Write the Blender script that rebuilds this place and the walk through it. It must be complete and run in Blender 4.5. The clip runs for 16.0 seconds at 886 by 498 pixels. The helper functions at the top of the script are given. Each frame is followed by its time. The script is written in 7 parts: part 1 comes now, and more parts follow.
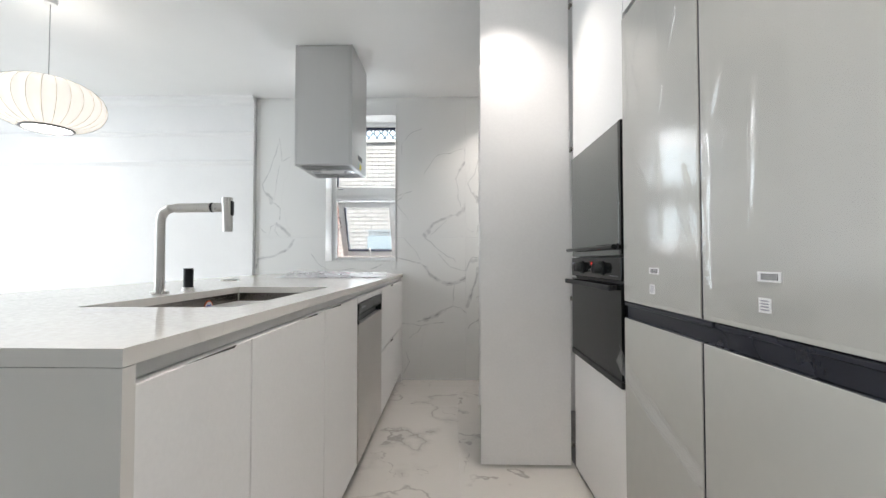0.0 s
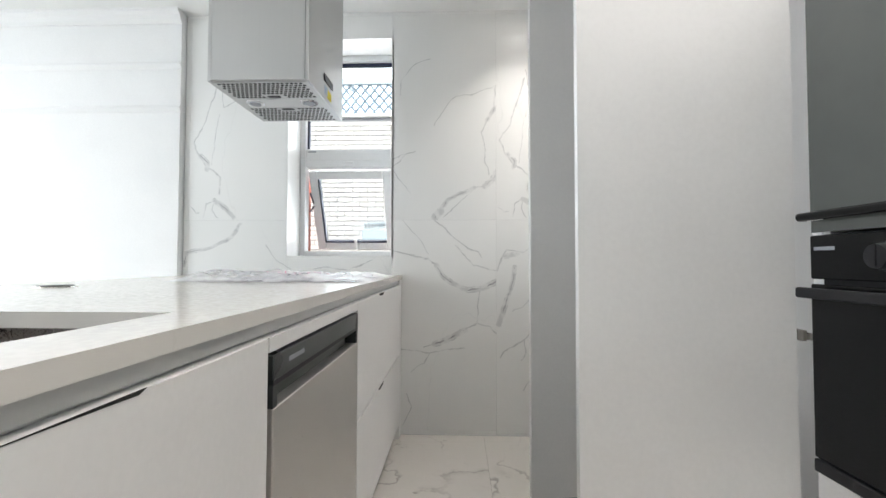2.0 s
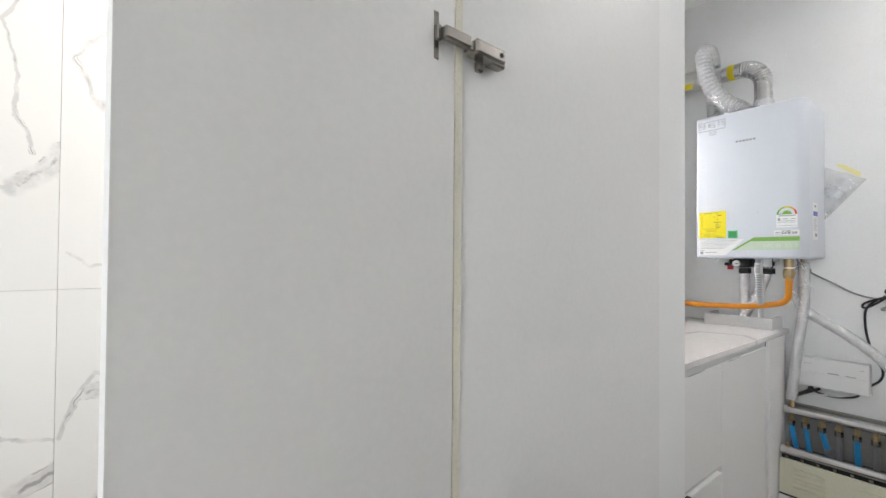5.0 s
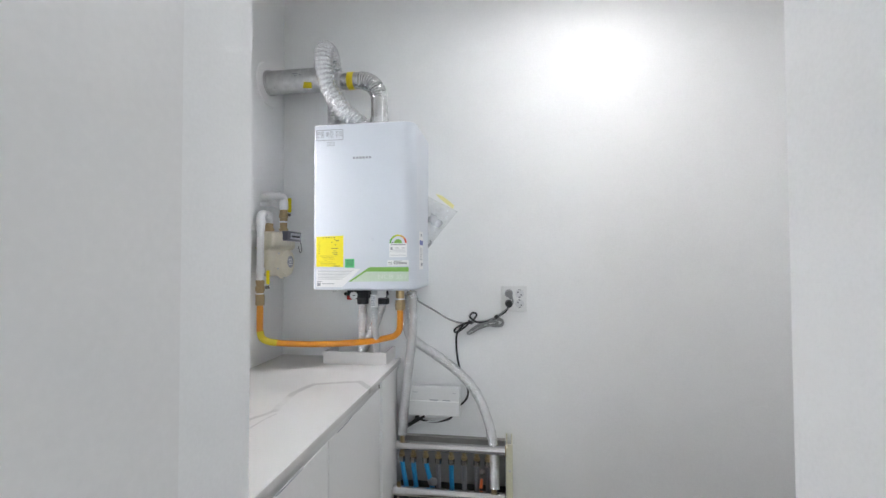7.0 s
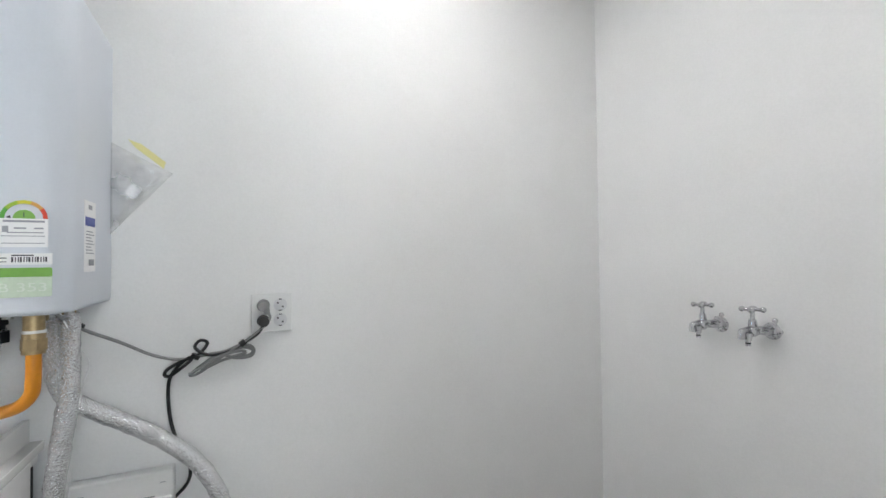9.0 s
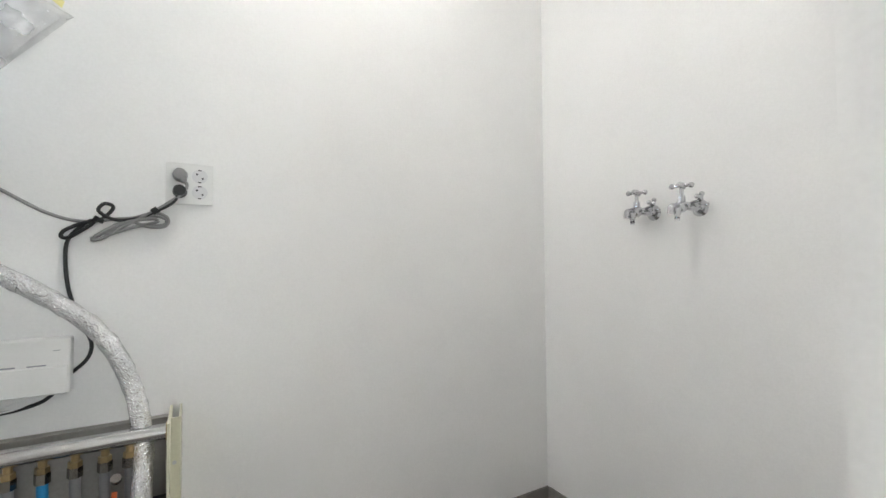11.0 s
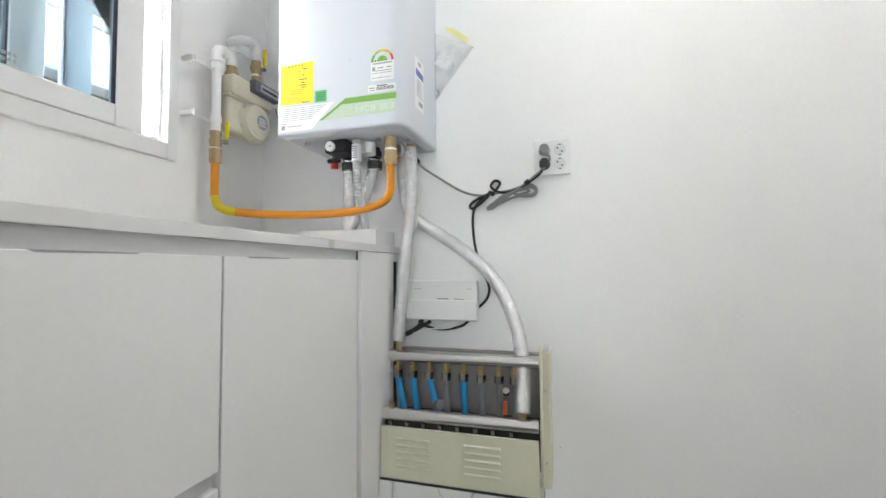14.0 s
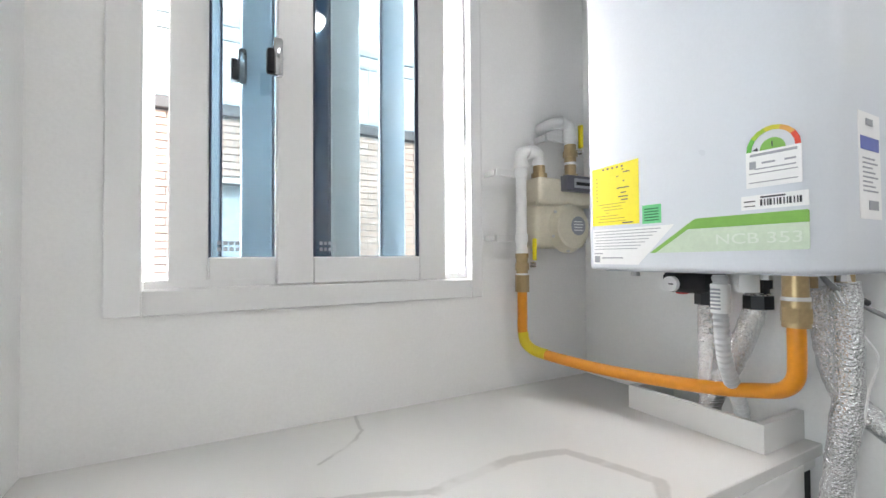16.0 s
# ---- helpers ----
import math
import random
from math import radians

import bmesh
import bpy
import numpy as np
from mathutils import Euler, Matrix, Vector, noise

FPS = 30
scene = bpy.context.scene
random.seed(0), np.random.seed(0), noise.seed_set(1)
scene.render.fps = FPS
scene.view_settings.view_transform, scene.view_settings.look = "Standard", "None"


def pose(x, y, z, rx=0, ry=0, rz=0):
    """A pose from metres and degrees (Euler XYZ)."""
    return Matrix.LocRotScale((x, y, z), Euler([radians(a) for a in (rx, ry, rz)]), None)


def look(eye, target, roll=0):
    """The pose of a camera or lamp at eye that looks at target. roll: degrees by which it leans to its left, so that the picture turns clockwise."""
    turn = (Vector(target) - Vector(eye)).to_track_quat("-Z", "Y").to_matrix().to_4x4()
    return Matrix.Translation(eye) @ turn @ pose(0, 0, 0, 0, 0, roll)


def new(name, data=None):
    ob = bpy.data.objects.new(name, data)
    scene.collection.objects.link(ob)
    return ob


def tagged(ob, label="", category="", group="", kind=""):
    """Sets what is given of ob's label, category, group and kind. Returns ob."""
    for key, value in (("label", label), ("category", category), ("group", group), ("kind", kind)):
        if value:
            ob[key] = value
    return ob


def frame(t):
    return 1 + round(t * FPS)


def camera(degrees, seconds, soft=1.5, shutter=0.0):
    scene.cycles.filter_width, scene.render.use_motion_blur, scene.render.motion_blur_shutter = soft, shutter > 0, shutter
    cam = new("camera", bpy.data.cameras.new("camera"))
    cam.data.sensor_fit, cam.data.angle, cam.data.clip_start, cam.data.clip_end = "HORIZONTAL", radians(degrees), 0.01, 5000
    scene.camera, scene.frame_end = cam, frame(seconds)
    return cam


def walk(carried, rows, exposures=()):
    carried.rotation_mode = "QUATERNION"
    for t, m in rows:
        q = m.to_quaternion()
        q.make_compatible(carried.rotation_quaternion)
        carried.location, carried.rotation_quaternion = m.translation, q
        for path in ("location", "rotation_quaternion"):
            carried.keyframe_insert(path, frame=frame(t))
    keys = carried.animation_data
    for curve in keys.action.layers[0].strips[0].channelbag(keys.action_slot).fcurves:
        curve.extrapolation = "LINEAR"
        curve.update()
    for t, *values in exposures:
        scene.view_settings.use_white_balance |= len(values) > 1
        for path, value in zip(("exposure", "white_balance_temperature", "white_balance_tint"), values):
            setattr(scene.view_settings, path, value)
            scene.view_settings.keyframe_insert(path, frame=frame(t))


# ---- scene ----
cam = camera(92.2, 16.0)
PATH = [
    (0.0, 0.012, 0.022, 1.020, 91.53, 0.00, 1.44),
    (0.5, 0.004, 0.311, 0.949, 91.55, -0.07, 1.90),
    (1.0, -0.052, 0.609, 0.946, 91.66, -0.32, 1.61),
    (1.5, -0.092, 0.921, 0.965, 91.55, -0.16, 1.76),
    (2.0, -0.105, 1.251, 0.980, 91.71, -0.10, 2.01),
    (2.5, -0.129, 1.583, 1.008, 91.56, -0.52, 2.27),
    (3.0, -0.132, 1.869, 1.056, 91.09, -0.49, 2.14),
    (3.5, -0.107, 2.120, 1.112, 91.48, -0.64, -0.21),
    (4.0, -0.050, 2.280, 1.206, 91.28, -0.51, -11.38),
    (4.5, 0.068, 2.430, 1.245, 91.17, -0.47, -23.81),
    (5.0, 0.196, 2.573, 1.293, 90.85, -0.46, -37.84),
    (5.2, 0.233, 2.621, 1.308, 90.80, -0.40, -43.20),
    (7.3, 0.899, 2.726, 1.424, 91.42, 0.28, -86.60),
    (7.5, 0.941, 2.755, 1.427, 91.39, 0.33, -89.38),
    (8.0, 1.087, 2.756, 1.427, 92.03, 0.48, -94.88),
    (8.5, 1.255, 2.726, 1.419, 91.84, 0.70, -103.65),
    (9.0, 1.398, 2.734, 1.395, 91.34, 0.57, -115.38),
    (9.2, 1.432, 2.728, 1.371, 91.33, 0.62, -119.30),
    (11.3, 1.384, 2.612, 0.957, 91.62, 0.44, -120.04),
    (11.5, 1.365, 2.600, 0.924, 91.48, 0.47, -116.77),
    (12.0, 1.341, 2.574, 0.859, 91.54, 0.26, -105.48),
    (12.5, 1.360, 2.538, 0.793, 91.60, 0.30, -96.70),
    (13.0, 1.355, 2.548, 0.757, 92.45, 0.40, -89.70),
    (13.5, 1.349, 2.550, 0.761, 93.12, 0.33, -81.87),
    (14.0, 1.373, 2.607, 0.876, 92.57, 0.35, -73.76),
    (14.5, 1.445, 2.649, 1.031, 92.34, 0.23, -63.49),
    (15.0, 1.547, 2.701, 1.188, 91.59, 0.12, -52.65),
    (15.5, 1.639, 2.776, 1.270, 91.25, 0.28, -42.49),
    (16.0, 1.753, 2.788, 1.320, 91.21, 0.40, -28.33),
]
EXPOSURES = [(0.0, 0.29, 6500, 12), (1.0, 0.42, 6500, 12), (2.0, 0.56, 6480, 11), (3.2, 0.53, 6600, 12), (4.0, 0.50, 6650, 13), (4.5, 0.74, 6700, 13), (5.0, 1.02, 6560, 12), (7.5, 0.88, 6280, 11), (8.5, 0.81, 6380, 11), (9.0, 0.85, 6400, 10), (11.5, 1.27, 6680, 9), (13.0, 1.44, 6600, 9), (14.5, 1.28, 6500, 9), (16.0, 1.11, 6520, 10)]
walk(cam, [(t, pose(*p)) for t, *p in PATH], EXPOSURES)

# ---- light ----
world = bpy.data.worlds.new("world")
scene.world = world
world.use_nodes = True
wn = world.node_tree
sky = wn.nodes.new("ShaderNodeTexSky")
sky.sky_type = "NISHITA"
sky.sun_disc = False
sky.sun_elevation = radians(38)
sky.dust_density = 7.0
sky.air_density = 1.0
sky.sun_rotation = radians(195)
wn.links.new(sky.outputs[0], wn.nodes["Background"].inputs[0])
wn.nodes["Background"].inputs[1].default_value = 0.15
sun_data = bpy.data.lights.new("sun", "SUN")
sun_data.energy, sun_data.angle, sun_data.color = 2.8, radians(0.5), (1, 0.95, 0.88)
sun = new("sun", sun_data)
sun.matrix_world = look((-2.2, -8, 6.5), (0, 0, 0))


def area(name, m, w, h, power, colour):
    d = bpy.data.lights.new(name, "AREA")
    d.shape, d.size, d.size_y, d.energy, d.color = "RECTANGLE", w, h, power, colour
    ob = new(name, d)
    ob.matrix_world = m
    return ob


def lamp_disc(name, m, r, power, colour, spread=130):
    d = bpy.data.lights.new(name, "AREA")
    d.shape, d.size, d.energy, d.color, d.spread = "DISK", 2 * r, power, colour, radians(spread)
    ob = new(name, d)
    ob.matrix_world = m
    return ob


# daylight in a guessed, unseen west opening, added to light the living room
area("guessed_daylight_west", look((-5.95, 0.6, 1.35), (0, 0.6, 1.35)), 3.4, 2.0, 84, (0.82, 0.93, 1.0))
# daylight in the utility room's and the kitchen's window openings
area("daylight_utility", look((1.97, 4.06, 1.75), (1.97, 2.5, 1.12)), 0.62, 0.9, 30.5, (1.0, 0.985, 0.98))
area("daylight_kitchen", look((-0.8, 4.02, 1.65), (-0.8, 2.5, 1.35)), 0.5, 1.1, 7.0, (0.93, 0.97, 1.0))
# ceiling lamps
DOWNLIGHTS = [(0.26, 0.55), (0.26, 1.88), (0.30, 3.36), (-3.20, 3.30), (-3.45, 3.30)]
for lx, ly in DOWNLIGHTS:
    lamp_disc("downlight_lamp", pose(lx, ly, 2.425), 0.035, (2.6 if ly > 3 else 3.2 if ly > 1 else 5.2) if lx > -1 else 0.5, (1.0, 0.94, 0.88), 100)
# unseen panel lamp, added to brighten the living wall
area("added_fill_lamp", pose(-3.5, 1.7, 2.395), 1.3, 0.7, 18, (0.88, 0.95, 1.0))
lamp_disc("utility_lamp", pose(2.22, 2.27, 2.685), 0.10, 3.1, (1.0, 0.99, 0.98), 165)


# ---- materials ----
def nodes_of(m):
    m.use_nodes = True
    return m.node_tree.nodes, m.node_tree.links, m.node_tree.nodes["Principled BSDF"]


def mathn(nt, op, a, b=None, clamp=False):
    n = nt.nodes.new("ShaderNodeMath")
    n.operation, n.use_clamp = op, clamp
    for i, v in ((0, a), (1, b)):
        if v is None:
            continue
        if isinstance(v, (int, float)):
            n.inputs[i].default_value = v
        else:
            nt.links.new(v, n.inputs[i])
    return n.outputs[0]


def remap(nt, v, a, b, c, d):
    n = nt.nodes.new("ShaderNodeMapRange")
    n.interpolation_type = "SMOOTHSTEP"
    nt.links.new(v, n.inputs[0])
    for i, x in enumerate((a, b, c, d)):
        n.inputs[i + 1].default_value = x
    return n.outputs[0]


def noisen(nt, vec, scale, detail=3.0, rough=0.55):
    n = nt.nodes.new("ShaderNodeTexNoise")
    n.inputs["Scale"].default_value, n.inputs["Detail"].default_value, n.inputs["Roughness"].default_value = scale, detail, rough
    if vec is not None:
        nt.links.new(vec, n.inputs["Vector"])
    return n.outputs["Fac"], n.outputs["Color"]


def mixc(nt, fac, a, b):
    n = nt.nodes.new("ShaderNodeMix")
    n.data_type = "RGBA"
    for sock, v in ((n.inputs[0], fac), (n.inputs[6], a), (n.inputs[7], b)):
        if isinstance(v, (int, float)):
            sock.default_value = v
        elif isinstance(v, tuple):
            sock.default_value = (*v, 1)
        else:
            nt.links.new(v, sock)
    return n.outputs[2]


def position(nt, shift=0.0, stretch=None):
    g = nt.nodes.new("ShaderNodeNewGeometry")
    out = g.outputs["Position"]
    if shift:
        r = nt.nodes.new("ShaderNodeObjectInfo")
        s = mathn(nt, "MULTIPLY", r.outputs["Random"], shift)
        add = nt.nodes.new("ShaderNodeVectorMath")
        add.operation = "ADD"
        nt.links.new(out, add.inputs[0])
        nt.links.new(s, add.inputs[1])
        out = add.outputs[0]
    if stretch:
        m = nt.nodes.new("ShaderNodeMapping")
        m.inputs["Rotation"].default_value = [radians(a) for a in stretch[0]]
        m.inputs["Scale"].default_value = stretch[1]
        nt.links.new(out, m.inputs["Vector"])
        out = m.outputs[0]
    return out


def bump(nt, p, height, strength, dist=0.002):
    b = nt.nodes.new("ShaderNodeBump")
    b.inputs["Strength"].default_value, b.inputs["Distance"].default_value = strength, dist
    nt.links.new(height, b.inputs["Height"])
    nt.links.new(b.outputs[0], p.inputs["Normal"])


def mat(name, colour, rough=0.5, metal=0.0, grain=120.0, vary=0.06, relief=0.05, coat=0.0, shift=0.0, spec=0.5):
    """A surface with its own colour, a fine grain, slow stains and slight relief."""
    m = bpy.data.materials.new(name)
    n, l, p = nodes_of(m)
    nt = m.node_tree
    pos = position(nt, shift)
    fine, _ = noisen(nt, pos, grain, 2)
    slow, _ = noisen(nt, pos, 2.3, 4)
    k = mathn(nt, "ADD", mathn(nt, "MULTIPLY", fine, 0.4), mathn(nt, "MULTIPLY", slow, 0.6))
    k = remap(nt, k, 0.35, 0.65, 0, 1)
    lo = tuple(c * (1 - vary) for c in colour)
    hi = tuple(min(1.0, c * (1 + vary * 0.6)) for c in colour)
    l.new(mixc(nt, k, lo, hi), p.inputs["Base Color"])
    l.new(remap(nt, slow, 0.3, 0.7, max(0.02, rough * 0.85), min(1, rough * 1.15)), p.inputs["Roughness"])
    p.inputs["Metallic"].default_value = metal
    p.inputs["Specular IOR Level"].default_value = spec
    p.inputs["Coat Weight"].default_value = coat
    if relief:
        bump(nt, p, fine, relief)
    return m


def vmath(nt, op, a, b):
    n = nt.nodes.new("ShaderNodeVectorMath")
    n.operation = op
    for i, v in ((0, a), (1, b)):
        if isinstance(v, tuple):
            n.inputs[i].default_value = v
        elif v is not None:
            nt.links.new(v, n.inputs[i])
    return n


def strokes_field(nt, strokes, plane, jag, fine=0.0):
    """Distance to the stone's main veins, over their half width; each vein is (half width, points in its plane)."""
    pos = position(nt)
    _, w1 = noisen(nt, pos, 6.5, 4, 0.58)
    off = vmath(nt, "SUBTRACT", w1, (0.5, 0.5, 0.5)).outputs[0]
    sc = nt.nodes.new("ShaderNodeVectorMath")
    sc.operation = "MULTIPLY_ADD"
    nt.links.new(off, sc.inputs[0])
    sc.inputs[1].default_value = tuple(2 * jag if c in plane else 0.0 for c in "xyz")
    nt.links.new(pos, sc.inputs[2])
    bent = sc.outputs[0]
    if fine:
        _, w2 = noisen(nt, pos, 34.0, 4, 0.62)
        sd = nt.nodes.new("ShaderNodeVectorMath")
        sd.operation = "MULTIPLY_ADD"
        nt.links.new(vmath(nt, "SUBTRACT", w2, (0.5, 0.5, 0.5)).outputs[0], sd.inputs[0])
        sd.inputs[1].default_value = tuple(2 * fine if c in plane else 0.0 for c in "xyz")
        nt.links.new(bent, sd.inputs[2])
        bent = sd.outputs[0]
    flat = vmath(nt, "MULTIPLY", bent, tuple(1.0 if c in plane else 0.0 for c in "xyz")).outputs[0]

    def full(p):
        return Vector((p[0], 0, p[1])) if plane == "xz" else Vector((p[0], p[1], 0))
    out = None
    for half, pts in strokes:
        for p, q in zip(pts, pts[1:]):
            a, d = full(p), full(q) - full(p)
            rel = vmath(nt, "SUBTRACT", flat, tuple(a)).outputs[0]
            along = mathn(nt, "MULTIPLY", vmath(nt, "DOT_PRODUCT", rel, tuple(d)).outputs["Value"], 1 / d.length_squared, True)
            foot = nt.nodes.new("ShaderNodeVectorMath")
            foot.operation = "SCALE"
            foot.inputs[0].default_value = d
            nt.links.new(along, foot.inputs["Scale"])
            far = mathn(nt, "DIVIDE", vmath(nt, "DISTANCE", rel, foot.outputs[0]).outputs["Value"], half)
            out = far if out is None else mathn(nt, "MINIMUM", out, far)
    return out


def marble(name, base, vein, strength=1.0, rough=0.18, scale=1.0, shift=23.0, tilt=35, soft=0.35, dense=0.0, thin=0.0075, broad=0.035, band=0.0, crack=0.0, strokes=(), plane="xz", jag=0.065, core_in=0.04, core_out=0.42, patchy=False):
    """Polished white stone with thin broken grey veins and soft grey clouds beside them."""
    m = bpy.data.materials.new(name)
    n, l, p = nodes_of(m)
    nt = m.node_tree
    pos = position(nt, shift, ((tilt * 0.5, tilt, tilt * 0.4), (scale, scale, 0.6 * scale)))
    _, wc = noisen(nt, pos, 5.5, 3, 0.6)
    warp = nt.nodes.new("ShaderNodeVectorMath")
    warp.operation = "MULTIPLY_ADD"
    l.new(wc, warp.inputs[0])
    warp.inputs[1].default_value = (0.13, 0.13, 0.13)
    l.new(pos, warp.inputs[2])
    wv = warp.outputs[0]
    a, _ = noisen(nt, wv, 1.05, 5, 0.46)
    b, _ = noisen(nt, wv, 1.7, 6, 0.5)
    mask, _ = noisen(nt, pos, 1.25, 2)
    mask2, _ = noisen(nt, wv, 2.4, 3)
    da = mathn(nt, "ABSOLUTE", mathn(nt, "SUBTRACT", a, 0.5))
    if crack:
        cell = nt.nodes.new("ShaderNodeTexVoronoi")
        cell.feature = "DISTANCE_TO_EDGE"
        cell.inputs["Scale"].default_value = crack
        l.new(wv, cell.inputs["Vector"])
        da = mathn(nt, "MULTIPLY", cell.outputs["Distance"], 0.6)
    db = mathn(nt, "ABSOLUTE", mathn(nt, "SUBTRACT", b, 0.46))
    m1 = remap(nt, mask, 0.40 - dense, 0.56 - dense, 0.1, 1)
    m2 = remap(nt, mask2, 0.47 - dense, 0.60 - dense, 0, 1)
    v1 = mathn(nt, "MULTIPLY", remap(nt, da, 0.0, thin, 0.85, 0), m1)
    v2 = mathn(nt, "MULTIPLY", remap(nt, db, 0.0, thin * 0.6, 0.7, 0), m2)
    cloud = mathn(nt, "MULTIPLY", mathn(nt, "MULTIPLY", remap(nt, da, 0.0, broad, soft, 0), m2), m1)
    k = mathn(nt, "MAXIMUM", mathn(nt, "MAXIMUM", v1, v2), cloud)
    if band:
        wide, _ = noisen(nt, wv, 0.62, 2, 0.4)
        dw_ = mathn(nt, "ABSOLUTE", mathn(nt, "SUBTRACT", wide, 0.52))
        k = mathn(nt, "MAXIMUM", k, remap(nt, dw_, 0.008, 0.030, band, 0))
    if strokes and patchy:
        near = strokes_field(nt, strokes, plane, jag, 0.009)
        broken, _ = noisen(nt, position(nt), 16, 4, 0.65)
        cloudy, _ = noisen(nt, position(nt, 7.0), 24, 4, 0.6)
        hair = mathn(nt, "MULTIPLY", remap(nt, near, 0.07, 0.34, 0.85, 0), remap(nt, broken, 0.40, 0.60, 0.10, 1))
        fill = mathn(nt, "MULTIPLY", remap(nt, near, 0.55, 1.15, 0.36, 0), remap(nt, cloudy, 0.36, 0.60, 0.25, 1))
        rim = mathn(nt, "MULTIPLY", remap(nt, mathn(nt, "ABSOLUTE", mathn(nt, "SUBTRACT", near, 0.85)), 0.03, 0.16, 0.65, 0), remap(nt, broken, 0.50, 0.60, 0, 1))
        k = mathn(nt, "MAXIMUM", k, mathn(nt, "MAXIMUM", hair, mathn(nt, "MAXIMUM", fill, rim)))
    elif strokes:
        near = strokes_field(nt, strokes, plane, jag)
        uneven, _ = noisen(nt, position(nt), 11, 3, 0.6)
        core = mathn(nt, "MULTIPLY", remap(nt, near, core_in, core_out, 0.75, 0), remap(nt, uneven, 0.32, 0.52, 0.25, 1))
        halo = mathn(nt, "MULTIPLY", remap(nt, near, 0.3, 2.6, soft, 0), remap(nt, mask2, 0.44, 0.60, 0.15, 1))
        k = mathn(nt, "MAXIMUM", k, mathn(nt, "MAXIMUM", core, halo))
    k = mathn(nt, "MULTIPLY", k, strength, True)
    slow, _ = noisen(nt, pos, 1.2, 4)
    ground = mixc(nt, remap(nt, slow, 0.35, 0.65, 0, 1), tuple(c * 0.97 for c in base), base)
    l.new(mixc(nt, k, ground, vein), p.inputs["Base Color"])
    fine, _ = noisen(nt, pos, 60, 2)
    l.new(remap(nt, fine, 0.3, 0.7, rough * 0.85, rough * 1.2), p.inputs["Roughness"])
    return m


def brushed(name, colour, rough, axis, metal=1.0):
    m = bpy.data.materials.new(name)
    n, l, p = nodes_of(m)
    nt = m.node_tree
    s = [260.0, 260.0, 260.0]
    s["xyz".index(axis)] = 3.0
    pos = position(nt, 0, ((0, 0, 0), tuple(s)))
    f, _ = noisen(nt, pos, 1.0, 2)
    slow, _ = noisen(nt, position(nt), 2.0, 3)
    l.new(mixc(nt, f, tuple(c * 0.9 for c in colour), colour), p.inputs["Base Color"])
    l.new(remap(nt, mathn(nt, "ADD", mathn(nt, "MULTIPLY", f, 0.5), mathn(nt, "MULTIPLY", slow, 0.5)), 0.3, 0.7, rough * 0.8, rough * 1.2), p.inputs["Roughness"])
    p.inputs["Metallic"].default_value = metal
    bump(nt, p, f, 0.06, 0.0005)
    return m


def foil(name, tone=0.84):
    m = bpy.data.materials.new(name)
    n, l, p = nodes_of(m)
    nt = m.node_tree
    pos = position(nt)
    v = nt.nodes.new("ShaderNodeTexVoronoi")
    v.inputs["Scale"].default_value = 220
    l.new(pos, v.inputs["Vector"])
    f, _ = noisen(nt, pos, 90, 5, 0.7)
    h = mathn(nt, "ADD", v.outputs["Distance"], f)
    # speckle of two tones, painting the crinkles' shade and glints into the colour
    crinkle_tone, _ = noisen(nt, position(nt, 3.0), 240, 3, 0.65)
    l.new(mixc(nt, remap(nt, crinkle_tone, 0.40, 0.60, 0, 1), (tone * 0.76, tone * 0.76, tone * 0.77), (tone, tone, tone * 1.01)), p.inputs["Base Color"])
    p.inputs["Metallic"].default_value = 0.95
    p.inputs["Roughness"].default_value = 0.22
    bump(nt, p, h, 1.0, 0.0026)
    return m


def glass(name, tint, gloss=0.06):
    m = bpy.data.materials.new(name)
    n, l, p = nodes_of(m)
    nt = m.node_tree
    t = n.new("ShaderNodeBsdfTransparent")
    t.inputs[0].default_value = (*tint, 1)
    g = n.new("ShaderNodeBsdfGlossy")
    g.inputs["Roughness"].default_value = 0.02
    mix = n.new("ShaderNodeMixShader")
    fr = n.new("ShaderNodeFresnel")
    fr.inputs[0].default_value = 1.5
    l.new(mathn(nt, "MAXIMUM", fr.outputs[0], gloss), mix.inputs[0])
    l.new(t.outputs[0], mix.inputs[1])
    l.new(g.outputs[0], mix.inputs[2])
    l.new(mix.outputs[0], n["Material Output"].inputs[0])
    return m


def film_mat(name, milk, gloss, rough=0.12):
    """Thin clear plastic: mostly see-through, a little milky, shiny on its creases."""
    m = bpy.data.materials.new(name)
    n, l, p = nodes_of(m)
    nt = m.node_tree
    t = n.new("ShaderNodeBsdfTransparent")
    d = n.new("ShaderNodeBsdfDiffuse")
    d.inputs[0].default_value = (0.85, 0.85, 0.87, 1)
    g = n.new("ShaderNodeBsdfGlossy")
    g.inputs["Roughness"].default_value = rough
    a = n.new("ShaderNodeMixShader")
    b = n.new("ShaderNodeMixShader")
    f, _ = noisen(nt, position(nt), 9, 4)
    l.new(remap(nt, f, 0.3, 0.7, milk * 0.4, milk * 1.4), a.inputs[0])
    b.inputs[0].default_value = gloss
    l.new(t.outputs[0], a.inputs[1])
    l.new(d.outputs[0], a.inputs[2])
    l.new(a.outputs[0], b.inputs[1])
    l.new(g.outputs[0], b.inputs[2])
    l.new(b.outputs[0], n["Material Output"].inputs[0])
    return m


def emitter(name, colour, strength):
    m = bpy.data.materials.new(name)
    n, l, p = nodes_of(m)
    p.inputs["Base Color"].default_value = (*colour, 1)
    p.inputs["Emission Color"].default_value = (*colour, 1)
    p.inputs["Emission Strength"].default_value = strength
    return m


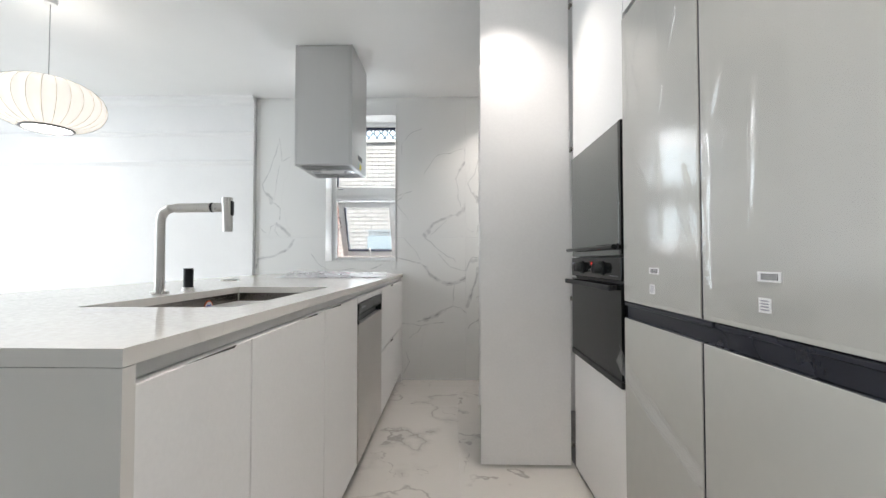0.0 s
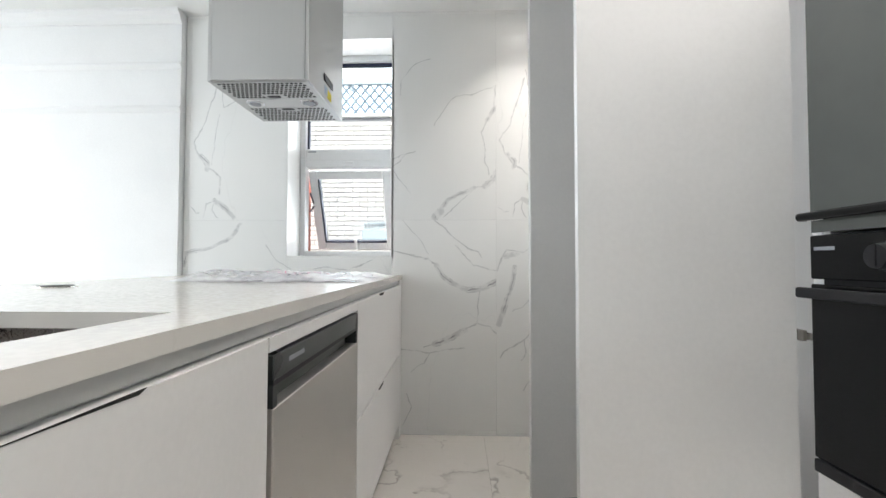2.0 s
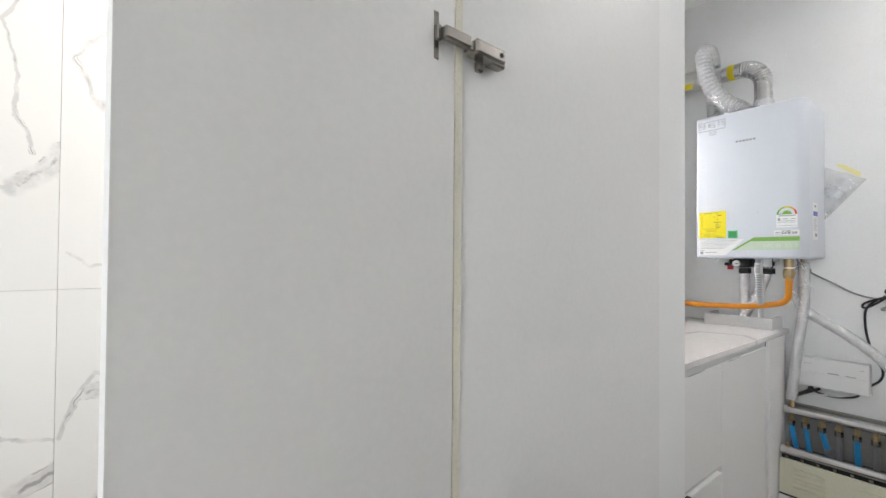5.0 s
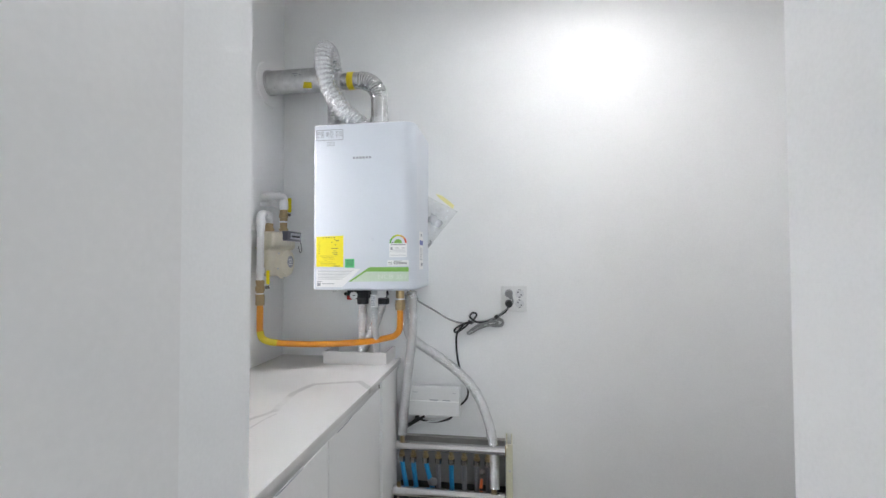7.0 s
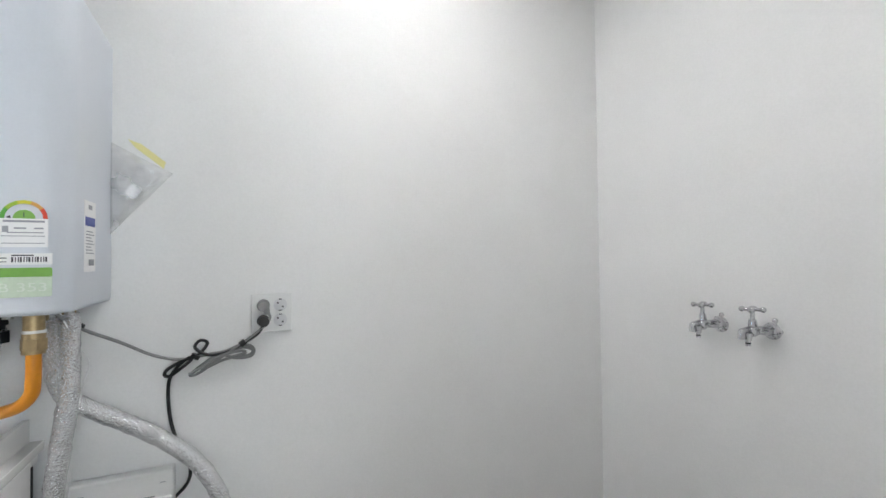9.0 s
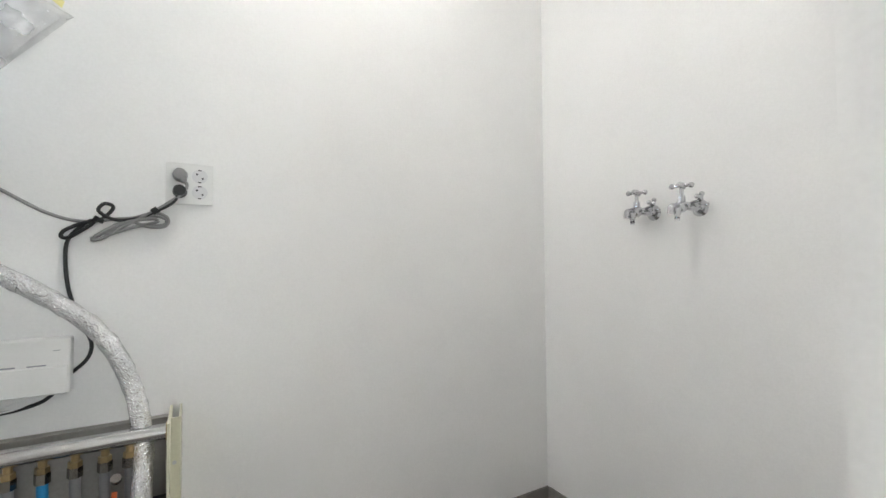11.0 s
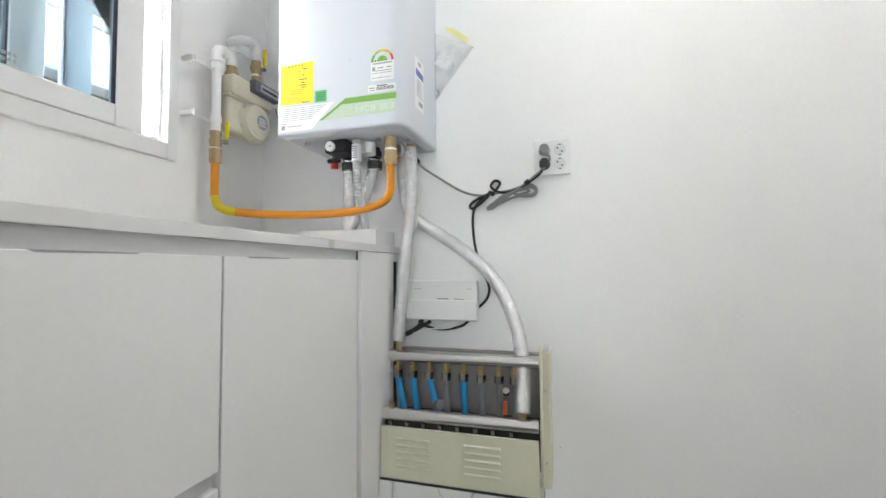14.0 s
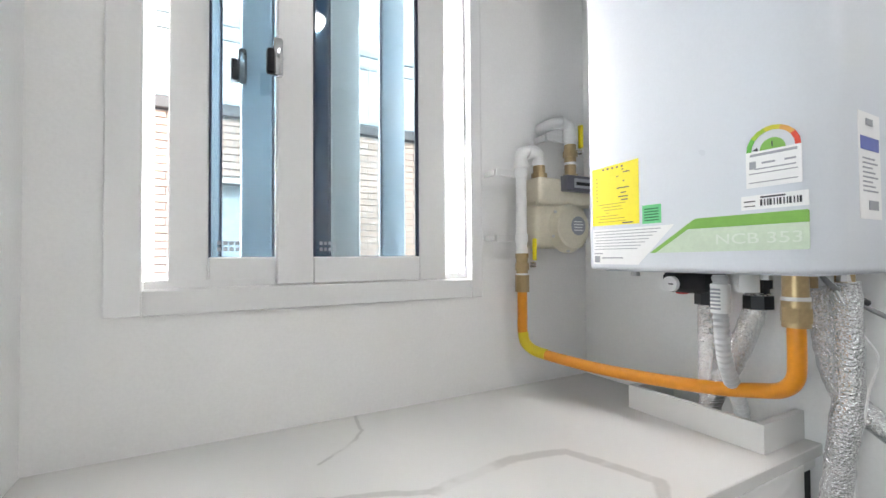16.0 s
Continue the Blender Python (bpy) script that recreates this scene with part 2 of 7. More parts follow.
PAINT = mat("white_wall_paint", (0.87, 0.87, 0.865), 0.8, grain=160, vary=0.03, relief=0.10, spec=0.3)
CEIL = mat("white_ceiling_paper", (0.88, 0.88, 0.87), 0.75, grain=220, vary=0.02, relief=0.12)
MARBLE_WALL = marble("marble_wall_tile", (0.80, 0.80, 0.785), (0.20, 0.20, 0.21), 0.75, 0.22, 1.15, 31.0, 38, 0.25, 0.02, 0.009, 0.03, crack=2.2)
# printed veins of the wall tiles: (half width, points), tile by tile
VEINS_UPPER = [
    (0.0040, ((-0.244, 1.769), (-0.213, 1.823), (-0.153, 1.913), (-0.118, 1.939), (-0.027, 1.942), (0.065, 1.985), (0.107, 1.999))),
    (0.0045, ((0.107, 1.999), (0.108, 1.932), (0.101, 1.845), (0.067, 1.794), (0.031, 1.725), (0.047, 1.660), (0.044, 1.571), (0.071, 1.482))),
    (0.0090, ((0.108, 1.870), (0.067, 1.794))),
    (0.0170, ((-0.237, 1.234), (-0.205, 1.272))),
    (0.0100, ((-0.205, 1.279), (-0.162, 1.334), (-0.083, 1.373), (-0.011, 1.407))),
    (0.0150, ((0.053, 1.415), (0.090, 1.445), (0.116, 1.488))),
    (0.0060, ((-0.011, 1.407), (0.053, 1.415))),
    (0.0035, ((-0.190, 1.240), (-0.120, 1.300), (-0.011, 1.400))),
    (0.0045, ((-0.487, 1.577), (-0.420, 1.603), (-0.346, 1.622))),
    (0.0040, ((-0.486, 1.525), (-0.444, 1.563), (-0.404, 1.609))),
    (0.0035, ((-0.486, 1.511), (-0.450, 1.457), (-0.408, 1.415), (-0.380, 1.369))),
    (0.0035, ((-0.439, 1.950), (-0.435, 2.037), (-0.367, 2.123), (-0.269, 2.159)))]
VEINS_UPPER_END = [
    (0.0035, ((0.381, 1.922), (0.310, 1.885), (0.303, 1.983), (0.282, 2.089))),
    (0.0050, ((0.274, 2.039), (0.259, 1.958), (0.221, 1.866), (0.192, 1.776), (0.135, 1.680))),
    (0.0060, ((0.135, 1.680), (0.161, 1.610), (0.214, 1.537), (0.263, 1.510), (0.303, 1.470), (0.294, 1.376))),
    (0.0110, ((0.175, 1.600), (0.220, 1.560), (0.215, 1.520))),
    (0.0030, ((0.290, 1.844), (0.267, 1.763), (0.262, 1.646), (0.243, 1.548))),
    (0.0040, ((0.207, 1.240), (0.216, 1.316), (0.265, 1.337))),
    (0.0110, ((0.265, 1.337), (0.324, 1.299), (0.381, 1.238))),
    (0.0040, ((0.264, 1.346), (0.255, 1.279), (0.285, 1.237))),
    (0.0040, ((0.126, 1.295), (0.159, 1.262), (0.178, 1.268)))]
VEINS_LOWER = [
    (0.0050, ((-0.237, 1.216), (-0.177, 1.171), (-0.124, 1.112), (-0.052, 1.057), (0.011, 1.043), (0.030, 1.006))),
    (0.0045, ((-0.120, 1.072), (-0.070, 1.017), (-0.015, 0.961), (0.059, 0.940), (0.118, 0.924))),
    (0.0030, ((-0.426, 1.222), (-0.379, 1.162), (-0.312, 1.091), (-0.277, 1.020))),
    (0.0060, ((-0.480, 1.045), (-0.377, 1.019), (-0.277, 0.994), (-0.226, 0.957))),
    (0.0110, ((-0.226, 0.957), (-0.190, 0.894), (-0.138, 0.856), (-0.049, 0.816))),
    (0.0140, ((-0.049, 0.816), (0.042, 0.830), (0.110, 0.864))),
    (0.0050, ((0.020, 0.813), (0.006, 0.722), (0.004, 0.631), (0.081, 0.608), (0.119, 0.568))),
    (0.0060, ((0.004, 0.631), (-0.064, 0.591))),
    (0.0150, ((-0.064, 0.588), (-0.168, 0.538), (-0.240, 0.515))),
    (0.0040, ((-0.240, 0.515), (-0.302, 0.494))),
    (0.0045, ((-0.487, 0.490), (-0.407, 0.482), (-0.268, 0.460), (-0.167, 0.481), (-0.062, 0.484))),
    (0.0040, ((-0.268, 0.460), (-0.300, 0.400), (-0.370, 0.350))),
    (0.0040, ((-0.418, 0.056), (-0.371, 0.153), (-0.396, 0.223)))]
VEINS_LOWER_END = [
    (0.0060, ((0.118, 0.929), (0.142, 0.994), (0.170, 1.050), (0.218, 1.040), (0.267, 1.030))),
    (0.0120, ((0.160, 1.010), (0.230, 1.025))),
    (0.0030, ((0.267, 1.030), (0.342, 1.087))),
    (0.0090, ((0.219, 0.955), (0.207, 0.861), (0.173, 0.768))),
    (0.0130, ((0.173, 0.768), (0.146, 0.677), (0.129, 0.626))),
    (0.0030, ((0.208, 0.701), (0.270, 0.726), (0.328, 0.799), (0.388, 0.831))),
    (0.0060, ((0.393, 0.657), (0.330, 0.608), (0.271, 0.537), (0.214, 0.504), (0.157, 0.472), (0.135, 0.437))),
    (0.0040, ((0.271, 0.537), (0.282, 0.461), (0.253, 0.417))),
    (0.0030, ((0.261, 0.252), (0.296, 0.312)))]
VEINS_BY_WINDOW = [
    (0.0090, ((-1.707, 0.956), (-1.696, 1.031), (-1.555, 1.057), (-1.429, 1.120), (-1.379, 1.195))),
    (0.0035, ((-1.225, 1.072), (-1.160, 0.986), (-1.071, 0.938))),
    (0.0045, ((-1.000, 0.925), (-0.860, 0.950), (-0.740, 0.930), (-0.600, 0.985)))]


def shifted(strokes, dx):
    """The same print on a tile further along the wall."""
    return [(w, tuple((x + dx, z) for x, z in pts)) for w, pts in strokes]


def wall_tile(name, strokes):
    """The wall's stone: hair-thin dark veins, the wider ones filled with pale grey."""
    strokes = [(w * 0.85 if w < 0.007 else w * 1.35, pts) for w, pts in strokes]
    return marble(name, (0.80, 0.80, 0.785), (0.17, 0.17, 0.19), 0.85, 0.22, 1.15, 31.0, 38, 0.50, -0.25, 0.0030, 0.015, strokes=strokes, jag=0.016, patchy=True)


TILE_UPPER = wall_tile("marble_tile_upper", VEINS_UPPER)
TILE_UPPER_END = wall_tile("marble_tile_upper_end", VEINS_UPPER_END)
TILE_UPPER_WINDOW = wall_tile("marble_tile_upper_window", shifted(VEINS_UPPER_END, -1.8))
TILE_LOWER = wall_tile("marble_tile_lower", VEINS_LOWER)
TILE_LOWER_END = wall_tile("marble_tile_lower_end", VEINS_LOWER_END)
TILE_LOWER_WINDOW = wall_tile("marble_tile_lower_window", VEINS_BY_WINDOW)
BANDS = [
    (0.018, ((1.600, 3.320), (1.680, 3.360), (1.750, 3.400), (1.830, 3.455), (1.900, 3.462))),
    (0.011, ((1.900, 3.462), (1.995, 3.433), (2.065, 3.397))),
    (0.017, ((2.065, 3.397), (2.240, 3.420), (2.345, 3.404), (2.400, 3.250), (2.330, 3.182))),
    (0.004, ((1.895, 3.453), (1.922, 3.395), (2.038, 3.381))),
    (0.005, ((2.043, 3.780), (2.034, 3.689), (1.979, 3.623), (1.922, 3.578)))]
MARBLE_FLOOR = marble("marble_floor_tile", (0.64, 0.615, 0.575), (0.25, 0.235, 0.22), 0.75, 0.14, 1.5, 57.0, 20, 0.40, -0.02, 0.010, 0.045)
QUARTZ = marble("island_quartz", (0.71, 0.685, 0.645), (0.50, 0.47, 0.44), 0.35, 0.16, 1.4, 0.0, 60, 0.5)
QUARTZ_U = marble("utility_quartz", (0.74, 0.73, 0.715), (0.45, 0.44, 0.435), 0.8, 0.16, 0.75, 0.0, 70, 0.12, -0.15, 0.006, 0.02, 0.0, strokes=BANDS, plane="xy", jag=0.02, core_in=0.45, core_out=1.0)
GROUT = mat("pale_grout", (0.72, 0.715, 0.70), 0.9, grain=300)
LACQUER = mat("white_matt_lacquer", (0.815, 0.807, 0.797), 0.42, grain=90, vary=0.025, relief=0.02)
LACQUER_EDGE = mat("white_edge_band", (0.84, 0.84, 0.83), 0.35, grain=90, vary=0.02, relief=0.0)
BOARD_EDGE = mat("cream_board_edge", (0.76, 0.73, 0.62), 0.6, grain=140, vary=0.08)
GAP = mat("dark_gap", (0.02, 0.02, 0.02), 0.8)
GOLA = brushed("brushed_aluminium_channel", (0.68, 0.68, 0.67), 0.45, "y", 0.35)
KICK = brushed("brown_kick_board", (0.26, 0.235, 0.21), 0.45, "y", 0.3)
STEEL_H = brushed("hood_steel", (0.60, 0.60, 0.60), 0.42, "z", 0.9)
STEEL = brushed("brushed_steel", (0.60, 0.58, 0.55), 0.30, "z")
STEEL_DW = brushed("dishwasher_steel", (0.66, 0.63, 0.60), 0.33, "x", 0.8)
STEEL_Y = brushed("stainless_tube", (0.68, 0.67, 0.66), 0.22, "y")
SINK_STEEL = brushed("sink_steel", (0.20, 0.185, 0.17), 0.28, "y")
CHROME = mat("chrome", (0.58, 0.58, 0.60), 0.10, 1.0, vary=0.02, relief=0.0)
NICKEL = mat("nickel_hinge", (0.32, 0.30, 0.275), 0.25, 1.0, vary=0.05, relief=0.02)
BRASS = mat("brass", (0.44, 0.33, 0.18), 0.38, 0.9, vary=0.15)
GALV = mat("flue_steel", (0.60, 0.60, 0.60), 0.3, 1.0, grain=40, vary=0.12)
FOIL = foil("silver_foil")
FOIL_DUCT = foil("grey_silver_duct_foil", 0.78)
FRIDGE_GLASS = mat("greige_glass_door", (0.46, 0.455, 0.42), 0.16, grain=30, vary=0.02, relief=0.0, coat=0.0)
FRIDGE_DARK = mat("navy_black_plastic", (0.018, 0.020, 0.030), 0.3)
OVEN_GREY = mat("grey_mirror_glass", (0.10, 0.11, 0.105), 0.06, 0.35, grain=20, vary=0.04, relief=0.0, coat=0.5)
OVEN_BLACK = mat("black_glass", (0.006, 0.0065, 0.007), 0.07, vary=0.05, relief=0.0, spec=0.22)
BLACK = mat("black_plastic", (0.014, 0.014, 0.016), 0.42, spec=0.3)
DW_DARK = mat("dark_grey_control_strip", (0.030, 0.034, 0.034), 0.3)
WHITE_PLASTIC = mat("white_plastic", (0.80, 0.80, 0.79), 0.35, vary=0.02)
PVC = mat("white_window_profile", (0.80, 0.80, 0.80), 0.35, vary=0.02, relief=0.02)
# outer profile's blue-grey has the panes' tint and shade put into it
PVC_OUT = mat("tint_shaded_outer_profile", (0.27, 0.34, 0.40), 0.4, vary=0.05)
STRIP_BLUE = mat("dark_blue_strip", (0.09, 0.19, 0.37), 0.4)
GASKET = mat("navy_gasket", (0.012, 0.018, 0.05), 0.5)
BOILER = mat("boiler_white_enamel", (0.64, 0.67, 0.72), 0.32, grain=200, vary=0.02, relief=0.03)
ORANGE = mat("orange_gas_sleeve", (0.72, 0.27, 0.015), 0.38, vary=0.06)
YELLOW_TAPE = mat("yellow_tape", (0.72, 0.58, 0.02), 0.4, vary=0.10)
YELLOW = mat("yellow_paper", (0.85, 0.72, 0.01), 0.6, vary=0.04)
GREEN_L = mat("green_label", (0.12, 0.55, 0.22), 0.5)
GREEN = mat("green_band", (0.20, 0.42, 0.08), 0.4)
GREEN_PALE = mat("pale_green_band", (0.56, 0.66, 0.53), 0.4)
INK = mat("ink", (0.05, 0.05, 0.06), 0.6)
INK_GREY = mat("grey_ink", (0.33, 0.34, 0.37), 0.6)
INK_BLUE = mat("blue_ink", (0.10, 0.13, 0.42), 0.5)
PAPER = mat("white_paper_label", (0.82, 0.82, 0.82), 0.55, vary=0.02)
RED = mat("red_plastic", (0.50, 0.02, 0.02), 0.4)
RED_ORANGE = mat("orange_lever", (0.62, 0.13, 0.04), 0.45)
BLUE_HOSE = mat("blue_heating_pipe", (0.02, 0.25, 0.55), 0.4)
GREY_HOSE = mat("grey_heating_pipe", (0.20, 0.20, 0.21), 0.5)
CORR = mat("grey_corrugated_plastic", (0.52, 0.53, 0.54), 0.4)
CABLE_GREY = mat("grey_cable", (0.26, 0.26, 0.26), 0.5)
CABLE_BLACK = mat("black_cable", (0.015, 0.015, 0.015), 0.5)
CREAM = mat("cream_sheet_metal", (0.72, 0.70, 0.55), 0.4, vary=0.05)
METER = mat("cream_meter_casting", (0.68, 0.63, 0.50), 0.45, vary=0.06, relief=0.1)
BACK_AND_SHADE = mat("dull_grey_plate_and_shade", (0.28, 0.27, 0.25), 0.6, vary=0.12)
TILE_GREY = mat("grey_floor_tile", (0.20, 0.185, 0.175), 0.5, grain=70, vary=0.12, relief=0.15, shift=9.0)
GROUT_GREY = mat("grey_grout", (0.13, 0.125, 0.12), 0.9, grain=300)
BRICK = mat("whitewashed_brick", (0.62, 0.61, 0.61), 0.85, grain=60, vary=0.16, relief=0.35, shift=11.0)
BRICK_PINK = mat("pale_pink_brick", (0.62, 0.49, 0.44), 0.85, grain=60, vary=0.16, relief=0.35, shift=11.0)
MORTAR = mat("pale_mortar", (0.36, 0.37, 0.40), 0.95, grain=80, vary=0.1)
LATTICE = mat("slate_blue_lattice", (0.13, 0.20, 0.27), 0.5)
FACADE_BLUE = mat("pale_blue_metal", (0.42, 0.52, 0.60), 0.5)
RED_FRAME = mat("red_brown_outer_frame", (0.42, 0.13, 0.09), 0.5)
GLASS = glass("window_glass", (0.90, 0.95, 0.97))
# pane tint, deepened to carry the shade on the sash behind it
GLASS_U = glass("shade_tinted_pane", (0.74, 0.81, 0.84))
GLASS_BLUE = glass("tinted_outer_glass", (0.93, 0.965, 0.985))
FILM = film_mat("clear_protective_film", 0.04, 0.12, 0.14)
FILM_MILKY = film_mat("milky_packing_film", 0.40, 0.10, 0.2)
BAG = film_mat("clear_plastic_bag", 0.30, 0.14, 0.15)
SHADE = mat("cream_lamp_shade", (0.84, 0.81, 0.76), 0.8, vary=0.03)
SHADE.node_tree.nodes["Principled BSDF"].inputs["Emission Color"].default_value = (1.0, 0.93, 0.82, 1)
SHADE.node_tree.nodes["Principled BSDF"].inputs["Emission Strength"].default_value = 0.55
LED = emitter("led_disc", (1.0, 0.97, 0.92), 14)
LED_ROUND = emitter("round_light_diffuser", (1.0, 0.99, 0.98), 11)
FILL_PANEL = emitter("fill_panel_diffuser", (0.96, 0.98, 1.0), 2.5)
SKY_HAZE = emitter("bright_hazy_sky", (0.88, 0.94, 1.0), 1.25)
LED_RED = emitter("red_clock_digits", (1.0, 0.05, 0.03), 0.45)


# ---- mesh helpers ----
def bx(bm, x0, x1, y0, y1, z0, z1, bevel=0.0, seg=1, m=None):
    r = bmesh.ops.create_cube(bm, size=1)
    vs = r["verts"]
    t = Matrix.Translation(((x0 + x1) / 2, (y0 + y1) / 2, (z0 + z1) / 2)) @ Matrix.Diagonal((abs(x1 - x0), abs(y1 - y0), abs(z1 - z0), 1))
    if m is not None:
        t = m @ t
    bmesh.ops.transform(bm, matrix=t, verts=vs)
    if bevel:
        es = {e for v in vs for e in v.link_edges}
        bmesh.ops.bevel(bm, geom=list(es), offset=bevel, segments=seg, affect="EDGES", profile=0.5)
    return bm


def B(x0, x1, y0, y1, z0, z1, bevel=0.0, seg=1, m=None):
    return bx(bmesh.new(), x0, x1, y0, y1, z0, z1, bevel, seg, m)


def cyl(bm, p0, p1, r0, r1=None, seg=20, caps=True):
    p0, p1 = Vector(p0), Vector(p1)
    d = p1 - p0
    r = bmesh.ops.create_cone(bm, cap_ends=caps, segments=seg, radius1=r0, radius2=r0 if r1 is None else r1, depth=d.length)
    q = Vector((0, 0, 1)).rotation_difference(d)
    bmesh.ops.transform(bm, matrix=Matrix.Translation((p0 + p1) / 2) @ q.to_matrix().to_4x4(), verts=r["verts"])
    return bm


def C(p0, p1, r0, r1=None, seg=20):
    return cyl(bmesh.new(), p0, p1, r0, r1, seg)


def ball(bm, c, r, squash=(1, 1, 1), u=16, v=10):
    s = bmesh.ops.create_uvsphere(bm, u_segments=u, v_segments=v, radius=r)
    bmesh.ops.transform(bm, matrix=Matrix.Translation(c) @ Matrix.Diagonal((*squash, 1)), verts=s["verts"])
    return bm


def smooth_path(pts, n=8):
    """Points on a smooth line through pts."""
    p = [Vector(q) for q in pts]
    p = [p[0] * 2 - p[1]] + p + [p[-1] * 2 - p[-2]]
    out = []
    for i in range(1, len(p) - 2):
        for k in range(n):
            t = k / n
            a, b, c, d = p[i - 1], p[i], p[i + 1], p[i + 2]
            out.append(0.5 * ((2 * b) + (c - a) * t + (2 * a - 5 * b + 4 * c - d) * t * t + (3 * b - a - 3 * c + d) * t ** 3))
    out.append(p[-2])
    return out


def tube(pts, r, seg=12, n=8, rib=0.0, pitch=0.012, lumps=0.0, straight=False):
    """A round hose along pts; rib gives rings, lumps gives an uneven skin."""
    line = [Vector(q) for q in pts] if straight else smooth_path(pts, n)
    if rib or lumps:
        fine = [line[0]]
        for a, b in zip(line, line[1:]):
            k = max(1, int((b - a).length / (pitch / (2 if rib else 1)) + 0.5))
            fine += [a.lerp(b, (j + 1) / k) for j in range(k)]
        line = fine
    bm = bmesh.new()
    rings = []
    up = Vector((0.13, 0.21, 0.97))
    for i, q in enumerate(line):
        d = (line[min(i + 1, len(line) - 1)] - line[max(i - 1, 0)]).normalized()
        if abs(d.dot(up)) > 0.95:
            up = Vector((0.97, 0.2, 0.1))
        u = d.cross(up).normalized()
        w = d.cross(u).normalized()
        ring = []
        for k in range(seg):
            a = 2 * math.pi * k / seg
            o = u * math.cos(a) + w * math.sin(a)
            rr = r * (1 + (rib if i % 2 else -rib))
            if lumps:
                rr += lumps * noise.noise((q + o * r) * 55)
            ring.append(bm.verts.new(q + o * rr))
        rings.append(ring)
    for a, b in zip(rings, rings[1:]):
        for k in range(seg):
            bm.faces.new((a[k], a[(k + 1) % seg], b[(k + 1) % seg], b[k]))
    bm.faces.new(rings[0][::-1])
    bm.faces.new(rings[-1])
    return bm


def plate(pts, axis, at, thick):
    """A flat polygon, given by its two free coordinates, pushed out by thick along its axis."""
    bm = bmesh.new()
    i = "xyz".index(axis)

    def v(a, b, c):
        q = [a, b]
        q.insert(i, c)
        return bm.verts.new(q)
    lo = [v(a, b, at) for a, b in pts]
    hi = [v(a, b, at + thick) for a, b in pts]
    bm.faces.new(lo)
    bm.faces.new(hi[::-1])
    for k in range(len(pts)):
        bm.faces.new((lo[k], hi[k], hi[(k + 1) % len(pts)], lo[(k + 1) % len(pts)]))
    bmesh.ops.recalc_face_normals(bm, faces=bm.faces)
    return bm


def link(name, bm, material, smooth=False):
    me = bpy.data.meshes.new(name)
    bmesh.ops.recalc_face_normals(bm, faces=bm.faces)
    bm.to_mesh(me)
    bm.free()
    me.materials.append(material)
    if smooth:
        for f in me.polygons:
            f.use_smooth = True
        me.set_sharp_from_angle(angle=radians(38))
    return new(name, me)


def setting(name, bm, material, label=""):
    return tagged(link(name, bm, material), label or name.replace("_", " "), name.split("_")[0], kind="structure")


def thing(name, at, label, category, group=""):
    ob = new(name)
    ob.empty_display_size = 0.05
    ob.location = at
    bpy.context.view_layer.update()
    return tagged(ob, label, category, group)


def base_of(ob):
    p = Vector((0, 0, 0))
    while ob is not None:
        p += ob.location
        ob = ob.parent
    return p


def part(name, bm, material, parent, label="", smooth=True):
    """Links a bmesh, given in the room's coordinates, as one mesh under a thing or a part."""
    bm.transform(Matrix.Translation(-base_of(parent)))
    ob = link(name, bm, material, smooth)
    ob.parent = parent
    if label:
        ob["label"] = label
    if "print" in name or name in ("barcode", "code_bars", "glass_stamp", "hole_pattern", "clock_digits", "vent_bars"):
        ob["kind"] = "stuff"
    return ob


def piece(name, me, at, parent):
    ob = new(name, me)
    ob.location = Vector(at) - base_of(parent)
    ob.parent = parent
    return ob


def lettering(name, text, size, m, material, parent, wide=1.0):
    c = bpy.data.curves.new(name, "FONT")
    c.body, c.size, c.extrude, c.align_x, c.align_y = text, size, 0.0004, "CENTER", "CENTER"
    tmp = new(name, c)
    bpy.context.view_layer.update()
    me = bpy.data.meshes.new_from_object(tmp.evaluated_get(bpy.context.evaluated_depsgraph_get()))
    bpy.data.objects.remove(tmp)
    me.transform(Matrix.Translation(-base_of(parent)) @ m @ Matrix.Diagonal((wide, 1, 1, 1)))
    me.materials.clear()
    me.materials.append(material)
    ob = new(name, me)
    ob.parent = parent
    return ob


def joined(*bms):
    out = bmesh.new()
    for b in bms:
        me = bpy.data.meshes.new("tmp")
        b.to_mesh(me)
        b.free()
        out.from_mesh(me)
        bpy.data.meshes.remove(me)
    return out

# ---- the large structure ----
FU = -0.045  # utility room floor level
CZ = 2.441   # kitchen ceiling
setting("floor_bed", B(-6.0, 0.615, -3.5, 3.70, -0.12, -0.004), GROUT, "pale grout bed under kitchen floor tiles")
setting("floor_utility", B(0.616, 2.81, 1.29, 3.79, -0.2, FU - 0.004), GROUT_GREY, "grey grout bed under utility floor tiles")
setting("ceiling", B(-6.1, 1.31, -3.6, 3.90, CZ, CZ + 0.25), CEIL, "flat white papered kitchen ceiling")
setting("ceiling_utility", B(1.311, 2.95, 1.15, 3.95, 2.73, 2.88), CEIL, "flat white utility room ceiling")
setting("wall_west", joined(B(-6.1, -6.0, -3.6, -1.2, 0, CZ), B(-6.1, -6.0, 2.4, 3.9, 0, CZ), B(-6.1, -6.0, -1.2, 2.4, 0, 0.30), B(-6.1, -6.0, -1.2, 2.4, 2.36, CZ)), PAINT, "unseen white living room wall with a guessed daylight opening")
# unseen south wall, added closed to hold back sunlight
setting("wall_south", B(-6.0, 1.31, -3.6, -3.5, 0, CZ), PAINT, "unseen plain white wall keeping the sun out of the living room")
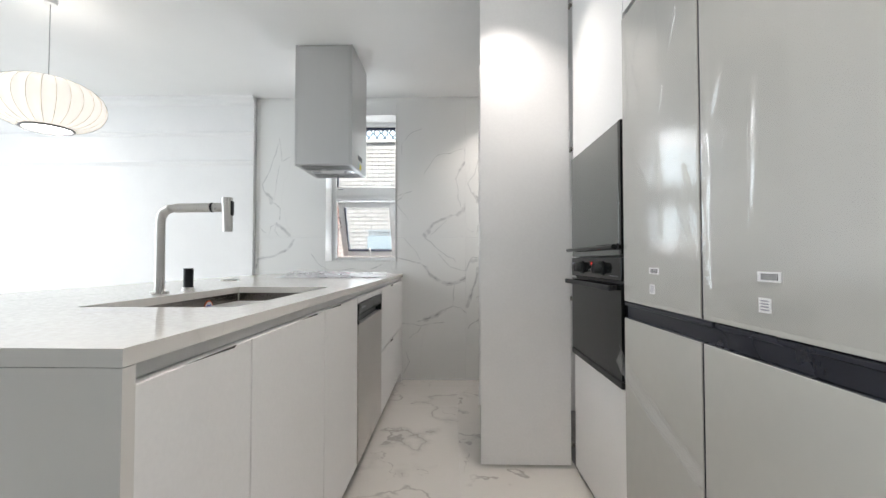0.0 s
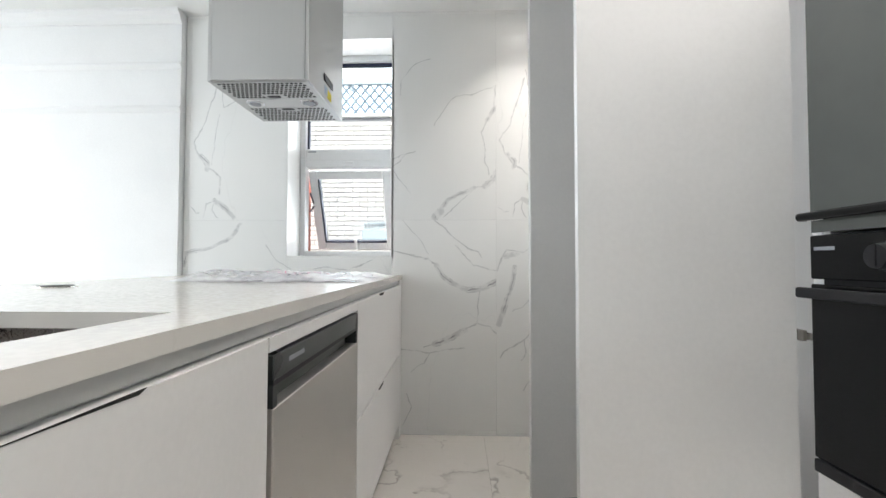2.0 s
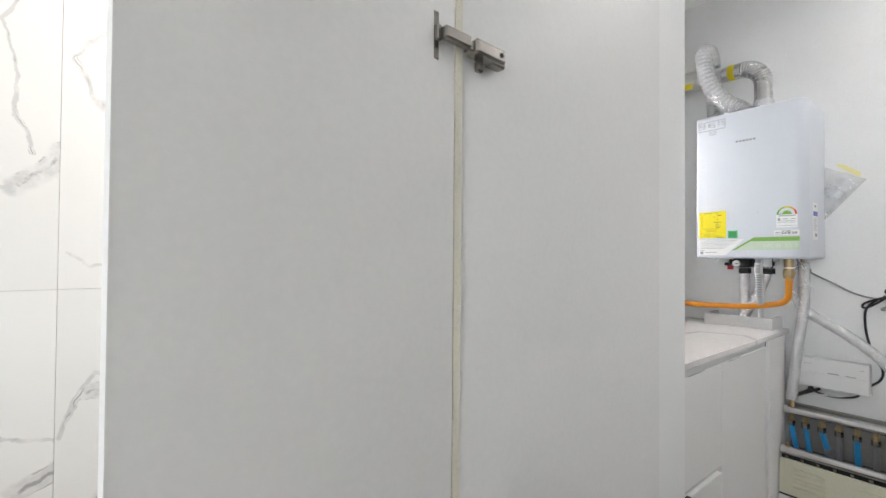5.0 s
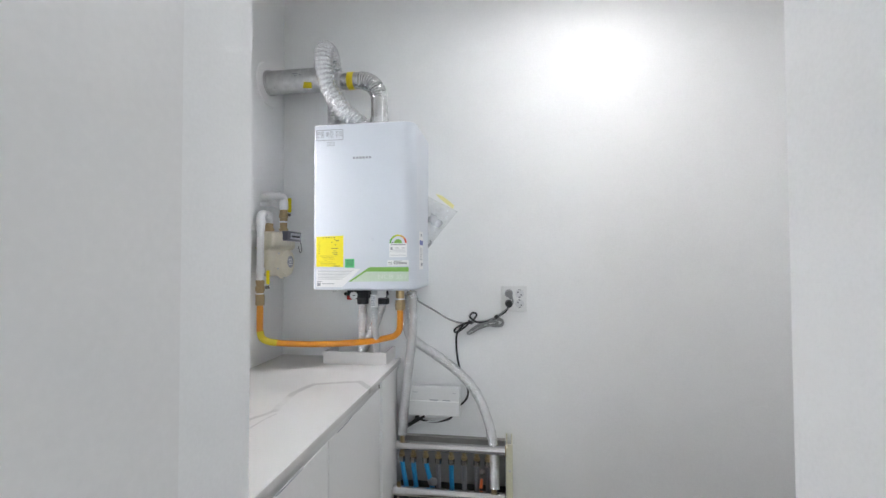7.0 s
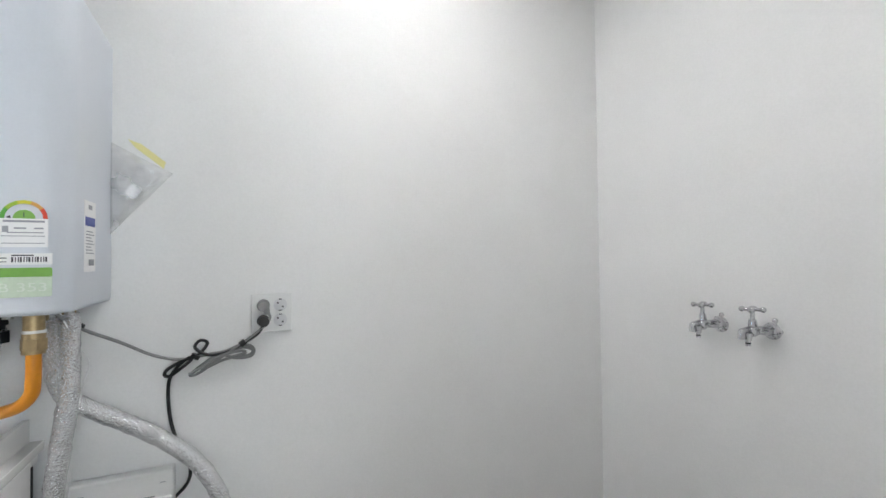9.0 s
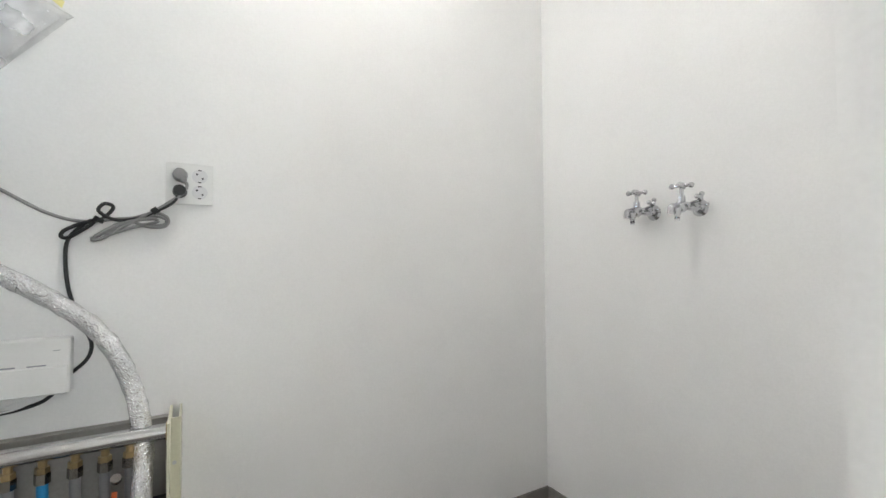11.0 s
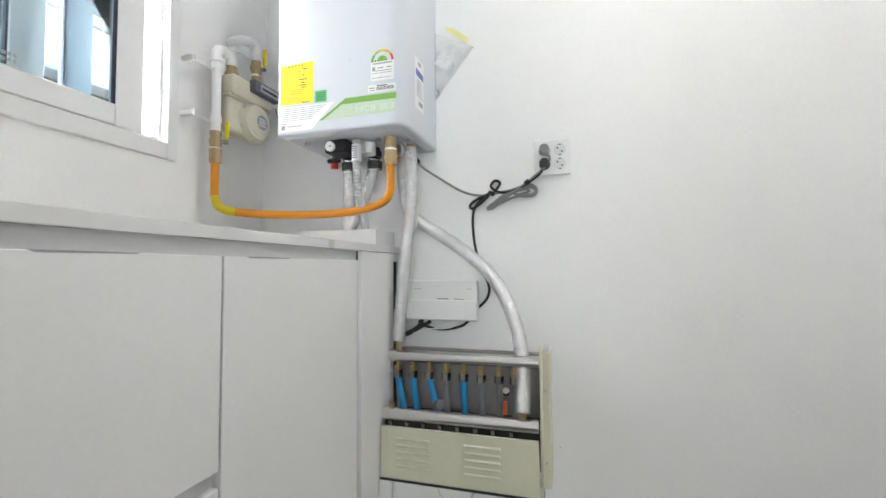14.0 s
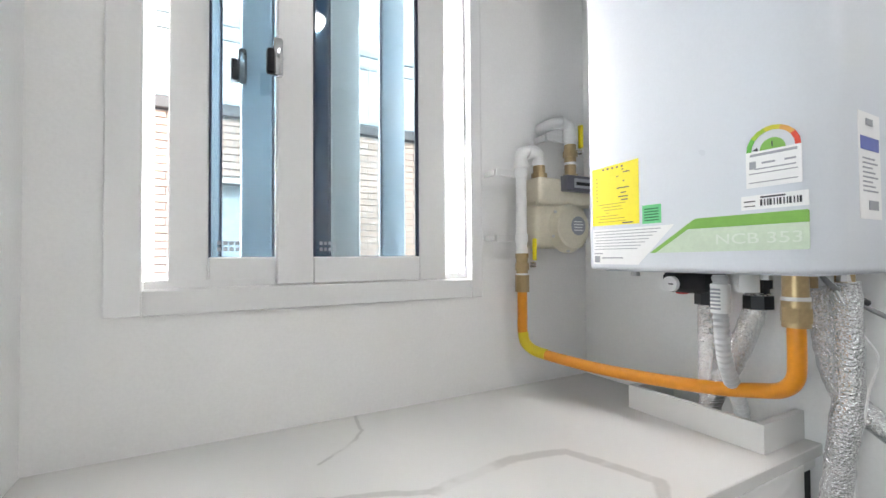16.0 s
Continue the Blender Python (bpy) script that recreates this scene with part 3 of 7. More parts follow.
setting("wall_east", B(1.31, 1.508, -3.6, 2.28, FU, 2.73), PAINT, "white painted wall between kitchen and utility room")
setting("wall_passage", B(1.31, 1.462, 3.10, 3.78, FU, 2.73), PAINT, "white painted wall end beside the passage")
setting("wall_lintel", B(1.31, 1.462, 2.28, 3.10, 2.42, 2.73), PAINT, "white painted lintel over the passage")
setting("wall_utility_east", B(2.809, 2.95, 1.15, 3.95, -0.2, 2.73), PAINT, "white painted utility wall carrying the boiler")
setting("wall_utility_south", B(1.508, 2.809, 1.15, 1.298, -0.2, 2.73), PAINT, "white painted utility wall with two taps")


def wall_with_opening(xs, zs, y0, y1):
    """One slab with a rectangular opening in its middle, reveals included."""
    bm = bmesh.new()
    grid = {(i, j, k): bm.verts.new((xs[i], y, zs[j])) for i in range(4) for j in range(4) for k, y in enumerate((y0, y1))}
    for i in range(3):
        for j in range(3):
            if (i, j) == (1, 1):
                continue
            for k in (0, 1):
                bm.faces.new([grid[q] for q in ((i, j, k), (i + 1, j, k), (i + 1, j + 1, k), (i, j + 1, k))])
    loops = [((0, 0), (1, 0), (2, 0), (3, 0), (3, 1), (3, 2), (3, 3), (2, 3), (1, 3), (0, 3), (0, 2), (0, 1)), ((1, 1), (2, 1), (2, 2), (1, 2))]
    for loop in loops:
        for p, q in zip(loop, loop[1:] + loop[:1]):
            bm.faces.new((grid[(*p, 0)], grid[(*q, 0)], grid[(*q, 1)], grid[(*p, 1)]))
    return bm


wun = setting("wall_utility_north", wall_with_opening((1.31, 1.585, 2.395, 2.809), (FU, 1.225, 2.16, 2.73), 3.78, 3.95), PAINT, "white painted utility wall with sliding window")
# kitchen window wall core, with its opening
WX0, WX1, WZ0, WZ1 = -1.10, -0.491, 1.013, 2.285
wall_north = setting("wall_north", joined(B(-6.1, WX0 - 0.012, 3.705, 3.95, 0, CZ), B(WX1 + 0.012, 1.31, 3.705, 3.95, 0, CZ), B(WX0 - 0.012, WX1 + 0.012, 3.705, 3.95, 0, WZ0 - 0.012), B(WX0 - 0.012, WX1 + 0.012, 3.705, 3.95, WZ1 + 0.012, CZ)), GROUT, "tiled white marble-look kitchen wall with window")
# white panelled living wall standing slightly proud of the tiles, with a cornice and two rails
living_wall = setting("wall_living", B(-6.0, -1.722, 3.652, 3.704, 0, CZ), PAINT, "white panelled living room wall with moulded rails")


def moulding(prof, name):
    """A wall moulding: a profile of (out, z) run along the living wall."""
    bm = bmesh.new()
    a = [bm.verts.new((-6.0, 3.652 - o, z)) for o, z in prof]
    b = [bm.verts.new((-1.716, 3.652 - o, z)) for o, z in prof]
    bm.faces.new(a)
    bm.faces.new(b[::-1])
    for i in range(len(prof)):
        j = (i + 1) % len(prof)
        bm.faces.new((a[i], b[i], b[j], a[j]))
    return part(name, bm, PAINT, living_wall, smooth=False)


moulding([(-0.002, 2.441), (0.050, 2.441), (0.050, 2.425), (0.030, 2.410), (0.022, 2.385), (0.008, 2.370), (-0.002, 2.370)], "cornice")
for z in (2.135, 1.880):
    moulding([(-0.002, z + 0.012), (0.012, z + 0.006), (0.018, z - 0.006), (0.010, z - 0.022), (0.003, z - 0.032), (-0.002, z - 0.034)], "rail")

# reveal of the kitchen window, lined with the same stone
for n, b in (("reveal_tile", B(WX0 - 0.012, WX0, 3.694, 3.90, WZ0, WZ1)), ("reveal_tile", B(WX1, WX1 + 0.012, 3.694, 3.90, WZ0, WZ1)),
             ("reveal_tile", B(WX0 - 0.012, WX1 + 0.012, 3.694, 3.90, WZ0 - 0.012, WZ0)), ("reveal_tile", B(WX0 - 0.012, WX1 + 0.012, 3.694, 3.90, WZ1, WZ1 + 0.012))):
    part(n, b, TILE_UPPER_WINDOW, wall_north, smooth=False)

# ---- kitchen window ----
win = tagged(thing("window_1", (-0.795, 3.90, WZ0), "white framed kitchen window, lower awning sash pushed open", "window"), kind="structure")
FY0, FY1 = 3.895, 3.965
for b in (B(WX0, WX0 + 0.032, FY0, FY1, WZ0, WZ1, 0.004), B(WX1 - 0.032, WX1, FY0, FY1, WZ0, WZ1, 0.004),
          B(WX0 + 0.032, WX1 - 0.032, FY0, FY1, WZ0, WZ0 + 0.034, 0.004), B(WX0 + 0.032, WX1 - 0.032, FY0, FY1, WZ1 - 0.034, WZ1, 0.004),
          B(WX0 + 0.032, WX1 - 0.032, FY0, FY1, 1.572, 1.690, 0.006)):
    part("window_frame", b, PVC, win, smooth=False)
part("transom_groove", B(WX0 + 0.032, WX1 - 0.032, FY0 - 0.004, FY0 + 0.002, 1.615, 1.632), PVC, win, smooth=False)
part("transom_lock", B(-0.83, -0.76, FY0 - 0.012, FY0 - 0.004, 1.596, 1.612, 0.003), PVC, win, smooth=False)
part("maker_mark", B(-1.05, -1.00, FY0 - 0.0012, FY0, 1.668, 1.676), INK_GREY, win, smooth=False)
for b in (B(WX0 + 0.032, WX0 + 0.044, 3.93, 3.95, 1.69, WZ1 - 0.034), B(WX0 + 0.032, WX1 - 0.032, 3.93, 3.95, WZ1 - 0.056, WZ1 - 0.034)):
    part("gasket", b, GASKET, win, smooth=False)
g = part("pane", B(WX0 + 0.03, WX1 - 0.03, 3.937, 3.943, 1.688, WZ1 - 0.032), GLASS, win, smooth=False)
g.visible_shadow = False
# awning sash, hinged along its top edge and tilted outwards
SM = Matrix.Translation((0, 3.945, 1.562)) @ Matrix.Rotation(radians(24), 4, "X")
SX0, SX1, SH = -1.060, -0.531, 0.535
sash = part("sash", joined(B(SX0, SX0 + 0.055, -0.025, 0.025, -SH, 0, 0.005, 1, SM), B(SX1 - 0.055, SX1, -0.025, 0.025, -SH, 0, 0.005, 1, SM),
                           B(SX0 + 0.055, SX1 - 0.055, -0.025, 0.025, -0.05, 0, 0.005, 1, SM), B(SX0 + 0.055, SX1 - 0.055, -0.025, 0.025, -SH, -SH + 0.05, 0.005, 1, SM)), PVC, win, "tilted white awning sash", False)
part("gasket", joined(B(SX0 + 0.055, SX0 + 0.066, -0.027, 0.0, -SH + 0.05, -0.05, 0, 1, SM), B(SX0 + 0.055, SX1 - 0.055, -0.027, 0.0, -SH + 0.05, -SH + 0.062, 0, 1, SM)), GASKET, sash, smooth=False)
g = part("pane", B(SX0 + 0.05, SX1 - 0.05, -0.004, 0.003, -SH + 0.045, -0.045, 0, 1, SM), GLASS, sash, smooth=False)
g.visible_shadow = False
part("window_handle", joined(B(-0.80, -0.785, -0.060, -0.03, -SH + 0.004, -SH + 0.085, 0.004, 1, SM), B(-0.815, -0.77, -0.034, -0.024, -SH + 0.008, -SH + 0.035, 0.003, 1, SM)), WHITE_PLASTIC, sash, "white cam handle", False)
part("stay_arm", joined(tube([(WX0 + 0.045, 3.95, 1.42), (WX0 + 0.05, 4.12, 1.26)], 0.006, 6, 1), tube([(WX0 + 0.045, 3.95, 1.30), (WX0 + 0.05, 4.03, 1.35)], 0.005, 6, 1)), GASKET, win)
part("outer_lining", B(WX0 - 0.002, WX0 + 0.012, 3.968, 4.06, WZ0, 1.57), RED_FRAME, win, "red-brown outer frame edge", False)

# ---- utility window: a white sliding window with outer blue-grey sliders ----
uw = tagged(thing("window_2", (1.99, 3.78, 1.21), "white sliding utility window with its sashes partly slid", "window"), kind="structure")
UX0, UX1, UZ0, UZ1 = 1.574, 2.406, 1.212, 2.17
for b in (B(UX0, 1.634, 3.768, 3.95, UZ0, UZ1, 0.003), B(2.370, UX1, 3.768, 3.95, UZ0, UZ1, 0.003), B(1.634, 2.370, 3.768, 3.95, UZ0, 1.263, 0.003), B(1.634, 2.370, 3.768, 3.95, 2.115, UZ1, 0.003)):
    part("window_frame", b, PVC, uw, smooth=False)
for y in (3.800, 3.836, 3.88, 3.915):
    part("track", joined(B(1.634, 2.370, y - 0.002, y + 0.002, 1.263, 1.278), B(2.362, 2.370, y - 0.003, y + 0.003, 1.263, 2.115)), PVC, uw, smooth=False)


def slider(x0, x1, y, z0, z1, stile, foot, frame_mat, glass_mat, label):
    s = part("sash", joined(B(x0, x0 + stile, y, y + 0.030, z0, z1, 0.003), B(x1 - stile, x1, y, y + 0.030, z0, z1, 0.003),
                            B(x0 + stile, x1 - stile, y, y + 0.030, z0, z0 + foot, 0.003), B(x0 + stile, x1 - stile, y, y + 0.030, z1 - foot, z1, 0.003)), frame_mat, uw, label, False)
    part("gasket", joined(B(x0 + stile, x0 + stile + 0.005, y + 0.002, y + 0.012, z0 + foot, z1 - foot), B(x1 - stile - 0.005, x1 - stile, y + 0.002, y + 0.012, z0 + foot, z1 - foot)), GASKET, s, smooth=False)
    q = part("pane", B(x0 + stile - 0.004, x1 - stile + 0.004, y + 0.014, y + 0.018, z0 + foot - 0.004, z1 - foot + 0.004), glass_mat, s, smooth=False)
    q.visible_shadow = False
    return s


s1 = slider(1.875, 2.292, 3.771, 1.265, 2.113, 0.077, 0.060, PVC, GLASS_U, "white front sash")
s2 = slider(1.672, 2.072, 3.806, 1.265, 2.113, 0.072, 0.060, PVC, GLASS_U, "white rear sash")
s3 = slider(1.809, 2.216, 3.862, 1.268, 2.110, 0.066, 0.040, PVC_OUT, GLASS_BLUE, "outer sash, blue-grey from pane tint and shade")
s4 = slider(1.700, 2.096, 3.898, 1.268, 2.110, 0.066, 0.040, PVC_OUT, GLASS_BLUE, "outer sash, blue-grey from pane tint and shade")
# added flat dark blue strip between the two outer sashes
part("blue_strip", B(1.945, 2.029, 3.8935, 3.8970, 1.27, 2.11), STRIP_BLUE, uw, smooth=False)
for s, x, y, z in ((s1, 1.865, 3.771, 1.756), (s3, 1.800, 3.862, 1.758)):
    k = part("crescent_latch", B(x, x + 0.020, y - 0.020, y, z - 0.042, z + 0.042, 0.006, 2), CHROME, s, "satin latch plate")
    part("latch_thumb", B(x - 0.014, x + 0.002, y - 0.030, y - 0.006, z - 0.040, z + 0.012, 0.005, 2), BLACK, s)
part("glass_stamp", joined(*[B(1.760 + 0.012 * i, 1.768 + 0.012 * i, 3.8185, 3.8192, 1.338 + 0.014 * r, 1.346 + 0.014 * r) for i in range(4) for r in range(2)]), INK_GREY, s2, smooth=False)
part("glass_stamp", joined(*[B(1.968 + 0.010 * i, 1.975 + 0.010 * i, 3.7835, 3.7842, 1.338 + 0.014 * r, 1.346 + 0.014 * r) for i in range(4) for r in range(2)]), INK_GREY, s1, smooth=False)

# ---- island ----
IX0, IX1, IY0, IY1, IZ = -1.60, -0.426, 0.579, 3.690, 0.903
SX = (-0.935, -0.535, 1.075, 1.880)  # sink opening
worktop = thing("worktop", (-1.0, 2.1, 0.878), "pale beige quartz island worktop with waterfall end", "worktop")


def slab_with_hole(xs, ys, z0, z1):
    """A slab of one piece with a rectangular cut-out: xs and ys hold its outer and inner edges."""
    bm = bmesh.new()
    v = {(i, j, k): bm.verts.new((xs[i], ys[j], z)) for i in range(4) for j in range(4) for k, z in enumerate((z0, z1))}
    for i in range(3):
        for j in range(3):
            if (i, j) != (1, 1):
                for k in (0, 1):
                    bm.faces.new([v[i, j, k], v[i + 1, j, k], v[i + 1, j + 1, k], v[i, j + 1, k]])
    rim = [(i, 0) for i in range(4)] + [(3, j) for j in (1, 2, 3)] + [(i, 3) for i in (2, 1, 0)] + [(0, j) for j in (2, 1)]
    for ring in (rim, [(1, 1), (2, 1), (2, 2), (1, 2)]):
        for p, q in zip(ring, ring[1:] + ring[:1]):
            bm.faces.new([v[(*p, 0)], v[(*q, 0)], v[(*q, 1)], v[(*p, 1)]])
    return bm


part("slab", slab_with_hole((IX0, SX[0], SX[1], IX1), (IY0, SX[2], SX[3], IY1), 0.878, IZ), QUARTZ, worktop, smooth=False)
part("waterfall_end", B(IX0, IX1, IY0, IY0 + 0.024, 0.0, 0.877), QUARTZ, worktop, smooth=False)
sink = thing("sink", (-0.735, 1.48, 0.70), "undermount brushed stainless steel sink with round sticker", "sink")
x0, x1, y0, y1 = SX[0] - 0.006, SX[1] + 0.006, SX[2] - 0.006, SX[3] + 0.006
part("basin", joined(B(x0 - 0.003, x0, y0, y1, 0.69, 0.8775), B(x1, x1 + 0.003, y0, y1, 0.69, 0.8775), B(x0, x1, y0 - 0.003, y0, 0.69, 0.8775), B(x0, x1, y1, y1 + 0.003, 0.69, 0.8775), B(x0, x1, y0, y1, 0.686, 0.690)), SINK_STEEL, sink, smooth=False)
for x in (x0 + 0.004, x1 - 0.004):
    part("corner_bead", C((x, y1 - 0.004, 0.69), (x, y1 - 0.004, 0.876), 0.005, seg=8), STEEL, sink)
part("drain", C((-0.73, 1.48, 0.690), (-0.73, 1.48, 0.695), 0.055), CHROME, sink)
part("sticker_ring", C((x0 + 0.0005, 1.66, 0.835), (x0 + 0.0015, 1.66, 0.835), 0.030), RED_ORANGE, sink, "orange sticker ring")
part("sticker", C((x0 + 0.0015, 1.66, 0.835), (x0 + 0.0022, 1.66, 0.835), 0.024), PAPER, sink)
part("sticker_mark", B(x0 + 0.0022, x0 + 0.0028, 1.645, 1.675, 0.838, 0.848), INK_BLUE, sink, smooth=False)

tap = thing("kitchen_faucet", (-1.069, 1.565, IZ), "brushed steel pull-out kitchen faucet beside the sink", "faucet")
part("base_ring", C((-1.069, 1.565, IZ), (-1.069, 1.565, IZ + 0.008), 0.030, seg=32), STEEL, tap)
part("spout", tube([(-1.069, 1.565, IZ + 0.006), (-1.069, 1.565, 1.155), (-1.067, 1.565, 1.180), (-1.055, 1.565, 1.200), (-1.035, 1.565, 1.211), (-1.010, 1.565, 1.213), (-0.870, 1.565, 1.215)], 0.0165, 20, 6, straight=True), STEEL, tap)
part("joint_ring", C((-0.880, 1.565, 1.215), (-0.871, 1.565, 1.215), 0.0172), BLACK, tap)
part("neck", C((-0.872, 1.565, 1.215), (-0.832, 1.565, 1.215), 0.0165), STEEL, tap)
head = part("spray_head", C((-0.818, 1.565, 1.128), (-0.822, 1.565, 1.250), 0.0175, 0.0195, 24), STEEL, tap)
part("button", B(-0.806, -0.799, 1.556, 1.574, 1.185, 1.238, 0.003), BLACK, head, smooth=False)
ctrl = thing("faucet_control", (-1.073, 1.745, IZ), "black-capped control knob on steel base", "faucet control")
part("base", C((-1.073, 1.745, IZ), (-1.073, 1.745, IZ + 0.014), 0.026, 0.022, 24), STEEL, ctrl)
part("knob", C((-1.073, 1.745, IZ + 0.014), (-1.073, 1.745, IZ + 0.088), 0.0185, seg=24), BLACK, ctrl)
tap.location, tap.scale = (-1.018, 1.492, IZ), (0.955, 0.955, 0.97)
ctrl.location, ctrl.scale = (-1.012, 1.645, IZ), (0.94, 0.94, 0.98)
pop = thing("worktop_outlet", (-1.29, 2.47, IZ), "round flush steel pop-up outlet in worktop", "outlet")
part("rim", C((-1.29, 2.47, IZ), (-1.29, 2.47, IZ + 0.004), 0.052, 0.049, 32), STEEL, pop)
part("lid", C((-1.29, 2.47, IZ + 0.004), (-1.29, 2.47, IZ + 0.006), 0.044, 0.043, 32), BLACK, pop)


def unit(label, y0, y1):
    t = thing("base_cabinet", (-0.9, (y0 + y1) / 2, 0), label, "cabinet", "island cabinets")
    part("carcass", B(-1.575, -0.465, y0 + 0.001, y1 - 0.001, 0.08, 0.842), LACQUER, t, smooth=False)
    return t


FRONTS = ((0.605, 0.950, (0.715, 0.885)), (0.953, 1.480, (1.235, 1.405)), (1.483, 1.978, (1.525, 1.690)))
for y0, y1, g in FRONTS:
    u = unit("white lacquered island base cabinet with finger-grip door", y0, y1)
    d = part("door", B(-0.462, -0.430, y0 + 0.0015, y1 - 0.0015, 0.082, 0.848, 0.0015), LACQUER, u, smooth=False)
    part("finger_grip", plate([(g[0], 0.8484), (g[1], 0.8484), (g[1] - 0.012, 0.8435), (g[1] - 0.050, 0.8450), (g[0] + 0.040, 0.8472)], "x", -0.4302, 0.0008), GAP, d, "dark finger cut", False)
u = unit("white lacquered island drawer cabinet with two drawers", 2.632, 3.625)
for z0, z1 in ((0.464, 0.848), (0.082, 0.458)):
    d = part("drawer_front", B(-0.462, -0.430, 2.634, 3.622, z0, z1, 0.0015), LACQUER, u, smooth=False)
    part("finger_grip", plate([(3.00, z1 - 0.0006), (3.13, z1 - 0.0006), (3.10, z1 - 0.011), (3.03, z1 - 0.011)], "x", -0.4302, 0.0008), GAP, d, "dark finger cut", False)
part("end_filler", B(-0.462, -0.430, 3.625, 3.688, 0.0, 0.876), LACQUER, u, smooth=False)
fill = part("top_rail", B(-0.462, -0.430, 1.981, 2.630, 0.822, 0.848), LACQUER, u, smooth=False)
chan = thing("handle_channel", (-0.46, 2.1, 0.85), "brushed aluminium finger channel under the worktop", "channel")
part("channel", plate([(-0.466, 0.8778), (-0.434, 0.8778), (-0.434, 0.8755), (-0.441, 0.874), (-0.443, 0.853), (-0.4475, 0.849), (-0.466, 0.849)], "y", 0.604, 3.084), GOLA, chan, smooth=False)
kick = thing("plinth_board", (-0.50, 2.1, 0), "grey recessed kickboard under island", "kickboard")
part("board", B(-0.505, -0.490, 0.605, 3.62, 0.001, 0.079), KICK, kick, smooth=False)

dw = thing("dishwasher", (-0.5, 2.30, 0.08), "built-in dishwasher with steel door and dark strip", "dishwasher")
part("body", B(-1.02, -0.470, 1.985, 2.628, 0.082, 0.818), BLACK, dw, smooth=False)
part("door", B(-0.470, -0.4270, 1.992, 2.618, 0.085, 0.722, 0.002), STEEL_DW, dw, smooth=False)
part("control_panel", joined(B(-0.470, -0.4270, 1.992, 2.618, 0.770, 0.815, 0.002), B(-0.470, -0.456, 1.992, 2.618, 0.722, 0.772)), DW_DARK, dw, smooth=False)
part("handle_lip", B(-0.4465, -0.4270, 1.992, 2.618, 0.762, 0.771), BLACK, dw, smooth=False)
for y in (1.992, 2.600):
    part("handle_end", B(-0.4560, -0.4280, y, y + 0.018, 0.722, 0.772), DW_DARK, dw, smooth=False)
part("brand_bar", B(-0.4270, -0.4264, 2.06, 2.14, 0.790, 0.799), INK_GREY, dw, smooth=False)

# ---- hob under packing film ----
hob = thing("hob", (-0.80, 3.12, IZ), "flat white induction hob covered by packing film", "hob")
part("glass_plate", B(-1.10, -0.50, 2.86, 3.40, IZ, IZ + 0.006, 0.002), mat("pale_lavender_glass", (0.55, 0.53, 0.58), 0.2), hob, smooth=False)


def sheet(nx, ny, fn):
    bm = bmesh.new()
    v = [[bm.verts.new(fn(i / nx, j / ny)) for j in range(ny + 1)] for i in range(nx + 1)]
    for i in range(nx):
        for j in range(ny):
            bm.faces.new((v[i][j], v[i + 1][j], v[i + 1][j + 1], v[i][j + 1]))
    return bm


def film_over_hob(u, v):
    x, y = -1.15 + 0.705 * u + 0.012 * noise.noise((v * 5, 1, 0)), 2.745 + 0.745 * v + 0.015 * noise.noise((u * 6, 3, 0))
    edge = min(u, 1 - u, v, 1 - v)
    h = 0.012 + 0.020 * abs(noise.noise((u * 4.0, v * 4.0, 0))) + 0.014 * abs(noise.noise((u * 11 + v * 4, v * 9, 2))) + 0.006 * abs(noise.noise((u * 25, v * 19 + u * 8, 5)))
    h += 0.050 * max(0, 0.55 - u) * max(0, 1 - abs(v - 0.22) * 4) + 0.035 * max(0, 0.5 - u) * max(0, v - 0.6) * 2
    return (x, y, IZ + 0.0035 + h * min(1, edge * 9 + 0.05))


film = thing("packing_film", (-0.80, 3.12, IZ), "crumpled milky packing film with red print over hob", "plastic film")
part("film", sheet(60, 60, film_over_hob), FILM_MILKY, film)


def print_strip(x, y, length, width):
    """A thin printed line lying on the film."""
    def f(u, v):
        px, py = x - 0.37 * length * u + width * v, y + 0.93 * length * u
        q = film_over_hob((px + 1.15) / 0.705, (py - 2.745) / 0.745)
        return (px, py, q[2] + 0.0016)
    return sheet(8, 1, f)


rng = random.Random(21)
PINK = mat("faded_red_print", (0.40, 0.10, 0.18), 0.6)
VIOLET = mat("faded_violet_print", (0.30, 0.24, 0.34), 0.6)
for x0, x1, pitch, at_y, reach, ink in ((-0.98, -0.62, 0.024, 2.97, 0.20, PINK), (-0.90, -0.66, 0.030, 3.22, 0.09, VIOLET), (-0.575, -0.50, 0.016, 2.89, 0.12, VIOLET), (-1.06, -0.86, 0.03, 3.10, 0.12, PINK)):
    strips = []
    while x0 < x1:
        strips.append(print_strip(x0, at_y + rng.uniform(-0.03, 0.03), reach * rng.uniform(0.45, 1.0), rng.uniform(0.0025, 0.0045)))
        x0 += pitch * rng.uniform(0.8, 1.4)
    part("red_print", joined(*strips), ink, film)

# ---- range hood ----
HX0, HX1, HY0, HY1, HZ0 = -1.031, -0.653, 2.774, 3.230, 1.645
hood = thing("range_hood", (-0.842, 3.0, HZ0), "grey steel box range hood hung from the ceiling", "range hood")
part("shell", joined(B(HX0, HX1, HY1 - 0.010, HY1, HZ0, CZ), B(HX0, HX0 + 0.010, HY0 + 0.012, HY1 - 0.010, HZ0, CZ), B(HX1 - 0.010, HX1, HY0 + 0.012, HY1 - 0.010, HZ0, CZ)), STEEL_H, hood, smooth=False)
part("front_panel", B(HX0 + 0.014, HX1 - 0.014, HY0, HY0 + 0.012, HZ0 + 0.004, CZ - 0.006, 0.001), STEEL_H, hood, smooth=False)
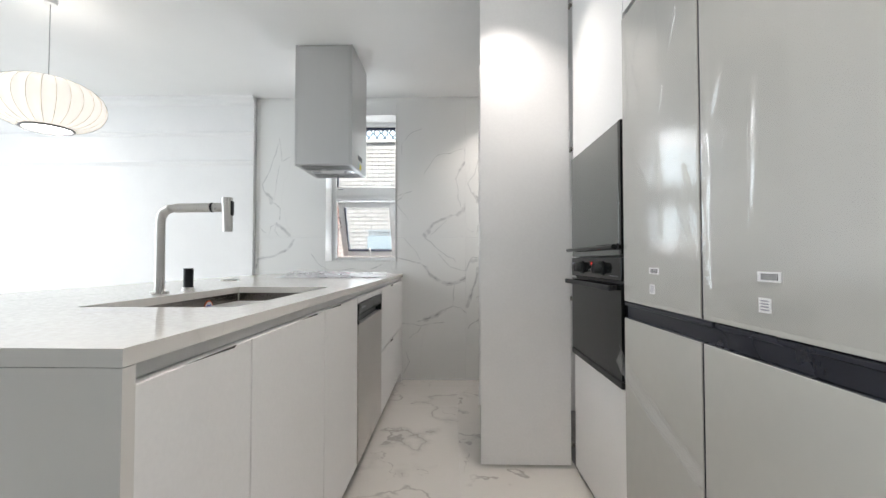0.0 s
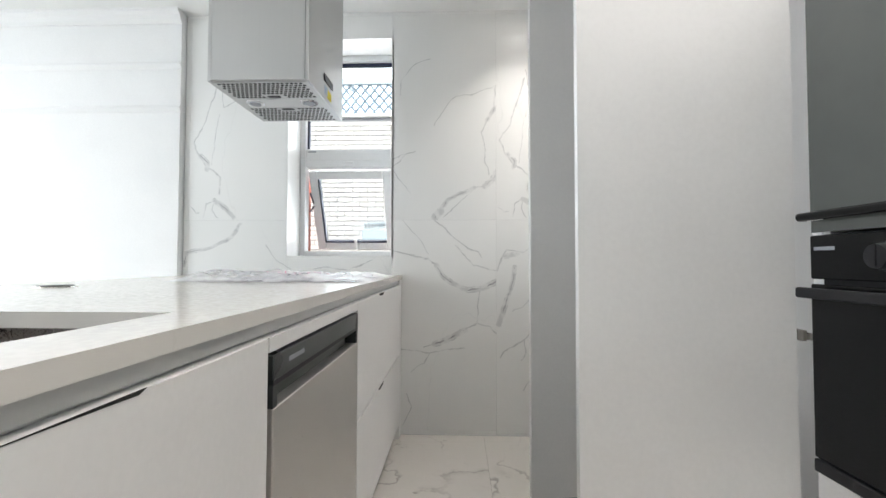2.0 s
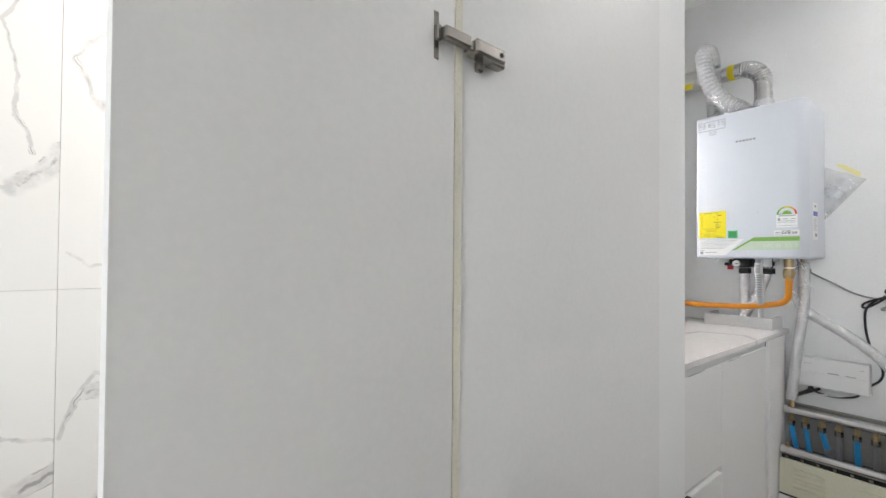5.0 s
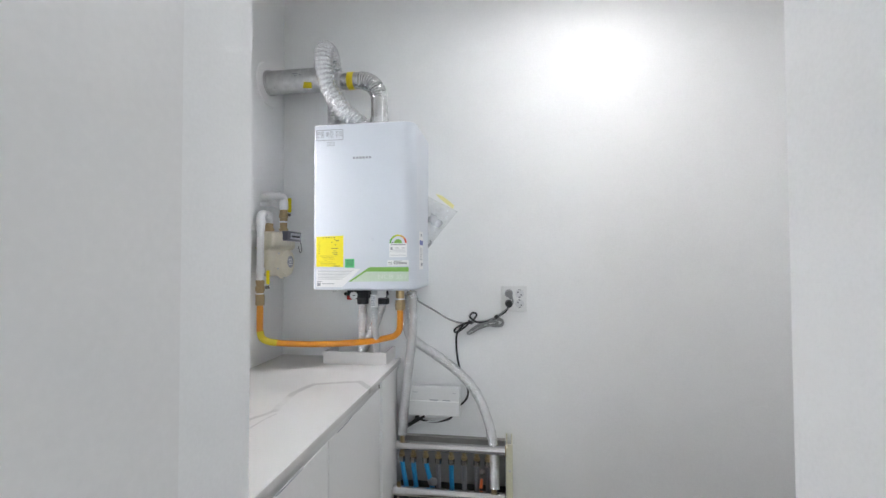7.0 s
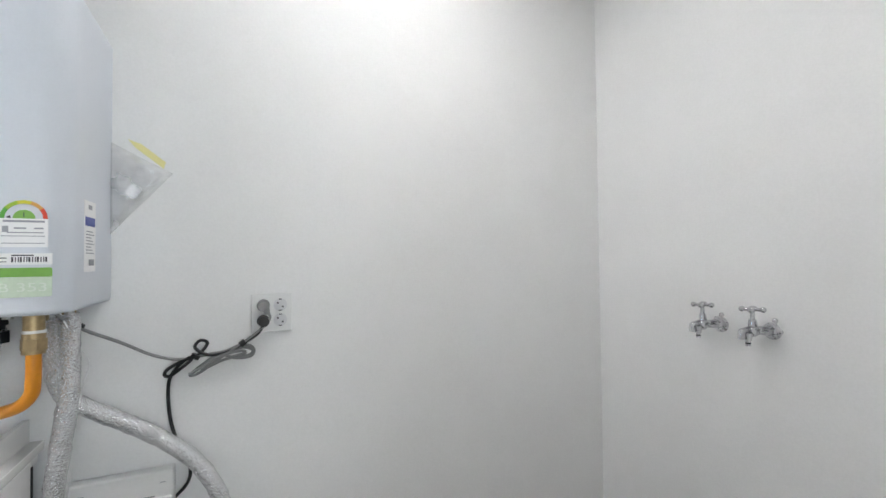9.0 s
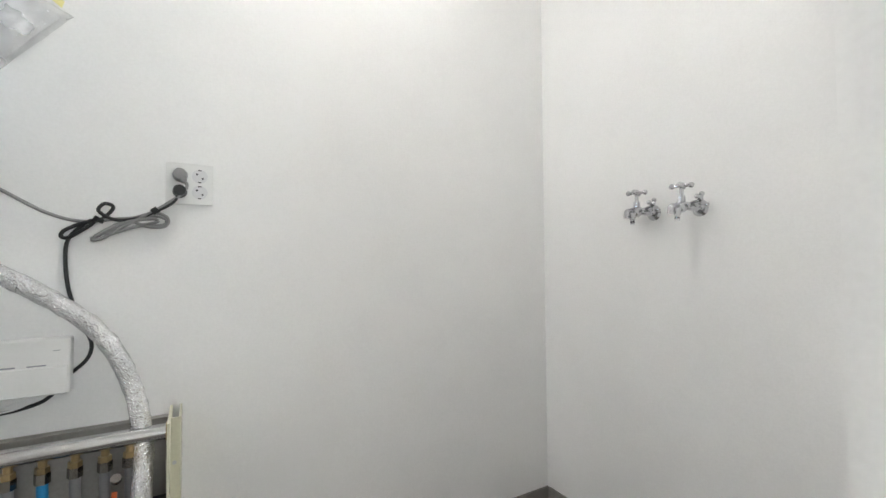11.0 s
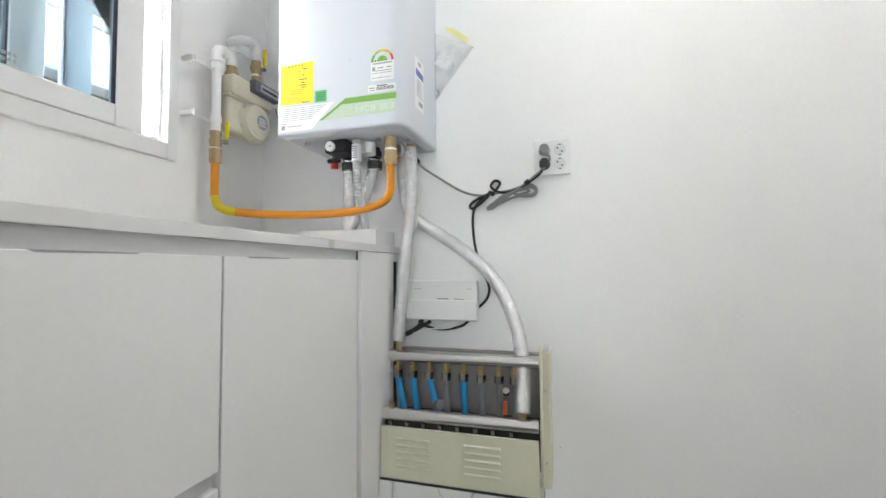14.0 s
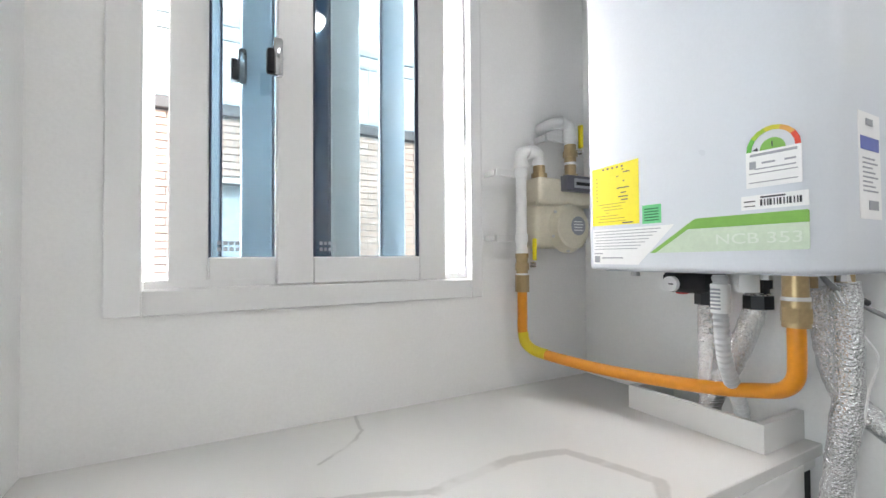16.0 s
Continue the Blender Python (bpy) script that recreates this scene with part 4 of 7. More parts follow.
part("edge_strip", B(HX0, HX0 + 0.0125, HY0 + 0.002, HY0 + 0.012, HZ0, CZ), STEEL_H, hood, smooth=False)
part("edge_strip", B(HX1 - 0.0125, HX1, HY0 + 0.002, HY0 + 0.012, HZ0, CZ), STEEL_H, hood, smooth=False)
under = part("underside", B(HX0 + 0.010, HX1 - 0.010, HY0 + 0.012, HY1 - 0.010, HZ0 + 0.004, HZ0 + 0.012), STEEL_H, hood, smooth=False)
part("light_bar", B(HX0 + 0.012, HX1 - 0.012, 2.945, 3.045, HZ0 - 0.001, HZ0 + 0.003), STEEL_H, under, smooth=False)
for ya, yb in ((2.790, 2.942), (3.048, 3.216)):
    f = part("grease_filter", B(HX0 + 0.012, HX1 - 0.012, ya, yb, HZ0 - 0.001, HZ0 + 0.003), STEEL_H, hood, smooth=False)
    holes = bmesh.new()
    ny = 8
    nx = 19
    for j in range(ny):
        for i in range(nx):
            cx = HX0 + 0.026 + (HX1 - HX0 - 0.052) * (i + (0.5 if j % 2 else 0)) / nx + 0.004
            cy = ya + 0.012 + (yb - ya - 0.024) * j / (ny - 1)
            if abs(cx + 0.842) < 0.042 and abs(cy - (2.925 if ya < 2.9 else 3.065)) < 0.02:
                continue
            cyl(holes, (cx, cy, HZ0 - 0.0018), (cx, cy, HZ0 - 0.0008), 0.0068, seg=10)
    part("hole_pattern", holes, GAP, f, smooth=False)
    cy = 2.925 if ya < 2.9 else 3.065
    part("filter_handle", B(-0.870, -0.818, cy - 0.009, cy + 0.009, HZ0 - 0.004, HZ0 - 0.001, 0.002), BLACK, f, smooth=False)
for cx in (-0.955, -0.727):
    l = part("spot_lamp", C((cx, 2.995, HZ0 - 0.005), (cx, 2.995, HZ0 - 0.001), 0.034, 0.037, 28), CHROME, hood)
    part("lens", C((cx, 2.995, HZ0 - 0.0065), (cx, 2.995, HZ0 - 0.005), 0.023, seg=20), INK_GREY, l)
part("switch_panel", B(HX1, HX1 + 0.003, 2.955, 3.070, 1.722, 1.752), BLACK, hood, smooth=False)
part("blue_sticker", B(HX1, HX1 + 0.0012, 2.962, 3.000, 1.672, 1.705), FACADE_BLUE, hood, smooth=False)
part("yellow_sticker", B(HX1, HX1 + 0.0016, 3.000, 3.052, 1.664, 1.700), YELLOW, hood, smooth=False)

# ---- tall units ----
FXF = 0.5915
fridge = thing("refrigerator", (0.9, 1.03, 0), "four-door greige glass refrigerator still in protective film", "refrigerator")
part("body", B(0.635, 1.25, 0.566, 1.496, 0.0, 1.862), FRIDGE_DARK, fridge, smooth=False)
FILMED = []
for ya, yb in ((1.040, 1.490), (0.574, 1.032)):
    for za, zb in ((0.882, 1.850), (0.020, 0.828)):
        d = part("door", B(FXF + 0.004, 0.632, ya, yb, za, zb, 0.002), FRIDGE_DARK, fridge, "dark door body", False)
        part("glass_front", B(FXF, FXF + 0.0038, ya + 0.001, yb - 0.001, za + 0.001, zb - 0.001, 0.001), FRIDGE_GLASS, d, "greige glass panel", False)
        if za > 0.5:
            FILMED.append((d, ya, yb, za, zb))
# black bars put the shade of the door gap into the shape
part("gap_shade_bar", B(0.612, 0.634, 1.0325, 1.0395, 0.02, 0.828), GAP, fridge, "black bar standing in for the shaded gap between doors", False)
part("gap_shade_bar", B(0.612, 0.634, 1.0325, 1.0395, 0.882, 1.85), GAP, fridge, "black bar standing in for the shaded gap between doors", False)
part("handle_recess", B(0.604, 0.636, 0.572, 1.492, 0.829, 0.881), FRIDGE_DARK, fridge, smooth=False)
part("handle_trim", B(0.5925, 0.606, 0.998, 1.490, 0.868, 0.880, 0.002), FRIDGE_DARK, fridge, smooth=False)
part("handle_trim", B(0.5925, 0.606, 0.574, 0.990, 0.868, 0.880, 0.002), FRIDGE_DARK, fridge, smooth=False)
# creases of the film: from (u, v) to (u, v) on its door, and how far they stand out
FOLDS = {
    True: ((0.03, 0.98, 0.33, 0.68, 0.007), (0.33, 0.68, 0.46, 0.50, 0.006), (0.93, 0.95, 0.88, 0.55, 0.005), (0.88, 0.55, 0.60, 0.37, 0.006), (0.88, 0.86, 0.70, 0.68, 0.005),
           (0.42, 0.98, 0.40, 0.78, 0.006), (0.25, 0.34, 0.05, 0.16, 0.006), (0.43, 0.50, 0.40, 0.22, 0.005), (0.14, 0.38, 0.02, 0.26, 0.004), (0.85, 0.27, 0.84, 0.17, 0.005), (0.60, 0.97, 0.80, 0.80, 0.004)),
    False: ((0.94, 1.00, 0.93, 0.50, 0.005), (0.93, 0.52, 0.94, 0.06, 0.006), (0.90, 0.70, 0.86, 0.63, 0.005), (0.83, 0.57, 0.91, 0.45, 0.007), (0.62, 0.87, 0.68, 0.72, 0.005),
            (0.61, 0.50, 0.63, 0.20, 0.005), (0.97, 0.16, 0.92, 0.05, 0.006), (0.97, 0.40, 0.95, 0.22, 0.005)),
}
for d, ya, yb, za, zb in FILMED:
    def crumple(u, v, ya=ya, yb=yb, za=za, zb=zb, folds=FOLDS[ya > 1]):
        y, z = ya + 0.004 + (yb - ya - 0.008) * u, za + 0.012 + (zb - za - 0.02) * v
        lift = 0.0
        for u0, v0, u1, v1, h in folds:
            du, dv = (u1 - u0) * (yb - ya), (v1 - v0) * (zb - za)
            pu, pv = (u - u0) * (yb - ya), (v - v0) * (zb - za)
            k = max(0.0, min(1.0, (pu * du + pv * dv) / (du * du + dv * dv)))
            d = math.hypot(pu - k * du, pv - k * dv) + 0.004 * noise.noise((u * 7, v * 9, ya))
            lift += h * math.exp(-(d / 0.0055) ** 2) * math.sin(math.pi * (0.08 + 0.84 * k)) ** 0.7
        lift += 0.0012 * (noise.noise((u * 6, v * 4, ya * 9)) + 1)
        return (FXF - 0.0016 - lift, y, z)
    part("protective_film", sheet(120, 130, crumple), FILM, d)
    ly = 1.271 if ya > 1 else 0.8205
    part("barcode_label", B(FXF - 0.0012, FXF - 0.0002, ly - 0.030, ly + 0.030, 0.980, 0.999), PAPER, d, smooth=False)
    part("barcode", joined(*[B(FXF - 0.0016, FXF - 0.0012, ly - 0.022 + 0.004 * i, ly - 0.0198 + 0.004 * i, 0.9835, 0.9955) for i in range(11)]), INK, d, smooth=False)
    part("code_label", B(FXF - 0.0012, FXF - 0.0002, ly - 0.004, ly + 0.028, 0.922, 0.950), PAPER, d, smooth=False)
    part("code_bars", joined(*[B(FXF - 0.0016, FXF - 0.0012, ly + 0.002, ly + 0.022, 0.9265 + 0.0055 * i, 0.9292 + 0.0055 * i) for i in range(4)]), INK_GREY, d, smooth=False)
flap = thing("film_flap", (0.59, 1.3, 0.55), "loose flap of clear protective film on refrigerator door", "plastic film")
part("film", sheet(24, 10, lambda u, v: (FXF - 0.004 - 0.020 * math.exp(-((v - 0.5) * 6) ** 2) - 0.012 * (1 - u) * (1 - v), 1.50 - 0.47 * u - 0.02 * v, 0.735 - 0.20 * u ** 0.8 - 0.060 * v - 0.05 * (1 - u) * v)), FILM, flap)
over = thing("wall_cabinet", (0.9, 1.03, 1.875), "white cabinet above the refrigerator", "cabinet")
part("body", B(0.622, 1.30, 0.566, 1.500, 1.875, CZ), LACQUER, over, smooth=False)
part("door", B(0.600, 0.621, 0.568, 1.034, 1.878, 2.410), LACQUER, over, smooth=False)
part("door", B(0.600, 0.621, 1.038, 1.497, 1.878, 2.410), LACQUER, over, smooth=False)

tall = thing("tall_cabinet", (0.9, 1.81, 0), "white tall cabinet housing the built-in ovens", "cabinet")
part("carcass", joined(B(0.622, 1.30, 1.501, 1.516, 0.0, CZ), B(0.622, 1.30, 2.108, 2.124, 0.0, CZ), B(0.622, 1.30, 1.516, 2.108, 0.0, 0.57), B(0.622, 1.30, 1.516, 2.108, 1.515, CZ), B(1.28, 1.30, 1.516, 2.108, 0.57, 1.515)), LACQUER, tall, smooth=False)
part("door", B(0.600, 0.621, 1.503, 2.120, 1.518, 2.410, 0.0015), LACQUER, tall, smooth=False)
part("door", B(0.600, 0.621, 1.503, 2.120, 0.030, 0.573, 0.0015), LACQUER, tall, smooth=False)
part("filler", B(0.605, 0.621, 1.503, 2.120, 2.412, CZ - 0.001), LACQUER, tall, smooth=False)

mw = thing("built_in_microwave", (0.9, 1.81, 1.045), "built-in microwave with grey mirrored glass flap", "microwave")
part("body", B(0.606, 1.10, 1.518, 2.106, 1.040, 1.512), BLACK, mw, smooth=False)
part("flap_door", B(0.589, 0.606, 1.525, 2.116, 1.078, 1.511, 0.002), OVEN_GREY, mw, "grey mirrored glass flap", False)
part("side_trim", B(0.589, 0.607, 1.505, 1.524, 1.042, 1.511), OVEN_BLACK, mw, smooth=False)
part("lower_strip", B(0.592, 0.606, 1.525, 2.116, 1.038, 1.062), OVEN_GREY, mw, smooth=False)
part("handle", tube([(0.575, 2.105, 1.068), (0.566, 2.07, 1.068), (0.566, 1.56, 1.068), (0.575, 1.53, 1.068)], 0.0085, 12, 4), OVEN_BLACK, mw)
oven = thing("built_in_oven", (0.9, 1.81, 0.577), "built-in black oven with two knobs and bar handle", "oven")
part("body", B(0.606, 1.15, 1.518, 2.106, 0.578, 1.034), BLACK, oven, smooth=False)
panel = part("control_panel", B(0.588, 0.606, 1.506, 2.116, 0.948, 1.032, 0.002), OVEN_BLACK, oven, smooth=False)
for y in (1.950, 1.700):
    k = part("knob", joined(C((0.588, y, 0.990), (0.582, y, 0.990), 0.028, seg=28), C((0.582, y, 0.990), (0.556, y, 0.990), 0.023, 0.020, 28)), DW_DARK, oven)
    part("knob_cap", joined(C((0.556, y, 0.990), (0.5545, y, 0.990), 0.0195, seg=28), B(0.552, 0.556, y - 0.003, y + 0.003, 0.974, 1.008)), BLACK, k)
for i in range(6):
    y = 1.900 - 0.026 * i
    part("push_button", C((0.588, y, 0.982), (0.583, y, 0.982), 0.0045, seg=12), CHROME, oven)
part("clock", B(0.5872, 0.588, 1.800, 1.850, 0.998, 1.016), GAP, panel, smooth=False)
part("clock_digits", joined(*[B(0.5866, 0.5872, 1.806 + 0.013 * i, 1.806 + 0.013 * i + 0.003, 1.001, 1.013) for i in range(3)], B(0.5866, 0.5872, 1.810, 1.826, 1.006, 1.008)), LED_RED, panel, "red clock digits", False)
part("brand_bar", B(0.5868, 0.588, 2.060, 2.105, 1.003, 1.010), INK_GREY, panel, smooth=False)
part("small_print", joined(*[B(0.5872, 0.588, 1.54 + 0.02 * i, 1.552 + 0.02 * i, 0.962, 0.965) for i in range(4)]), INK_GREY, panel, smooth=False)
part("glass_door", B(0.588, 0.606, 1.506, 2.116, 0.604, 0.938, 0.002), OVEN_BLACK, oven, smooth=False)
part("handle", joined(B(0.552, 0.566, 1.530, 2.110, 0.912, 0.932, 0.004, 2), B(0.565, 0.590, 1.545, 1.565, 0.914, 0.930), B(0.565, 0.590, 2.075, 2.095, 0.914, 0.930)), BLACK, oven, smooth=False)
part("bottom_trim", B(0.586, 0.606, 1.506, 2.116, 0.577, 0.601, 0.002), BLACK, oven, smooth=False)

# ---- passage lining and its two hinged leaves ----
lin = setting("passage_panel_south", B(0.622, 1.31, 2.126, 2.150, FU, CZ), LACQUER, "white board lining the passage")
setting("passage_panel_north", B(0.625, 1.309, 3.098, 3.118, FU, CZ), LACQUER, "white board lining the passage")
setting("passage_edge_band", B(0.6205, 0.6350, 3.0915, 3.0978, FU, CZ), BOARD_EDGE, "cream raw board edge")
setting("passage_top", B(0.622, 1.31, 2.151, 3.097, 2.412, CZ - 0.001), LACQUER, "white board over the passage")
setting("jamb_south", B(1.30, 1.309, 2.151, 2.279, FU, 2.412), PAINT, "white jamb closing the passage side")
store = thing("storage_cabinet", (0.9, 3.4, 0), "white tall cabinet beside the passage", "cabinet")
part("body", B(0.645, 1.308, 3.119, 3.692, 0.0, CZ - 0.001), LACQUER, store, smooth=False)
part("door", B(0.623, 0.644, 3.122, 3.690, 0.02, 2.41), LACQUER, store, smooth=False)


def hinge(parent, M, sign=1):
    """A concealed hinge: a cup plate on the leaf, an arm across the gap, a body on the board."""
    p = part("hinge", joined(B(-0.046, -0.034, -0.004, 0.0, -0.034, 0.034, 0.002, 1, M), B(-0.044, -0.036, -0.012, -0.003, -0.010, 0.012, 0.002, 1, M)), NICKEL, parent, "nickel cabinet hinge", False)
    part("arm", joined(B(-0.038, 0.012, -0.022, -0.008, -0.008, 0.010, 0.003, 1, M), B(0.008, 0.020, -0.020, -0.006, -0.010, 0.004, 0.002, 1, M)), NICKEL, p, smooth=False)
    part("mount", joined(B(0.018, 0.082, -0.026, 0.0, -0.012, 0.010, 0.004, 1, M), B(0.060, 0.090, -0.018, 0.0, -0.014, -0.002, 0.003, 1, M), B(0.036, 0.050, -0.010, 0.0, -0.028, -0.010, 0.003, 1, M)), NICKEL, p, smooth=False)
    part("screw", C((M @ Vector((0.070, -0.027, -0.001))), (M @ Vector((0.070, -0.025, -0.001))), 0.004, seg=10), GAP, p)
    return p


leaf = thing("door_leaf", (0.60, 3.09, 0.016), "white panel door leaf standing open by the passage", "door", "passage leaves")
AX = math.atan2(0.077, 0.437)
LM = Matrix.Translation((0.618, 3.089, 0)) @ Matrix.Rotation(AX, 4, "Z")
part("panel", B(-0.430, -0.002, 0.0, 0.021, 0.016, 2.405, 0, 1, LM), LACQUER, leaf, smooth=False)
part("edge_band", B(-0.4312, -0.430, -0.0005, 0.0215, 0.016, 2.405, 0, 1, LM), LACQUER_EDGE, leaf, "bright white edge band", False)
for z in (2.25, 1.623, 0.842, 0.16):
    hinge(leaf, Matrix.Translation((0.618, 3.088, z)) @ Matrix.Rotation(AX * 0.4, 4, "Z") @ Matrix.Diagonal((1.1, 1.1, 1.1 if z > 1 else -1.1, 1)))
leaf2 = thing("door_leaf", (0.37, 2.163, 0.016), "white panel door leaf standing open beside the ovens", "door", "passage leaves")
part("panel", B(0.148, 0.588, 2.153, 2.174, 0.016, 2.405), LACQUER, leaf2, smooth=False)
part("edge_band", B(0.1465, 0.148, 2.1525, 2.1745, 0.016, 2.405), LACQUER_EDGE, leaf2, "bright white edge band", False)
for z in (2.30, 1.572, 0.832, 0.118):
    part("hinge", joined(B(0.589, 0.600, 2.140, 2.168, z - 0.011, z + 0.011, 0.002), B(0.598, 0.606, 2.130, 2.150, z - 0.008, z + 0.006, 0.002)), NICKEL, leaf2, "small nickel hinge", False)

# ---- utility room: counter and cabinets ----
EW = 2.809  # boiler wall
ucount = thing("utility_worktop", (2.15, 3.48, 0.93), "white quartz worktop with grey veins under utility window", "worktop")
part("slab", B(1.463, EW - 0.001, 3.179, 3.779, 0.928, 0.9505, 0.0015), QUARTZ_U, ucount, smooth=False)
part("front_lip", B(1.463, EW - 0.001, 3.192, 3.200, 0.900, 0.928), GOLA, ucount, "recessed aluminium channel", False)


def ucab(x0, x1, label):
    t = thing("utility_cabinet", ((x0 + x1) / 2, 3.45, FU), label, "cabinet", "utility cabinets")
    part("carcass", B(x0, x1, 3.212, 3.778, FU, 0.899), LACQUER, t, smooth=False)
    return t


u1 = ucab(1.464, 1.988, "white base cabinet with two drawers under utility worktop")
d = part("drawer_front", B(1.466, 1.986, 3.190, 3.211, 0.528, 0.900, 0.0015), LACQUER, u1, smooth=False)
part("finger_grip", plate([(1.700, 0.9005), (1.836, 0.9005), (1.828, 0.8985), (1.710, 0.8972)], "y", 3.1892, 0.0008), INK_GREY, d, "dark finger cut", False)
part("channel", B(1.466, 1.986, 3.204, 3.2115, 0.502, 0.526), GOLA, u1, smooth=False)
part("drawer_front", B(1.466, 1.986, 3.190, 3.211, 0.03, 0.500, 0.0015), LACQUER, u1, smooth=False)
part("finger_grip", B(1.60, 1.72, 3.1885, 3.20, 0.4925, 0.501), GAP, u1, smooth=False)
u2 = ucab(1.990, 2.494, "white base cabinet with one door under utility worktop")
d = part("door", B(1.991, 2.492, 3.190, 3.211, 0.03, 0.900, 0.0015), LACQUER, u2, smooth=False)
part("finger_grip", plate([(2.046, 0.9005), (2.182, 0.9005), (2.174, 0.8985), (2.056, 0.8972)], "y", 3.1892, 0.0008), INK_GREY, d, "dark finger cut", False)
part("notch", B(2.484, 2.4935, 3.191, 3.203, 0.901, 0.926), GAP, u2, smooth=False)
fillr = thing("end_panel", (2.61, 3.2, FU), "white filler board between cabinet and boiler wall", "panel")
part("board", B(2.497, 2.730, 3.179, 3.197, FU, 0.927, 0.001), LACQUER, fillr, smooth=False)
part("shadow_gap", B(2.731, 2.807, 3.200, 3.210, FU, 0.927), GAP, fillr, smooth=False)

upst = thing("pipe_box", (2.74, 3.36, 0.951), "low quartz-faced box round the pipes on worktop", "pipe box")
part("front_slab", B(2.652, 2.664, 3.208, 3.500, 0.951, 1.006), QUARTZ_U, upst, smooth=False)
part("side_slab", B(2.664, EW - 0.001, 3.208, 3.222, 0.951, 1.006), QUARTZ_U, upst, smooth=False)
part("side_slab", B(2.664, EW - 0.001, 3.486, 3.500, 0.951, 1.006), QUARTZ_U, upst, smooth=False)
# thin dark sheet on the worktop, drawn for the shade inside the box
part("inside_shade", B(2.6645, EW - 0.002, 3.2225, 3.4855, 0.9508, 0.953), BACK_AND_SHADE, upst, smooth=False)

# ---- boiler ----
BX, BY0, BY1, BZ0, BZ1 = 2.497, 3.047, 3.476, 1.292, 1.980
boiler = thing("gas_boiler", (2.65, 3.26, BZ0), "white wall-hung gas boiler with yellow and green labels", "boiler")
bm = bmesh.new()
bx(bm, BX, EW - 0.001, BY0, BY1, BZ0, BZ1)
front = [e for e in bm.edges if all(abs(v.co.x - BX) < 1e-5 for v in e.verts)]
fr = [e for e in front if all(abs(v.co.y - BY0) < 1e-5 for v in e.verts)]
bmesh.ops.bevel(bm, geom=fr, offset=0.055, segments=8, affect="EDGES", profile=0.5)
es = [e for e in bm.edges if len(e.link_faces) == 2 and e.calc_face_angle(0) > 0.9 and not all(abs(v.co.x - EW) < 0.01 for v in e.verts)]
bmesh.ops.bevel(bm, geom=es, offset=0.010, segments=4, affect="EDGES", profile=0.5)
part("casing", bm, BOILER, boiler)


def lab(name, pts, material, thick=0.0008, lift=0.0):
    """A flat label on the boiler's front, from (y, z) corners."""
    return part(name, plate(pts, "x", BX - lift - thick, thick), material, boiler, smooth=False)


def rect(y0, y1, z0, z1):
    return [(y0, z0), (y1, z0), (y1, z1), (y0, z1)]


def bars(name, rows, material, lift=0.0009):
    part(name, joined(*[plate(rect(*r), "x", BX - lift - 0.0004, 0.0004) for r in rows]), material, boiler, smooth=False)


random.seed(4)
lab("yellow_label", [(3.346, 1.386), (3.463, 1.388), (3.463, 1.512), (3.346, 1.516)], YELLOW)
bars("yellow_label_print", [(3.455 - random.random() * 0.03 - k, 3.455 - 0.085 + random.random() * 0.06 - k, z, z + 0.0016) for k in (0,) for z in [1.394 + 0.0062 * i for i in range(7)]] + [(3.448, 3.452, 1.44 + 0.008 * i, 1.443 + 0.008 * i) for i in range(7)], mat("ochre_print", (0.45, 0.36, 0.01), 0.6))
bars("yellow_label_pen_print", [(3.405 - 0.03 * random.random() - 0.012 * random.random(), 3.405 - 0.004 - 0.035 * random.random(), z, z + 0.0022) for z in (1.437, 1.444, 1.452, 1.462, 1.476, 1.487, 1.494, 1.500)] + [(3.36, 3.385, 1.389, 1.3915)] + [(3.43 - 0.012 * i, 3.435 - 0.012 * i, 1.506, 1.5095) for i in range(5)], INK)
lab("green_label", rect(3.299, 3.339, 1.384, 1.420), GREEN_L)
bars("green_label_print", [(3.304, 3.334, 1.389 + 0.0055 * i, 1.3915 + 0.0055 * i) for i in range(5)], mat("dark_green_print", (0.01, 0.16, 0.05), 0.6))
lab("text_label", [(3.274, 1.379), (3.463, 1.379), (3.463, 1.304), (3.350, 1.304)], PAPER, 0.0005)
bars("fine_print", [(3.458 - 0.003 * (i % 2), 3.300 + 0.0085 * i, 1.373 - 0.0062 * i, 1.3745 - 0.0062 * i) for i in range(7)], INK_GREY)
bars("label_mark", [(3.444, 3.458, 1.308, 1.322), (3.385, 3.438, 1.3165, 1.319), (3.437, 3.459, 1.326, 1.3285)], INK_GREY)
lab("green_band", [(3.324, 1.327), (3.238, 1.384), (3.232, 1.386), (3.074, 1.386), (3.072, 1.384), (3.072, 1.368), (3.248, 1.368), (3.312, 1.327)], GREEN)
lab("pale_band", [(3.311, 1.327), (3.247, 1.3675), (3.072, 1.3675), (3.072, 1.331), (3.074, 1.329)], GREEN_PALE)
FACE = Matrix(((0, 0, -1, BX - 0.0012), (-1, 0, 0, 0), (0, 1, 0, 0), (0, 0, 0, 1)))
lettering("model_number", "NCB 353", 0.024, FACE @ Matrix.Translation((-3.140, 1.347, 0)), mat("faint_white_lettering", (0.67, 0.74, 0.65), 0.45), boiler, 1.35)
# energy label: a graded arc over a white card
lab("energy_card", rect(3.079, 3.152, 1.426, 1.482), PAPER)
SEG = [((0.10, 0.38, 0.05), "green"), ((0.32, 0.50, 0.04), "lime"), ((0.62, 0.58, 0.05), "yellow"), ((0.68, 0.36, 0.10), "orange"), ((0.62, 0.06, 0.03), "red")]
